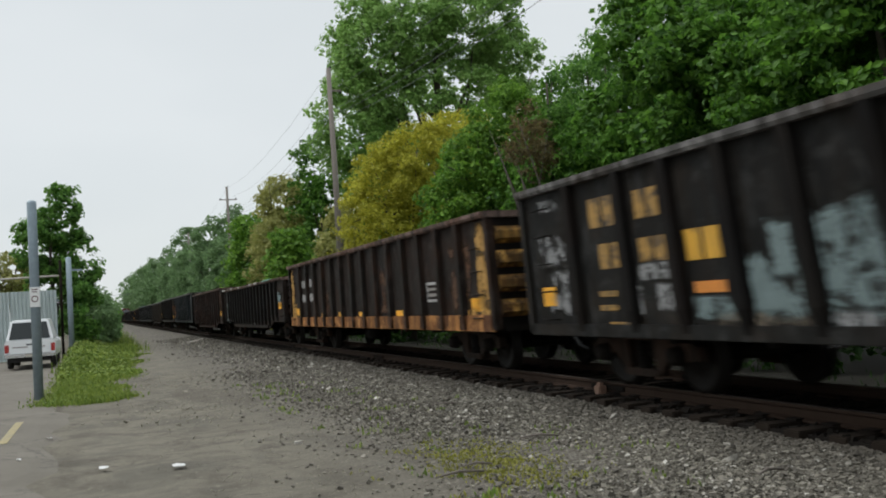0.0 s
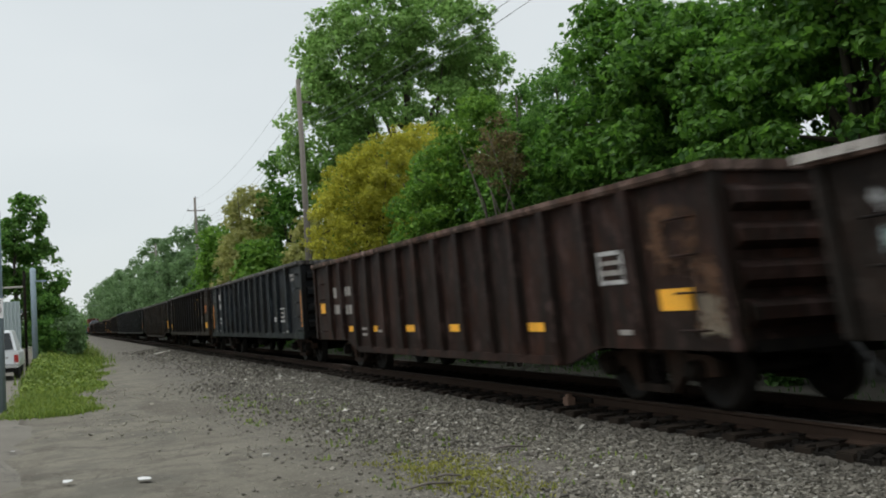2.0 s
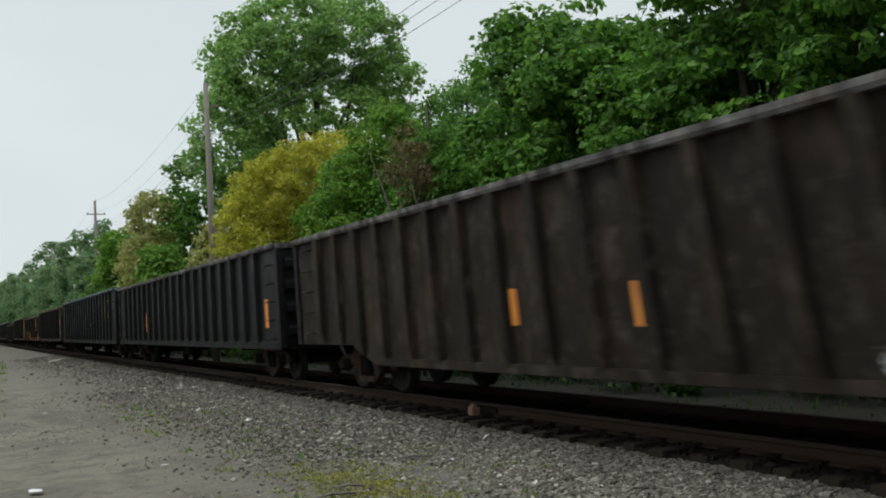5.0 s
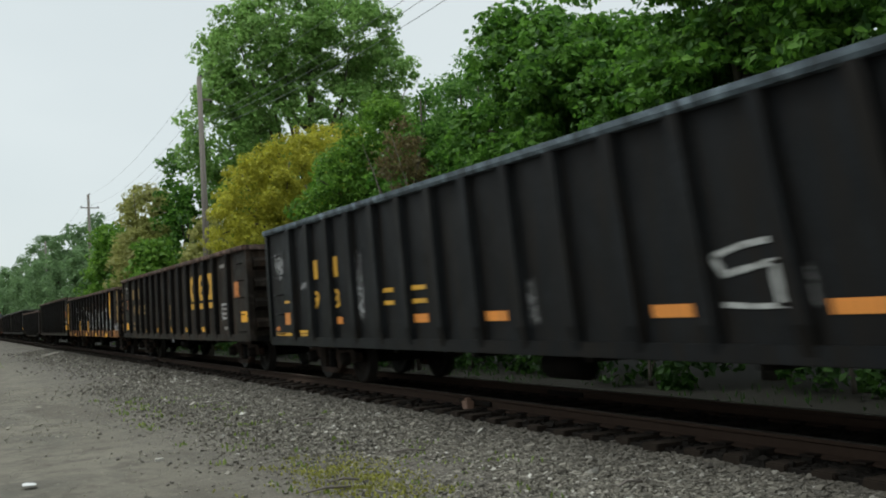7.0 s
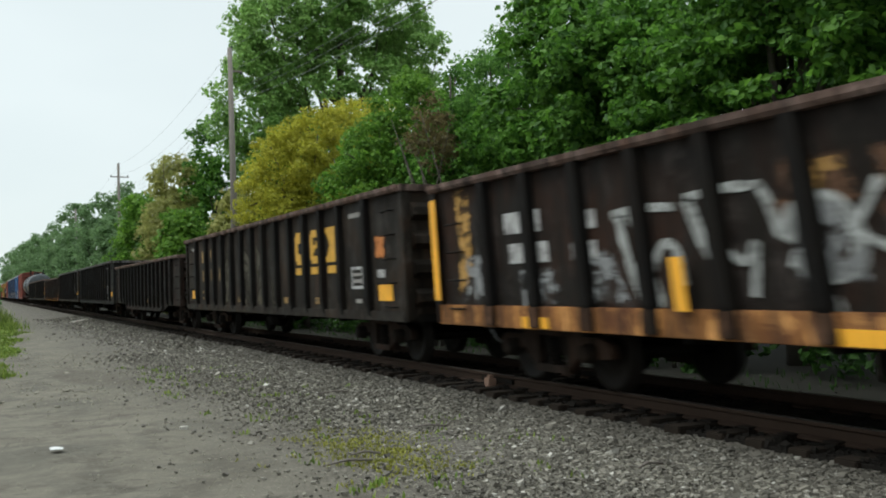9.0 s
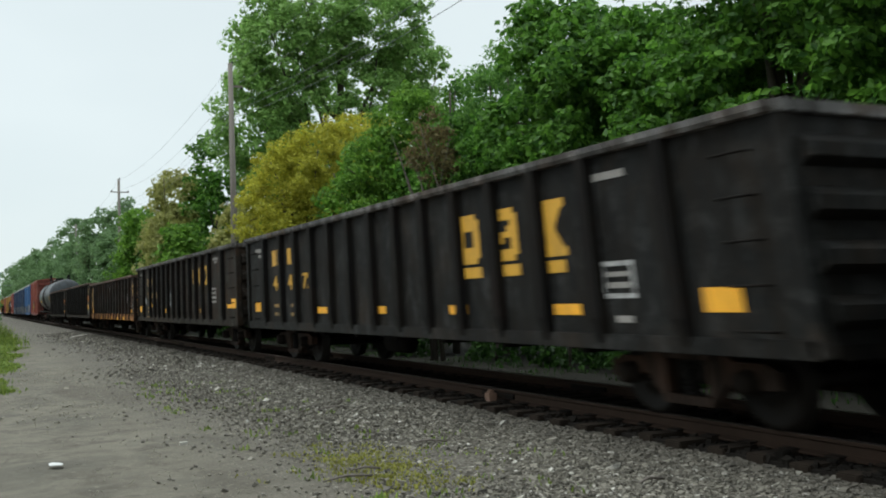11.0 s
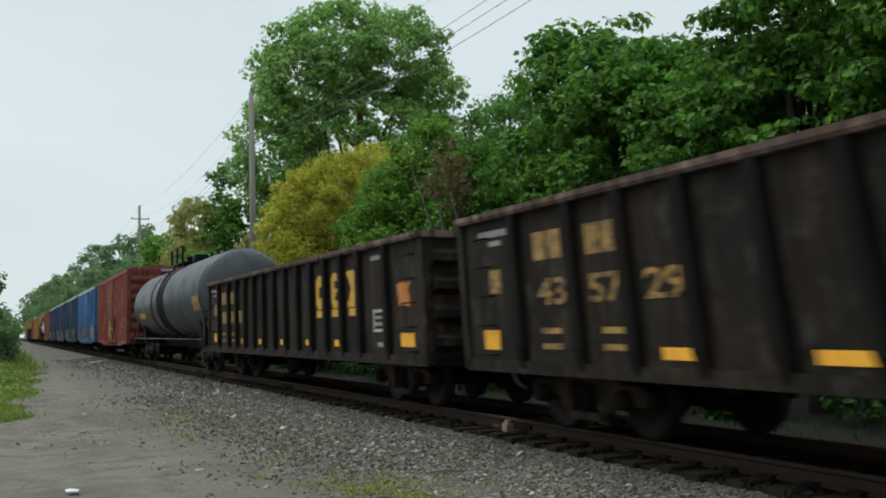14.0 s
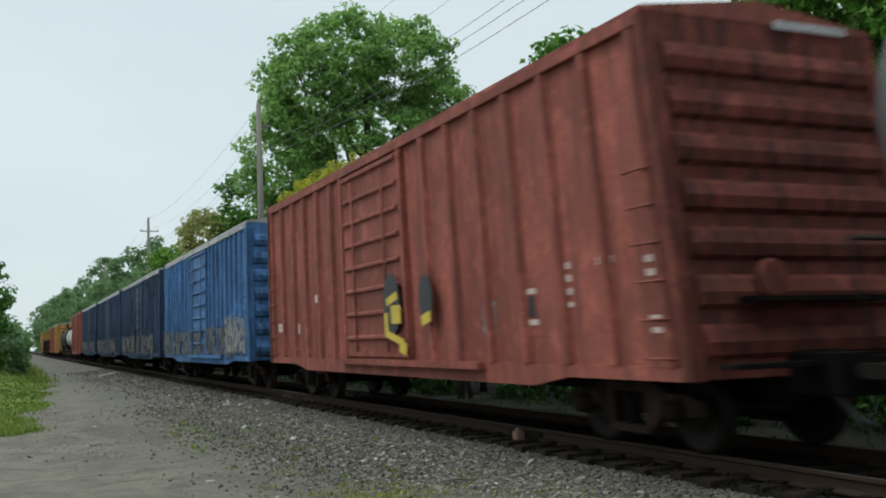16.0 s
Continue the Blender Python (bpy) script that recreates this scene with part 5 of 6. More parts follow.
    CARS.append((car, (front + rear) / 2))
    return car, hs, zc, radius


def curved_mark(info, u, angle, w, h, material):
    """A plate that lies on the tank's shell."""
    car, hs, zc, radius = info
    bm = bmesh.new()
    prev = None
    for k in range(6):
        a = angle + (k / 5 - 0.5) * h / radius
        pts = [(-(radius + d) * math.cos(a), uu, (radius + d) * math.sin(a)) for uu in (-w / 2, w / 2) for d in (0.004, 0.012)]
        row = [bm.verts.new(p) for p in pts]
        if prev:
            bm.faces.new((prev[1], prev[3], row[3], row[1]))
            bm.faces.new((prev[0], row[0], row[2], prev[2]))
            bm.faces.new((prev[0], prev[1], row[1], row[0]))
            bm.faces.new((prev[3], prev[2], row[2], row[3]))
        prev = row
    bmesh.ops.recalc_face_normals(bm, faces=bm.faces[:])
    part("marking", bm, material, car, at=(0, u, zc))


def add_box_car(front, rear, steel, label, roof=None, ribs=17, door=0.0, top=4.52, ends=None, low=None):
    """A ribbed boxcar with a plug door, ribbed ends, a peaked roof and a long sill."""
    car = thing("box_car", label, "railway boxcar", (0, 0, 0), "cars of the freight train")
    half, w, bottom = (rear - front - 1.9) / 2, 1.45, 0.80
    ends = ends or steel
    roof = roof or steel
    d0, d1 = door - 1.6, door + 1.6
    for sx in (-1, 1):
        part("side_panel", boxes((sx * w - 0.03, sx * w + 0.03, -half, half, bottom, top)), steel, car, "painted steel side sheet")
        part("side_sill", prism([(-half, bottom + 0.12), (half, bottom + 0.12), (half, bottom - 0.02), (half - 2.2, bottom - 0.02), (half - 3.0, bottom - 0.14), (-half + 3.0, bottom - 0.14), (-half + 2.2, bottom - 0.02), (-half, bottom - 0.02)], "x", min(sx * 1.482, sx * 1.53), max(sx * 1.482, sx * 1.53)), steel, car)
        part("top_chord", boxes((min(sx * 1.482, sx * 1.55), max(sx * 1.482, sx * 1.55), -half, half, top - 0.13, top + 0.01), bevel=0.01), roof if roof != steel else steel, car)
        step = (2 * half - 0.5) / ribs
        rib = shared_for(("box_rib", round(top, 2)), lambda: prism([(-0.10, 0.0), (-0.05, -0.075), (0.05, -0.075), (0.10, 0.0)], "z", bottom + 0.13, top - 0.14), steel)
        for k in range(ribs + 1):
            u = -half + 0.25 + k * step
            if d0 - 0.15 < u < d1 + 0.15:
                continue
            part("rib", rib, steel, car, at=pose(sx * 1.481, u, 0, 0, 0, -90 if sx < 0 else 90))
        dr = part("door", boxes((min(sx * 1.484, sx * 1.545), max(sx * 1.484, sx * 1.545), d0 + 0.1, d1 - 0.1, bottom + 0.16, top - 0.16), bevel=0.012), steel, car, "sliding plug door")
        for k in range(8):
            z = bottom + 0.5 + k * (top - bottom - 0.75) / 7
            part("door_corrugation", shared_for(("door_corrugation",), lambda: prism([(0.0, -0.05), (-0.05, -0.02), (-0.05, 0.02), (0.0, 0.05)], "y", -1.4, 1.4), steel), steel, dr, at=pose(sx * 1.546, door, z, 0, 0, 0 if sx < 0 else 180))
        for u in (d0 + 0.04, d1 - 0.04):
            part("door_post", boxes((min(sx * 1.484, sx * 1.575), max(sx * 1.484, sx * 1.575), u - 0.07, u + 0.07, bottom + 0.13, top - 0.14), bevel=0.01), steel, car)
        part("door_track", boxes((min(sx * 1.535, sx * 1.64), max(sx * 1.535, sx * 1.64), d0 - 2.6, d1 + 0.2, bottom + 0.02, bottom + 0.13), bevel=0.012), steel, car, "long sill track of the door")
        for u in (d0 + 0.8, d1 - 0.8):
            part("lock_bar", tube([(sx * 1.60, u, bottom + 0.25), (sx * 1.60, u, top - 0.35)], 0.022, 6), steel, dr)
        if low:
            for k in range(6) if sx < 0 else ():
                patches(car, -1.565, half * (0.9 - 0.3 * k), bottom + 0.55, 2.2, 0.9, low)
    for sy in (-1, 1):
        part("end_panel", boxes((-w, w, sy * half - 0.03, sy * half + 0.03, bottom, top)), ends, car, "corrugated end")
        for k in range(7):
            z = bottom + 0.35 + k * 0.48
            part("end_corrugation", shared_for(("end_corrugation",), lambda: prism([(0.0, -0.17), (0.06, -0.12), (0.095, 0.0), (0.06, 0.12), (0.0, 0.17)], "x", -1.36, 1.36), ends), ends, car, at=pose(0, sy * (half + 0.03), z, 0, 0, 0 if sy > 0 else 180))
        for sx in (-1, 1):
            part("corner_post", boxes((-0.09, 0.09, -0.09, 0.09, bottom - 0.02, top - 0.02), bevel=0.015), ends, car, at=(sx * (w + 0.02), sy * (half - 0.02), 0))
        part("gable", prism([(-1.5, top - 0.02), (1.5, top - 0.02), (0, top + 0.24)], "y", sy * half - 0.02, sy * half + 0.05), roof if roof != steel else ends, car)
        part("end_label", boxes((0.1, 1.1, -0.006, 0.006, -0.05, 0.05)), WHITE, car, at=(0, sy * (half + 0.13), top - 0.02))
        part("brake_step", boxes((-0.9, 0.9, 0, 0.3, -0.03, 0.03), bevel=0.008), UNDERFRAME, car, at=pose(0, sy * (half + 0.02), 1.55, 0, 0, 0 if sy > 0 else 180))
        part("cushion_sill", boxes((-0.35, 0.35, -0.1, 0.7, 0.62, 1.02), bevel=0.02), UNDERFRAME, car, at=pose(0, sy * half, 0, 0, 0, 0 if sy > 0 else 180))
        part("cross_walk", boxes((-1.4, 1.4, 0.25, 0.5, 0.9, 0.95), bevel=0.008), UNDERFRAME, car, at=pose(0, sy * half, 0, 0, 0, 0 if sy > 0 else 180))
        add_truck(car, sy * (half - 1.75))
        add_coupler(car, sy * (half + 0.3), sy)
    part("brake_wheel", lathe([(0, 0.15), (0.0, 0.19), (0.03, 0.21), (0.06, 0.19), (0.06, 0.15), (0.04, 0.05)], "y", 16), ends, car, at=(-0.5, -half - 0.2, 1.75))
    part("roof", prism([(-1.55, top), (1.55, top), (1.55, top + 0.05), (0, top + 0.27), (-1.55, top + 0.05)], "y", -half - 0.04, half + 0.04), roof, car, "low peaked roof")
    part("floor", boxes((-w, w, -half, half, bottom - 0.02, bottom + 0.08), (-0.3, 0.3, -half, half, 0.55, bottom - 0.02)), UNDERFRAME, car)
    add_ladder(car, -1.5, -half + 0.4, bottom + 0.2, top - 1.6, steel)
    add_ladder(car, -1.5, half - 0.4, bottom + 0.2, top - 1.6, steel)
    CARS.append((car, (front + rear) / 2))
    return car, half


def rear_cars():
    t = add_tank_car(335.9, 355.1, TANK_GREY, "grey tank car with dark spill stains round the manway")
    curved_mark(t, -7.65, -0.2, 1.2, 0.5, YELLOW_FADED)
    for u in (5.28, 6.3):
        curved_mark(t, u, -0.33, 0.92, 0.24, YELLOW)
    for angle in (-0.55, -0.62):
        curved_mark(t, 5.9, angle, 1.3, 0.07, YELLOW_FADED)
    b, half = add_box_car(355.45, 373.25, BOX_RED, "faded red ribbed boxcar with a plug door", ribs=16, door=0.55, ends=BOX_RED_SHADED_END)
    x = -1.56
    # sprayed tag by the door and small stencils
    for k, (u, z, w, h, m) in enumerate([(-0.55, 1.85, 0.75, 1.0, SPRAY_BLACK), (-2.0, 1.85, 0.5, 0.75, SPRAY_BLACK)]):
        prof = [(u + w / 2 * math.cos(a), z + h / 2 * math.sin(a)) for a in np.linspace(0, 2 * math.pi, 18)[:-1]]
        part("graffiti_patch", prism(prof, "x", -0.012, 0.0), m, b, "black sprayed blot", at=(x - 0.062, 0, 0))
    for k, (u, z, w, h) in enumerate([(-0.60, 1.92, 0.5, 0.13), (-0.75, 1.66, 0.42, 0.3), (-0.65, 1.28, 0.8, 0.12), (-2.00, 1.56, 0.36, 0.16), (-0.30, 1.5, 0.16, 0.4), (-1.00, 1.12, 0.3, 0.2)]):
        mark(b, x - 0.076, u, z, w, h, SPRAY_YELLOW, "graffiti_stroke", tilt=12 * (k % 3 - 1))
    for u, z, w, h in [(-5.80, 2.05, 0.34, 0.08), (-5.80, 1.9, 0.34, 0.08), (-5.80, 1.75, 0.34, 0.08), (-5.80, 1.6, 0.34, 0.06), (-6.70, 2.05, 0.3, 0.08), (-7.60, 2.0, 0.34, 0.07), (-7.60, 1.86, 0.34, 0.07), (-7.60, 1.4, 0.4, 0.06), (-7.60, 1.28, 0.4, 0.06), (-4.95, 1.8, 0.34, 0.07), (-4.95, 1.42, 0.34, 0.07), (1.35, 1.95, 0.5, 0.1), (1.35, 1.8, 0.5, 0.1), (4.15, 2.15, 0.3, 0.16), (7.15, 1.6, 0.5, 0.2), (5.75, 1.55, 0.4, 0.22)]:
        mark(b, -1.482, u, z, w, h, worn_pale)
    mark(b, -1.482, -4.95, 1.61, 0.26, 0.26, SPRAY_BLACK)
    patches(b, -1.482, -3.8, 1.5, 0.5, 0.45, SPRAY_WHITE)
    a, half = add_box_car(373.8, 391.0, BOX_BLUE, "bright blue boxcar with a galvanised roof and pale graffiti", roof=BOX_GALV, ribs=22, low=SPRAY_GREY)
    patches(a, -1.57, -6.0, 1.5, 3.0, 1.1, SPRAY_WHITE)
    add_box_car(390.8, 407.7, BOX_NAVY, "dark navy boxcar with a galvanised roof and pale graffiti", roof=BOX_GALV, ribs=22, low=SPRAY_GREY)
    add_box_car(407.7, 424.7, BOX_NAVY, "dark navy boxcar with a galvanised roof and pale graffiti", roof=BOX_GALV, ribs=22, low=SPRAY_GREY)
    add_box_car(424.7, 441.7, BOX_NAVY, "dark navy boxcar with a galvanised roof and pale graffiti", roof=BOX_GALV, ribs=22, low=SPRAY_GREY)
    add_box_car(441.7, 458.5, BOX_RED, "red ribbed boxcar far down the train")
    add_tank_car(458.5, 473.0, TANK_WHITE, "white tank car far down the train", False, 1.35)
    add_tank_car(473.0, 488.0, TANK_STAIN, "dark tank car far down the train", False, 1.35)
    add_box_car(488.0, 504.5, BOX_ORANGE, "orange-yellow boxcar with a pale roof", roof=BOX_GALV)
    add_box_car(504.5, 521.0, BOX_RED, "red boxcar behind the orange one")
    add_gondola(521.0, 539.0, 2.8, 0.73, STEEL_UMBER, RIM_RUST, 14, "red-brown gondola near the end of the train")
    add_gondola(539.0, 557.0, 2.8, 0.73, STEEL_BROWN, RIM_RUST, 14, "brown gondola near the end of the train")
    add_box_car(557.0, 575.0, BOX_ORANGE, "orange boxcar near the end of the train")


worn_pale = worn_paint("pale_stencil", (0.52, 0.42, 0.38), 0.45, (0.30, 0.10, 0.075))
rear_cars()


# ---- trees, bushes and grass ----
def leaf_mesh(name, clumps, per_clump, leaf, material, seed, flat=0.6):
    """Leaves as small folded blades, gathered in clumps (x, y, z, radius)."""
    rng = np.random.RandomState(seed)
    c = np.asarray(clumps, float)
    n = len(c) * per_clump
    base = np.repeat(c[:, :3], per_clump, 0)
    rad = np.repeat(c[:, 3], per_clump)[:, None]
    d = rng.normal(size=(n, 3))
    d /= np.linalg.norm(d, axis=1)[:, None]
    r = rng.uniform(0.25, 1.0, (n, 1)) ** 0.5
    pos = base + d * r * rad * np.array([1, 1, flat])
    nrm = d * 0.8 + rng.normal(size=(n, 3)) * 0.55 + np.array([0, 0, 0.55])
    nrm /= np.linalg.norm(nrm, axis=1)[:, None]
    t = np.cross(nrm, rng.normal(size=(n, 3)))
    t /= np.linalg.norm(t, axis=1)[:, None]
    b = np.cross(nrm, t)
    s = leaf * rng.uniform(0.6, 1.35, (n, 1))
    v = np.stack([pos - t * s * 0.5, pos + b * s * 0.36 + nrm * s * 0.12, pos + t * s * 0.62, pos - b * s * 0.36 + nrm * s * 0.12], 1).reshape(-1, 3)
    i = np.arange(n)[:, None] * 4
    f = np.concatenate([i + np.array([0, 1, 2]), i + np.array([0, 2, 3])], 1).reshape(-1, 3)
    return from_arrays(name, v, f, material)


def crown_clumps(blobs, count, seed, size, inner=0.55):
    """Clump centres in the outer part of some ellipsoids (x, y, z, rx, ry, rz), with an uneven outline."""
    rng = np.random.RandomState(seed)
    vol = np.array([b[3] * b[4] * b[5] for b in blobs]) ** 0.67
    out = []
    for b, k in zip(blobs, np.maximum(4, count * vol / vol.sum()).astype(int)):
        d = rng.normal(size=(k, 3))
        d /= np.linalg.norm(d, axis=1)[:, None]
        r = rng.uniform(inner, 1.0, k) ** 0.6
        r *= np.array([0.86 + 0.3 * noise.noise((q * 2.3 + b[0]).tolist()) for q in d])
        p = np.array(b[:3]) + d * r[:, None] * np.array(b[3:6])
        s = size * rng.uniform(0.6, 1.3, k)
        out.append(np.column_stack([p, s]))
    return np.concatenate(out)


def add_tree(name, label, category, base, blobs, leaf_mat, clumps, per_clump, leaf, size, seed, trunk_r=0.2, limbs=9, flat=0.65, group="", inner=0.55):
    """Tapered trunk, limbs that reach into the crown, and a crown of many leaves."""
    x, y = base
    z0 = ground_height(x, y) - 0.05
    tree = thing(name, label, category, (x, y, z0), group)
    rng = random.Random(seed)
    blobs = [(b[0] - x, b[1] - y, b[2] - z0, *b[3:]) for b in blobs]
    top = max(b[2] for b in blobs)
    lean = Vector((rng.uniform(-0.4, 0.4), rng.uniform(-0.4, 0.4), 0))
    pts = [Vector((0, 0, 0)) + lean * (k / 6) ** 2 + Vector((0, 0, top * k / 6)) for k in range(7)]
    part("trunk", tube(pts, [trunk_r * (1.25 - 0.16 * k) for k in range(7)], 9), BARK, tree, "grey-brown bark")
    for k in range(limbs):
        b = blobs[k % len(blobs)]
        a = pts[rng.choice((1, 2, 3, 4))]
        e = Vector((b[0] + rng.uniform(-0.6, 0.6) * b[3], b[1] + rng.uniform(-0.6, 0.6) * b[4], b[2] + rng.uniform(-0.2, 0.7) * b[5]))
        m = (a + e) / 2 + Vector((rng.uniform(-0.3, 0.3), rng.uniform(-0.3, 0.3), 0.25))
        part("limb", tube([a, m, e], [trunk_r * 0.45, trunk_r * 0.28, 0.02], 6), BARK, tree)
    cl = crown_clumps(blobs, clumps, seed, size, inner)
    tagged(part("crown", leaf_mesh("crown", cl, per_clump, leaf, leaf_mat, seed + 1, flat), leaf_mat, tree, "dense leafy crown"), kind="stuff")
    return tree


def build_trees():
    # the tall poplar behind the wires
    add_tree("poplar_tree", "tall green poplar with gaps of sky in its crown", "tree", (21.5, 60),
             [(17.5, 60, 17.5, 3.6, 4, 4.6), (20.0, 60, 20.2, 3.8, 4, 3.6), (24.0, 60, 20.2, 3.8, 4, 3.5), (26.6, 60, 17.0, 2.4, 4, 3.2), (22, 61, 14.5, 7.0, 5, 4.2), (15.6, 60, 13.0, 2.7, 3.5, 5.6), (20.5, 60, 9.0, 5.5, 4, 4.5)],
             LEAF_POPLAR, 1300, 54, 0.26, 0.72, 11, 0.42, 16)
    # yellow-green bush and its neighbours
    add_tree("yellow_bush", "large yellow-green budding bush by the track", "bush", (13.2, 42),
             [(11.6, 41.5, 4.2, 2.0, 2.4, 3.8), (12.6, 42, 6.8, 2.3, 2.5, 2.4), (14.4, 42.5, 8.2, 2.6, 2.4, 2.1), (16.2, 42.5, 8.6, 2.4, 2.4, 2.0), (14.4, 42.5, 4.2, 3.0, 2.6, 4.0)],
             LEAF_YELLOW, 1000, 58, 0.125, 0.42, 21, 0.12, 12)
    add_tree("vine_bush", "bright green vine-draped bush", "bush", (13.3, 32.5),
             [(11.9, 32, 4.0, 1.4, 2.0, 3.2), (13.0, 32.5, 6.2, 1.5, 1.8, 2.2), (14.4, 32.5, 7.6, 1.5, 1.8, 2.0), (13.8, 32.5, 4.0, 2.2, 2.2, 3.8), (15.6, 32.5, 7.6, 1.2, 1.8, 1.5)],
             LEAF_VINE, 700, 50, 0.14, 0.36, 31, 0.1, 10, 0.8)
    add_tree("dark_bush", "dark green bush tangled with vines", "bush", (14.0, 28.5),
             [(13.4, 28.5, 3.8, 1.7, 1.8, 3.6), (14.4, 28.5, 5.6, 1.4, 1.8, 2.2), (15.0, 29.5, 6.9, 1.2, 1.6, 1.6), (15.2, 30.2, 8.5, 0.55, 0.7, 1.3)],
             LEAF_MAPLE, 360, 44, 0.16, 0.38, 33, 0.1, 10, 0.8)
    # bare brownish branches between the bushes and the big trees
    br = thing("dead_shrub", "half-bare brown shrub with forked grey branches", "shrub", (11.9, 25.1, -0.1))
    rng = random.Random(9)
    for k in range(7):
        a = Vector((rng.uniform(-0.4, 0.4), rng.uniform(-0.5, 0.5), 0))
        m = a + Vector((rng.uniform(-0.5, 0.5), rng.uniform(-0.4, 0.4), rng.uniform(3.2, 4.8)))
        e = m + Vector((rng.uniform(-0.9, 0.9), rng.uniform(-0.8, 0.8), rng.uniform(1.2, 2.6)))
        part("branch", tube([a, m, e], [0.05, 0.03, 0.008], 6), BARK, br)
    tagged(part("leaves", leaf_mesh("leaves", crown_clumps([(0, 0.3, 6.0, 0.9, 1.2, 1.2)], 80, 5, 0.3, 0.2), 24, 0.11, LEAF_BROWN, 6), LEAF_BROWN, br, "sparse brown leaves"), kind="stuff")
    # the big trees close beyond the track
    add_tree("maple_tree", "dense dark green tree close beyond the track", "tree", (14.5, 22.0),
             [(13.9, 24.0, 5.7, 1.7, 1.9, 2.0), (14.3, 21.9, 8.2, 1.9, 1.6, 1.9), (14.6, 20.2, 7.3, 2.1, 1.9, 1.9), (14.5, 22.0, 4.2, 2.4, 3.4, 3.2), (14.2, 19.0, 6.2, 2.3, 1.8, 3.0), (15.5, 18.8, 6.8, 1.6, 1.5, 1.5)],
             LEAF_MAPLE, 760, 64, 0.18, 0.55, 41, 0.25, 14, 0.42)
    add_tree("maple_tree", "broad dark green tree close beyond the track", "tree", (14.8, 14.5),
             [(14.2, 16.6, 5.9, 2.1, 1.6, 2.0), (14.6, 14.2, 7.6, 2.3, 1.9, 2.3), (14.4, 12.0, 7.8, 2.4, 2.2, 2.8), (14.2, 14.5, 4.4, 2.6, 4.0, 3.4), (14.0, 10.4, 6.4, 2.6, 2.2, 4.2)],
             LEAF_MAPLE, 760, 64, 0.17, 0.54, 43, 0.25, 14, 0.42)
    add_tree("maple_tree", "broad green tree at the edge of the view", "tree", (15.5, 6.5),
             [(15.0, 7.6, 7.4, 2.8, 2.8, 3.8), (15.0, 4.5, 5.0, 2.6, 3.0, 4.0)], LEAF_MAPLE, 360, 46, 0.2, 0.5, 45, 0.25, 8)
    add_tree("locust_tree", "soft pale green tree between bush and maples", "tree", (15.0, 27.0),
             [(15.0, 27.2, 7.9, 1.3, 1.5, 1.6), (15.0, 25.4, 8.3, 1.2, 1.4, 1.6), (14.8, 28.6, 6.6, 1.2, 1.5, 1.6), (15.0, 26.5, 5.0, 1.6, 2.2, 2.4)],
             LEAF_YOUNG, 420, 60, 0.10, 0.40, 37, 0.14, 10, 0.7)
    for k, (x, y, h, r) in enumerate(((19, 26, 9.0, 3.2), (20.5, 18, 10.5, 3.5), (18.5, 36, 8.5, 3.2), (20, 46, 9.5, 3.6), (21, 11, 10.5, 3.6))):
        add_tree("backing_tree", "green tree in the wood beyond the track", "tree", (x, y), [(x, y, h * 0.72, r, r, h * 0.28), (x - 0.5, y + 0.6, h * 0.4, r * 1.1, r * 1.1, h * 0.4)],
                 LEAF_MAPLE, 260, 38, 0.26, 0.62, 50 + k, 0.2, 6, group="wood beyond the track")
    # the row that runs off along the right of way
    for k, (x, y, h, r, mat, kind) in enumerate((
            (16.2, 55, 11.0, 2.7, LEAF_MAPLE, "green tree"), (13.6, 56, 7.5, 2.2, LEAF_OLIVE, "olive-green budding bush"),
            (16, 72, 15.1, 3.1, LEAF_MAPLE, "green tree"), (13.2, 74, 12.0, 2.9, LEAF_OLIVE, "olive-green budding bush"), (12.4, 66, 7.3, 2.0, LEAF_VINE, "bright green bush"),
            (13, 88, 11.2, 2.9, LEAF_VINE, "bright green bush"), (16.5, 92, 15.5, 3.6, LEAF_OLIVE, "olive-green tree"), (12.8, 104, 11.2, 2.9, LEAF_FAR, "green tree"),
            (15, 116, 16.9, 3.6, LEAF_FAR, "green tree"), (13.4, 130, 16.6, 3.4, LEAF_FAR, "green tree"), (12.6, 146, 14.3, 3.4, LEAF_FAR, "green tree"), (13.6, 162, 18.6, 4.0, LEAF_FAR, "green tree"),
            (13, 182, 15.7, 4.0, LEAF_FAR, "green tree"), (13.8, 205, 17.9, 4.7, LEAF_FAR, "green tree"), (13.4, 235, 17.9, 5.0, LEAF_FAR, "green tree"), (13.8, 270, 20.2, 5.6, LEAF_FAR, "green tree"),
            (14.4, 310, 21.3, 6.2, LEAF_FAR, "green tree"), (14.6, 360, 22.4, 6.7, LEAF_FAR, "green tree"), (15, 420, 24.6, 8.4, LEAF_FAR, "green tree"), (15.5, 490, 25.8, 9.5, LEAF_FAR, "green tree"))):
        h *= 1.0 if y < 80 else 0.95 if y < 100 else 0.87
        add_tree("trackside_tree" if "tree" in kind else "trackside_bush", kind + " in the row along the track", "tree" if "tree" in kind else "bush", (x, y),
                 [(x, y, h * 0.74, r * 0.85, r, h * 0.27), (x - 0.3, y - r * 0.6, h * 0.5, r * 0.9, r * 0.9, h * 0.3), (x + 0.2, y + r * 0.7, h * 0.42, r, r, h * 0.36), (x, y, h * 0.2, r, r * 1.2, h * 0.22)],
                 mat, 260 if y < 120 else 190, 36, 0.24 + y * 0.0012, 0.5 + y * 0.0028, 80 + k, 0.16, 6, group="row of trees along the track")
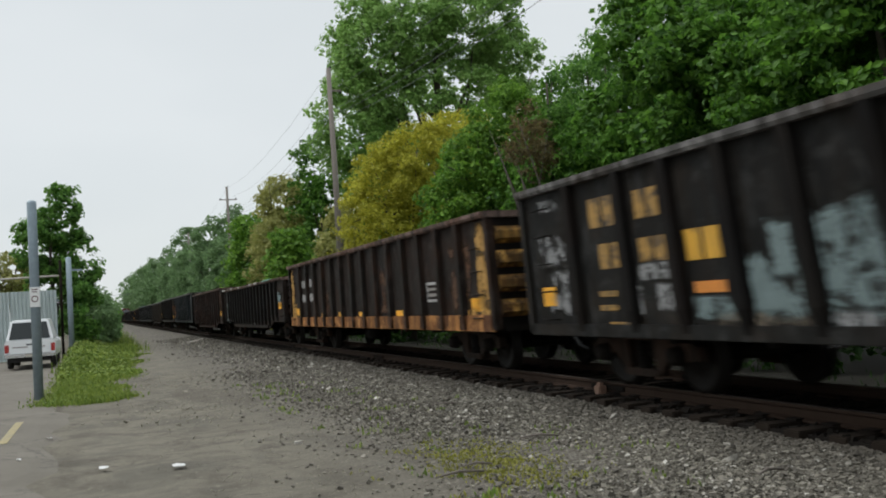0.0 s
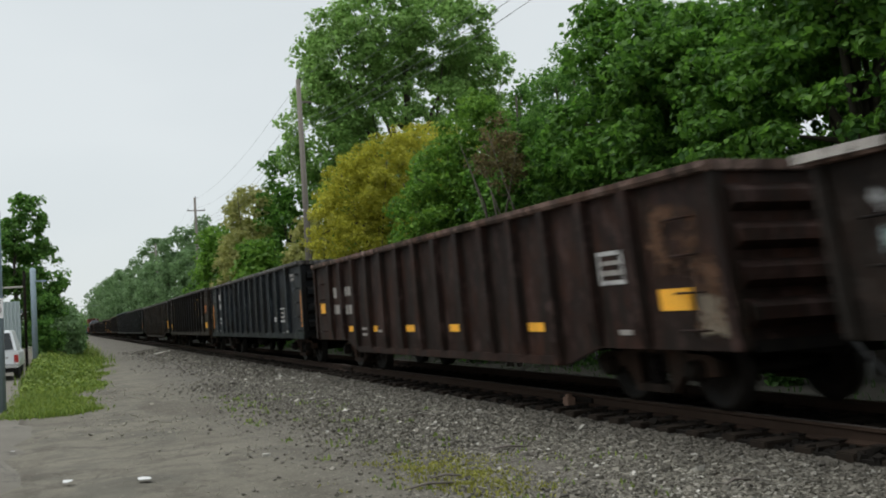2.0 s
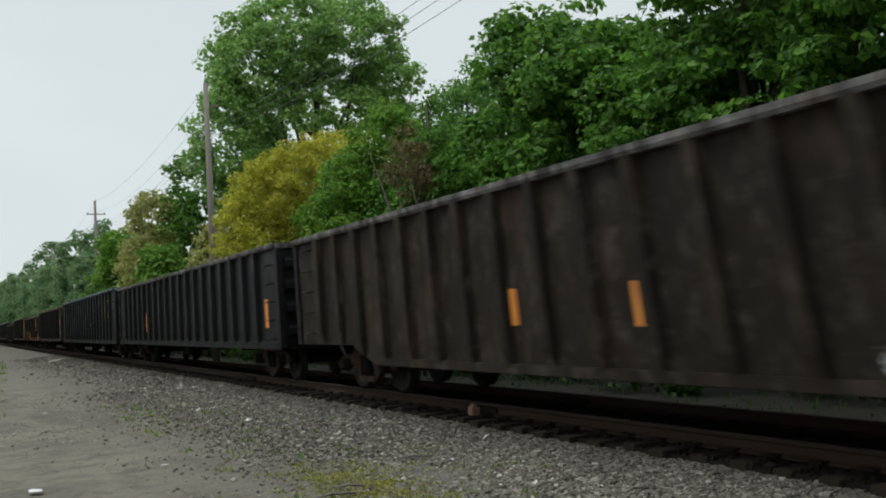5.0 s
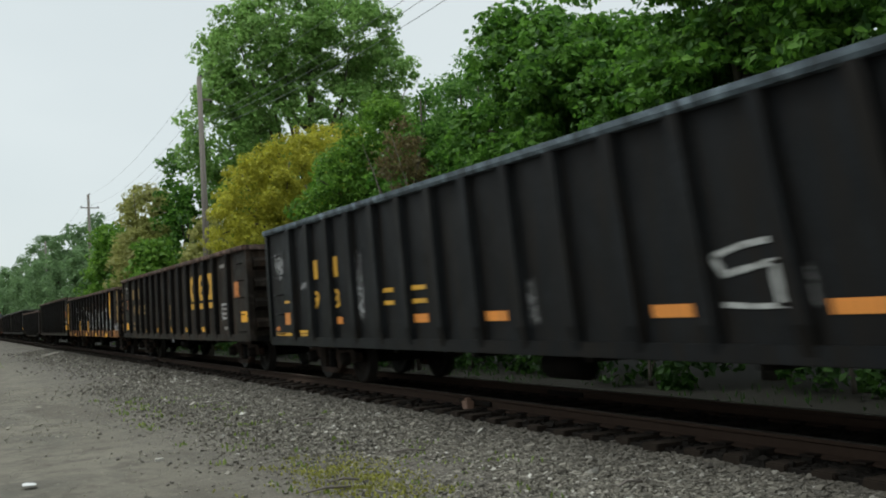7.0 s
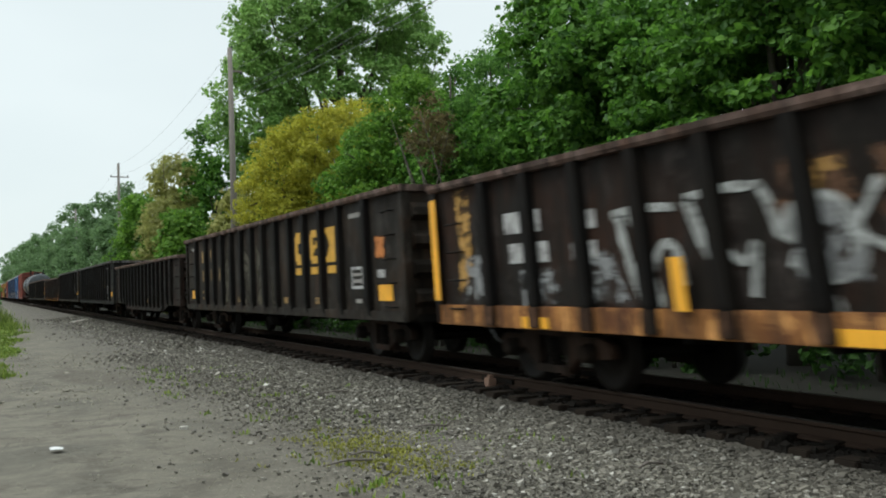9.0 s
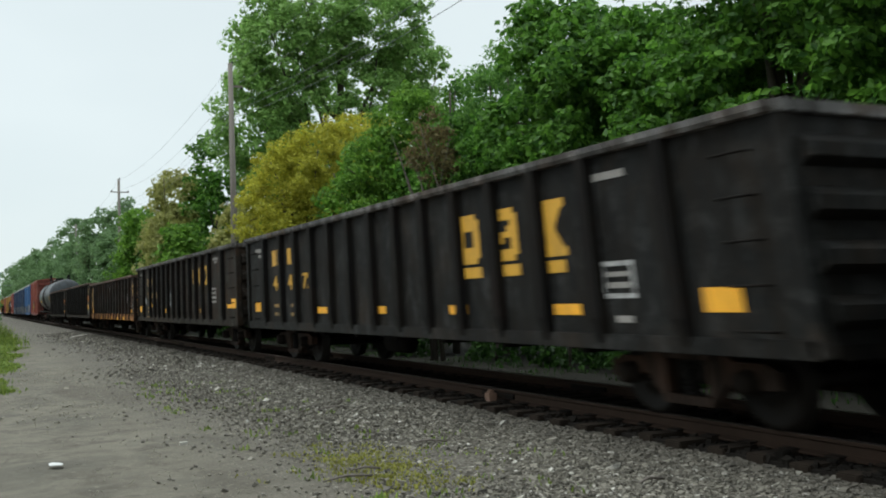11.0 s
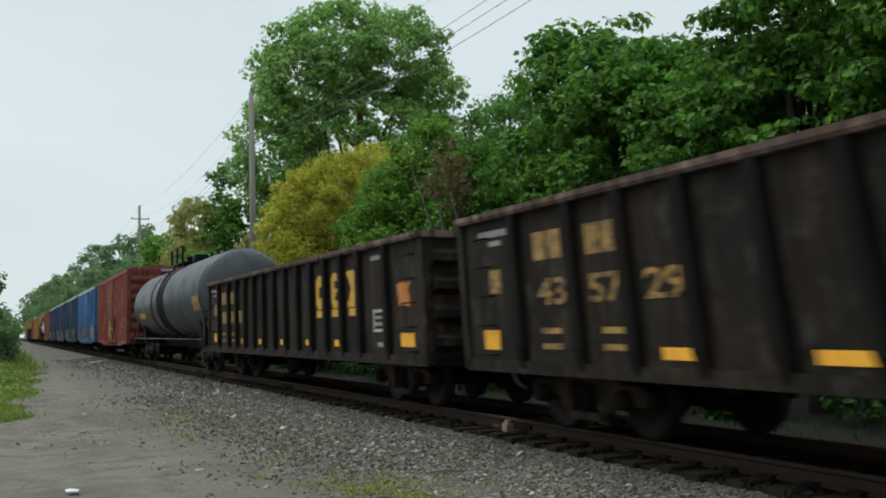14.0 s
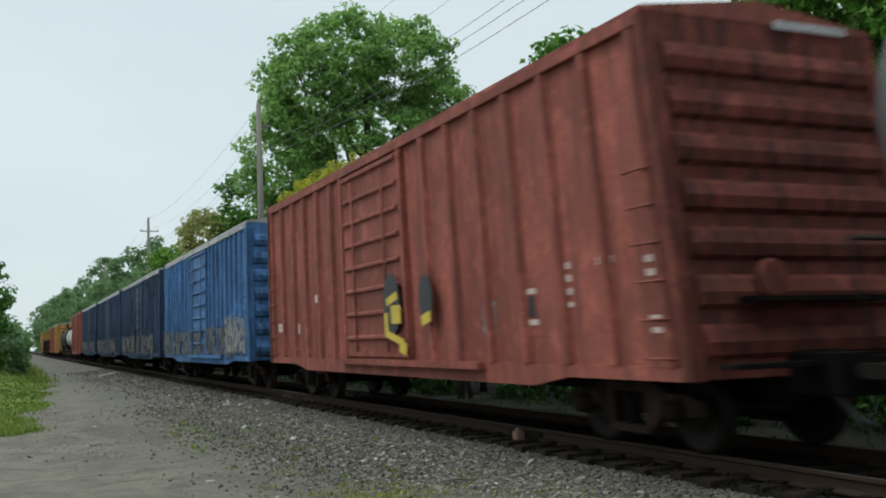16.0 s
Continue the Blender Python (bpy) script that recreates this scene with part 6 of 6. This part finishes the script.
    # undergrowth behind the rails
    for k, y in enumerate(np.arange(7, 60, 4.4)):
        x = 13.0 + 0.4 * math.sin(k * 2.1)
        add_tree("undergrowth", "low green undergrowth beyond the track", "bush", (x, y), [(x, y, 0.7, 1.1, 2.5, 1.1), (x + 1.2, y + 1, 1.2, 1.0, 2.2, 1.6)], LEAF_SHADE, 90, 30, 0.17, 0.36, 120 + k, 0.04, 4, group="undergrowth beyond the track")
    # left of the lane
    add_tree("young_tree", "dark green young tree behind the sheet fence", "tree", (-2.4, 55),
             [(-1.9, 55, 7.0, 1.2, 1.3, 2.2), (-2.9, 55, 5.6, 1.6, 1.4, 2.0), (-1.3, 55, 4.4, 1.3, 1.6, 2.4), (-1.0, 54, 2.2, 1.0, 1.8, 2.0), (-2.4, 55.5, 3.0, 1.8, 1.4, 2.6)],
             LEAF_YOUNG, 330, 46, 0.22, 0.42, 131, 0.12, 10)
    add_tree("young_tree", "pale green young tree beyond the fence", "tree", (-5.2, 58), [(-5.2, 58, 4.0, 1.8, 1.5, 1.9), (-6.6, 59, 3.4, 1.5, 1.5, 1.6)], LEAF_OLIVE, 130, 34, 0.26, 0.5, 133, 0.1, 5)
    for k, (x, y, h) in enumerate(((0.2, 62, 3.6), (0.3, 72, 3.4), (0.0, 84, 4.0), (0.0, 100, 4.2), (-0.4, 122, 4.5), (-0.6, 150, 5.0), (-1.5, 190, 5.5), (-2.5, 250, 6.5), (-5.0, 340, 8.0), (-9.0, 470, 10))):
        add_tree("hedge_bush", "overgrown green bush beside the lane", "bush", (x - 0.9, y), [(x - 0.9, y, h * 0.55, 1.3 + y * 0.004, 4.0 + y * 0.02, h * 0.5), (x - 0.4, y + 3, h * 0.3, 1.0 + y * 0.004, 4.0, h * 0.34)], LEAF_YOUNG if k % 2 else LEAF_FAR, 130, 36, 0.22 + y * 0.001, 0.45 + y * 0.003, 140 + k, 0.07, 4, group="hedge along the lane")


build_trees()


def blades(name, spots, per_spot, height, spread, material, seed):
    """Grass: upright curved blades gathered at the spots (x, y)."""
    rng = np.random.RandomState(seed)
    s = np.repeat(np.asarray(spots, float), per_spot, 0)
    n = len(s)
    p = s + rng.normal(size=(n, 2)) * spread
    z = np.array([ground_height(a, 0) - 0.02 for a in p[:, 0]])
    h = height * rng.uniform(0.4, 1.2, n)
    ang = rng.uniform(0, 2 * np.pi, n)
    w = 0.012 + 0.02 * height
    dx, dy = np.cos(ang), np.sin(ang)
    bend = rng.uniform(0.1, 0.6, n) * h
    a = np.column_stack([p[:, 0] - dy * w, p[:, 1] + dx * w, z])
    b = np.column_stack([p[:, 0] + dy * w, p[:, 1] - dx * w, z])
    c = np.column_stack([p[:, 0] + dx * bend * 0.4 + dy * w * 0.7, p[:, 1] + dy * bend * 0.4 - dx * w * 0.7, z + h * 0.65])
    d = np.column_stack([p[:, 0] + dx * bend * 0.4 - dy * w * 0.7, p[:, 1] + dy * bend * 0.4 + dx * w * 0.7, z + h * 0.65])
    e = np.column_stack([p[:, 0] + dx * bend, p[:, 1] + dy * bend, z + h])
    v = np.stack([a, b, c, d, e], 1).reshape(-1, 3)
    i = np.arange(n)[:, None] * 5
    f = np.concatenate([i + np.array([0, 1, 2]), i + np.array([0, 2, 3]), i + np.array([3, 2, 4])], 1).reshape(-1, 3)
    return from_arrays(name, v, f, material)


def build_grass():
    rng = np.random.RandomState(4)
    def strip(n, y0, y1, left, right):
        y = y0 + (y1 - y0) * rng.uniform(0, 1, n) ** 1.4
        t = (y - y0) / (y1 - y0)
        return np.column_stack([left(t) + (right(t) - left(t)) * rng.uniform(0, 1, n), y])
    near = strip(1900, 20.5, 48, lambda t: -1.25 + 0 * t, lambda t: 0.05 + 1.5 * t + 0.3 * np.sin(t * 23) + 0.2 * np.sin(t * 51))
    tagged(new("verge_grass", blades("verge_grass", near, 9, 0.11, 0.17, GRASS, 1)), "bright green grass verge beside the lot", "grass", kind="stuff")
    tall = strip(2600, 29, 62, lambda t: -1.2 + 0.2 * t, lambda t: 0.45 + 1.0 * t + 0.4 * np.sin(t * 31) + 0.25 * np.sin(t * 77))
    grow = np.clip((0.9 - tall[:, 0]) / 2.0, 0.04, 1) * np.clip((tall[:, 1] - 28) / 9, 0.1, 1) * rng.uniform(0.4, 1.25, len(tall))
    tagged(new("tall_weeds", leaf_mesh("tall_weeds", np.column_stack([tall, 0.02 + 0.5 * grow, 0.08 + 0.16 * grow]), 10, 0.10, GRASS, 2)), "leafy weeds under the trees", "weeds", kind="stuff")
    tagged(new("weed_stems", blades("weed_stems", tall[grow > 0.45], 4, 0.38, 0.2, GRASS, 9)), "long grass stalks among the weeds", "weeds", kind="stuff")
    far = strip(1200, 48, 200, lambda t: -0.8 - 2.0 * t, lambda t: 1.5 + 0.6 * t)
    tagged(new("far_grass", blades("far_grass", far, 8, 0.35, 0.4, GRASS, 3)), "grass along the far lane", "grass", kind="stuff")
    patch = np.column_stack([3.55 + rng.normal(size=320) * 0.30, 9.0 + rng.normal(size=320) * 0.75])
    tagged(new("grass_patch", blades("grass_patch", patch, 9, 0.05, 0.06, GRASS_DRY, 5)), "thin yellow-green grass patch in the gravel", "grass", kind="stuff")
    weeds = np.column_stack([rng.uniform(2.6, 5.2, 90), rng.uniform(6, 22, 90)])
    tagged(new("gravel_weeds", blades("gravel_weeds", weeds, 10, 0.07, 0.07, GRASS, 6)), "small weeds among the stones", "weeds", kind="stuff")
    beyond = np.column_stack([rng.uniform(11.4, 13.2, 160), rng.uniform(4, 60, 160)])
    tagged(new("trackside_grass", blades("trackside_grass", beyond, 8, 0.14, 0.2, LEAF_SHADE, 7)), "tall grass beyond the track", "grass", kind="stuff")


build_grass()


def scatter_stones(name, n, x_of, y_of, size, material, seed, lift=0.0, label="", category="gravel", flat=0.7):
    rng = np.random.RandomState(seed)
    cube = np.array([(x, y, z) for z in (-1, 1) for y in (-1, 1) for x in (-1, 1)], float)
    quads = np.array(((0, 2, 3, 1), (4, 5, 7, 6), (0, 1, 5, 4), (1, 3, 7, 5), (3, 2, 6, 7), (2, 0, 4, 6)))
    x, y = x_of(rng, n), y_of(rng, n)
    s = size * rng.lognormal(0, 0.38, n)
    v = cube[None] * rng.uniform(0.55, 1.0, (n, 8, 1)) * rng.uniform(0.6, 1.1, (n, 1, 3)) * np.array([1, 1, flat])
    a, b = rng.uniform(0, 2 * np.pi, n), rng.uniform(-0.7, 0.7, n)
    ca, sa, cb, sb = np.cos(a), np.sin(a), np.cos(b), np.sin(b)
    rot = np.stack([np.stack([ca, -sa * cb, sa * sb], 1), np.stack([sa, ca * cb, -ca * sb], 1), np.stack([0 * a, sb, cb], 1)], 1)
    v = np.einsum("nij,nkj->nki", rot, v) * (s / 2)[:, None, None]
    z = np.array([ground_height(q, 0) for q in x]) + s * 0.05 * flat / 0.7 + lift
    v += np.stack([x, y, z], 1)[:, None, :]
    f = (quads[None] + (np.arange(n) * 8)[:, None, None]).reshape(-1, 4)
    tagged(new(name, from_arrays(name, v.reshape(-1, 3), f, material)), label, category, kind="stuff")


def build_stones():
    scatter_stones("ballast_gravel", 68000, lambda r, n: 6.1 - np.abs(r.normal(size=n)) * 1.25, lambda r, n: 4.2 + 22 * r.uniform(0, 1, n) ** 1.5, 0.030, STONE, 1, label="loose grey ballast stones beside the track")
    scatter_stones("far_gravel", 9000, lambda r, n: 6.1 - np.abs(r.normal(size=n)) * 1.1, lambda r, n: 24 + 46 * r.uniform(0, 1, n) ** 1.3, 0.05, STONE, 2, label="grey ballast stones further along the track")
    scatter_stones("lot_pebbles", 6000, lambda r, n: 5.0 - np.abs(r.normal(size=n)) * 1.3, lambda r, n: 5.5 + 26 * r.uniform(0, 1, n) ** 1.4, 0.018, PEBBLE, 3, flat=0.35, label="scattered pebbles on the packed lot")
    scatter_stones("lot_grit", 14000, lambda r, n: 5.2 - np.abs(r.normal(size=n)) * 2.2, lambda r, n: 5 + 24 * r.uniform(0, 1, n) ** 1.5, 0.012, PEBBLE, 7, flat=0.35, label="fine grit strewn over the lot")
    scatter_stones("verge_rubble", 900, lambda r, n: r.normal(size=n) * 0.9 + 1.2, lambda r, n: 15 + 16 * r.uniform(0, 1, n), 0.032, PEBBLE, 4, flat=0.35, label="pale rubble by the grass verge")
    # both of these carry the train's shade as near-black stone colour
    scatter_stones("track_ballast", 12000, lambda r, n: TRACK_X + r.uniform(-1.2, 1.5, n), lambda r, n: 2 + 45 * r.uniform(0, 1, n) ** 1.3, 0.06, BALLAST_SHADED, 5, 0.05, "dark ballast between the ties, with train shade in its colour")
    scatter_stones("shoulder_ballast", 7000, lambda r, n: 8.85 + np.abs(r.normal(size=n)) * 0.8, lambda r, n: 3 + 40 * r.uniform(0, 1, n), 0.06, BALLAST_SHADED, 6, label="dark ballast beyond the track, with train shade in its colour")


build_stones()


# ---- things along the lot ----
def build_lot_things():
    post = thing("steel_post", "tall grey steel pipe post with a small sign", "post", (-1.34, 22.4, 0))
    part("pipe", lathe([(-0.1, 0.098), (4.2, 0.098), (4.24, 0.085), (4.26, 0.04)], "z", 20), GALV, post, "galvanised pipe")
    sign = part("sign_plate", boxes((-0.10, 0.10, -0.012, 0.0, 0, 0.42), bevel=0.004), SIGN_WHITE, post, "small white notice", at=(0, -0.10, 1.98))
    for z, w in ((0.36, 0.13), (0.31, 0.11)):
        part("sign_text", boxes((-w / 2, w / 2, -0.016, -0.0125, z, z + 0.02)), SIGN_INK, sign)
    part("sign_symbol", lathe([(-0.016, 0.07), (-0.0125, 0.07)], "y", 20), SIGN_INK, sign, at=(0, 0, 0.17))
    part("sign_symbol", lathe([(-0.019, 0.05), (-0.0165, 0.05)], "y", 20), SIGN_WHITE, sign, at=(0, 0, 0.17))
    gate = thing("fence_gate_post", "grey steel gate post at the end of the fence", "post", (-1.36, 46.8, 0))
    part("pipe", lathe([(-0.1, 0.12), (4.5, 0.12), (4.54, 0.06)], "z", 16), GALV, gate)
    part("hinge_arm", boxes((0.1, 0.55, -0.04, 0.04, 3.9, 3.98), bevel=0.01), GALV, gate)
    inner = thing("gate_frame_post", "thin brown steel post beside the gate post", "post", (-1.72, 46.9, 0))
    part("pipe", lathe([(-0.1, 0.06), (4.4, 0.06), (4.42, 0.03)], "z", 12), TRUCK_RUST, inner)
    part("top_pipe", tube([(0, 0, 3.72), (-7, 0.2, 3.6)], 0.045, 8), PLANK, inner, "pale horizontal pipe")
    fence = thing("sheet_fence", "corrugated pale metal sheet fence behind the lot", "fence", (-1.95, 47.4, 0))
    for k in range(9):
        bm = bmesh.new()
        prev = None
        for i in range(25):
            x = -k * 0.98 - i * 0.04
            row = [bm.verts.new((x, 0.045 * (1 if (i // 2) % 2 else -1), z)) for z in (0.02, 3.1)]
            if prev:
                bm.faces.new((prev[0], row[0], row[1], prev[1]))
            prev = row
        ext = bmesh.ops.extrude_face_region(bm, geom=bm.faces[:])
        bmesh.ops.translate(bm, verts=[g for g in ext["geom"] if isinstance(g, bmesh.types.BMVert)], vec=(0, 0.012, 0))
        bmesh.ops.recalc_face_normals(bm, faces=bm.faces[:])
        part("sheet", bm, SHEET, fence)
    for z in (0.5, 2.6):
        part("fence_rail", boxes((-9, 0.1, 0.06, 0.12, z, z + 0.08)), GALV, fence)
    for x in (-0.05, -3, -6, -8.9):
        part("fence_post", boxes((x - 0.05, x + 0.05, 0.06, 0.16, 0, 3.0)), GALV, fence)


build_lot_things()


def build_pickup():
    car = thing("pickup_truck", "white pickup with a cap, parked tail towards the lane", "pickup truck", (-2.48, 37.6, 0.045))
    w = 0.82
    # body with rounded shoulders, tail at y = 0
    body = bmesh.new()
    prism([(-w, 0.42), (w, 0.42), (w + 0.03, 0.62), (w + 0.02, 0.92), (w - 0.03, 1.0), (-w + 0.03, 1.0), (-w - 0.02, 0.92), (-w - 0.03, 0.62)], "y", 0.0, 4.6, body)
    part("body", body, TRUCK_WHITE, car, "white painted body")
    cap = bmesh.new()
    v0 = [cap.verts.new(p) for p in ((-w + 0.03, 0.02, 1.0), (w - 0.03, 0.02, 1.0), (w - 0.2, 0.28, 1.74), (-w + 0.2, 0.28, 1.74))]
    v1 = [cap.verts.new(p) for p in ((-w + 0.03, 3.3, 1.0), (w - 0.03, 3.3, 1.0), (w - 0.2, 2.6, 1.76), (-w + 0.2, 2.6, 1.76))]
    for i in range(4):
        cap.faces.new((v0[i], v0[(i + 1) % 4], v1[(i + 1) % 4], v1[i]))
    cap.faces.new(v0[::-1])
    cap.faces.new(v1)
    bmesh.ops.bevel(cap, geom=cap.edges[:], offset=0.04, segments=2, affect="EDGES")
    bmesh.ops.recalc_face_normals(cap, faces=cap.faces[:])
    part("cap", cap, TRUCK_WHITE, car, "white cap with a raked rear window")
    win = bmesh.new()
    q = [(-w + 0.14, 0.058, 1.06), (w - 0.14, 0.058, 1.06), (w - 0.26, 0.262, 1.65), (-w + 0.26, 0.262, 1.65)]
    a = [win.verts.new((x, y - 0.03, z)) for x, y, z in q]
    b = [win.verts.new((x, y + 0.02, z)) for x, y, z in q]
    win.faces.new(a), win.faces.new(b[::-1])
    for i in range(4):
        win.faces.new((a[i], b[i], b[(i + 1) % 4], a[(i + 1) % 4]))
    bmesh.ops.recalc_face_normals(win, faces=win.faces[:])
    part("rear_window", win, CAR_GLASS, car, "dark tinted rear glass")
    gate = part("tailgate", boxes((-w + 0.14, w - 0.14, -0.025, 0.0, 0.56, 0.97), bevel=0.01), TRUCK_WHITE, car)
    part("handle", boxes((-0.12, 0.12, -0.04, -0.026, 0.84, 0.89), bevel=0.005), CAR_GLASS, gate)
    for x, ww in ((-0.32, 0.5), (0.38, 0.24)):
        part("lettering", boxes((x - ww / 2, x + ww / 2, -0.03, -0.026, 0.76, 0.80)), GREY_MARK, gate)
    part("bumper", boxes((-w - 0.02, w + 0.02, -0.14, 0.02, 0.42, 0.55), bevel=0.025), CHROME, car, "pale step bumper")
    part("plate", boxes((-0.16, 0.16, -0.152, -0.14, 0.43, 0.53)), PLANK, car)
    for sx in (-1, 1):
        part("tail_light", boxes((sx * (w - 0.06) - 0.07, sx * (w - 0.06) + 0.07, -0.03, 0.03, 0.6, 0.88), bevel=0.012), TAIL_RED, car, "red tail lamp")
        for y in (1.0, 3.8):
            wh = part("wheel", shared_for(("car_wheel",), lambda: lathe([(-0.1, 0.2), (-0.1, 0.32), (-0.07, 0.345), (0.07, 0.345), (0.1, 0.32), (0.1, 0.2)], "x", 24), BLACK_RUBBER), BLACK_RUBBER, car, "black tyre", at=(sx * (w - 0.1), y, 0.345))
            part("rim", shared_for(("car_rim",), lambda: lathe([(-0.105, 0.05), (-0.09, 0.19), (0.09, 0.19), (0.105, 0.05)], "x", 16), CHROME), CHROME, wh)
    part("underbody", boxes((-w + 0.1, w - 0.1, 0.1, 4.4, 0.26, 0.44)), BLACK_RUBBER, car)


build_pickup()


# ---- poles and wires ----
def build_poles():
    places = [(11.45, 48.0, 13.7), (12.75, 102.0, 14.6), (11.4, -8.0, 13.4), (13.2, 156.0, 14.4), (13.4, 212.0, 14.4)]
    for x, y, h in places:
        pole = thing("utility_pole", "weathered wooden utility pole with a crossarm", "utility pole", (x, y, -0.2), "utility poles along the track")
        part("shaft", tube([(0, 0, 0), (-0.03, 0, h * 0.5), (-0.1, 0, h + 0.2)], [0.19, 0.16, 0.12], 12), POLE_WOOD, pole)
        part("crossarm", boxes((-0.9, 0.9, -0.05, 0.05, h - 1.2, h - 1.1), bevel=0.01) if y > 60 else boxes((-0.12, 0.5, -0.05, 0.05, h - 1.0, h - 0.9)), POLE_WOOD, pole)
        for dx in (-0.8, 0.0, 0.8) if y > 60 else (0.0, 0.45):
            part("insulator", lathe([(0, 0.03), (0.02, 0.055), (0.1, 0.055), (0.14, 0.02)], "z", 10), CAR_GLASS, pole, at=(dx, 0, h - (1.1 if dx else -0.18)))
    def cable(p, q, sag, r):
        pts = []
        for k in range(25):
            t = k / 24
            pts.append((p[0] + (q[0] - p[0]) * t, p[1] + (q[1] - p[1]) * t, p[2] + (q[2] - p[2]) * t - 4 * sag * t * (1 - t)))
        w = thing("overhead_wire", "thin dark overhead wire between the poles", "overhead wire", (0, 0, 0), "overhead wires")
        part("strand", tube(pts, r, 6), WIRE, w)
    for (xa, ya, ha), (xb, yb, hb) in ((places[2], places[0]), (places[0], places[1]), (places[1], places[3]), (places[3], places[4])):
        for dx, dz, sag, r in ((0.0, -0.1, 0.9, 0.0065), (0.35, -1.0, 1.1, 0.0065), (-0.05, -2.2, 1.3, 0.008), (0.0, -2.45, 1.35, 0.008), (0.05, -2.75, 1.4, 0.009)):
            cable((xa + dx - 0.08, ya, ha + dz), (xb + dx - 0.08, yb, hb + dz), sag, r)
    # a cable slung across the tracks far off
    for x, h in ((-11.0, 9.0), (20.0, 10.0)):
        p = thing("utility_pole", "distant wooden pole carrying a cable over the track", "utility pole", (x, 300, -0.2), "utility poles along the track")
        part("shaft", tube([(0, 0, 0), (0, 0, h)], [0.18, 0.13], 8), POLE_WOOD, p)
    cable((-11.0, 300, 8.6), (20.0, 300, 9.6), 0.5, 0.05)


build_poles()


# ---- litter ----
def build_litter():
    rng = random.Random(8)
    for k, (x, y, s) in enumerate(((0.70, 10.8, 0.15), (-0.05, 11.2, 0.11), (-1.0, 12.6, 0.05), (-0.75, 14.6, 0.06))):
        p = thing("paper_scrap", "crumpled white scrap of litter on the lot", "litter", (x, y, 0.03), "litter on the lot")
        bm = bmesh.new()
        vs = [bm.verts.new((rng.uniform(0.7, 1) * s * 0.6 * math.cos(a), rng.uniform(0.5, 1) * s * math.sin(a), rng.uniform(0, 0.02))) for a in np.linspace(0, 2 * math.pi, 8)[:-1]]
        bm.faces.new(vs)
        ext = bmesh.ops.extrude_face_region(bm, geom=bm.faces[:])
        bmesh.ops.translate(bm, verts=[g for g in ext["geom"] if isinstance(g, bmesh.types.BMVert)], vec=(0, 0, 0.004))
        part("sheet", bm, PAPER, p)
    for x, y, ln, a in ((4.72, 13.75, 0.55, 88), (4.5, 9.9, 0.45, 70), (3.0, 8.4, 0.5, 95), (3.3, 8.75, 0.3, 80), (5.0, 6.6, 0.3, 100)):
        st = thing("dead_stick", "grey dead stick lying on the stones", "stick", (x, y, ground_height(x, y) + 0.03), "sticks on the gravel")
        part("wood", tube([(0, -ln / 2, 0), (0.03, 0, 0.02), (-0.01, ln / 2, 0)], [0.011, 0.014, 0.007], 6), STICK, st, at=pose(0, 0, 0, 0, 0, a))
    pl = thing("plank", "bleached wooden plank lying by the track", "plank", (5.45, 60.0, 0.07))
    part("board", boxes((-0.09, 0.09, -4.2, 4.2, -0.03, 0.05), bevel=0.01), PLANK, pl, at=pose(0, 0, 0, 0, 0, -14))


build_litter()


# ---- what moves: the train rolls towards the camera at 21.8 m/s ----
SPEED = 21.8


def motions():
    for car, start in CARS:
        walk(car, [(t, pose(TRACK_X, start - SPEED * t, RAIL_TOP + 0.003)) for t in (0.0, 4.0, 8.0, 12.0, 16.0)])


motions()
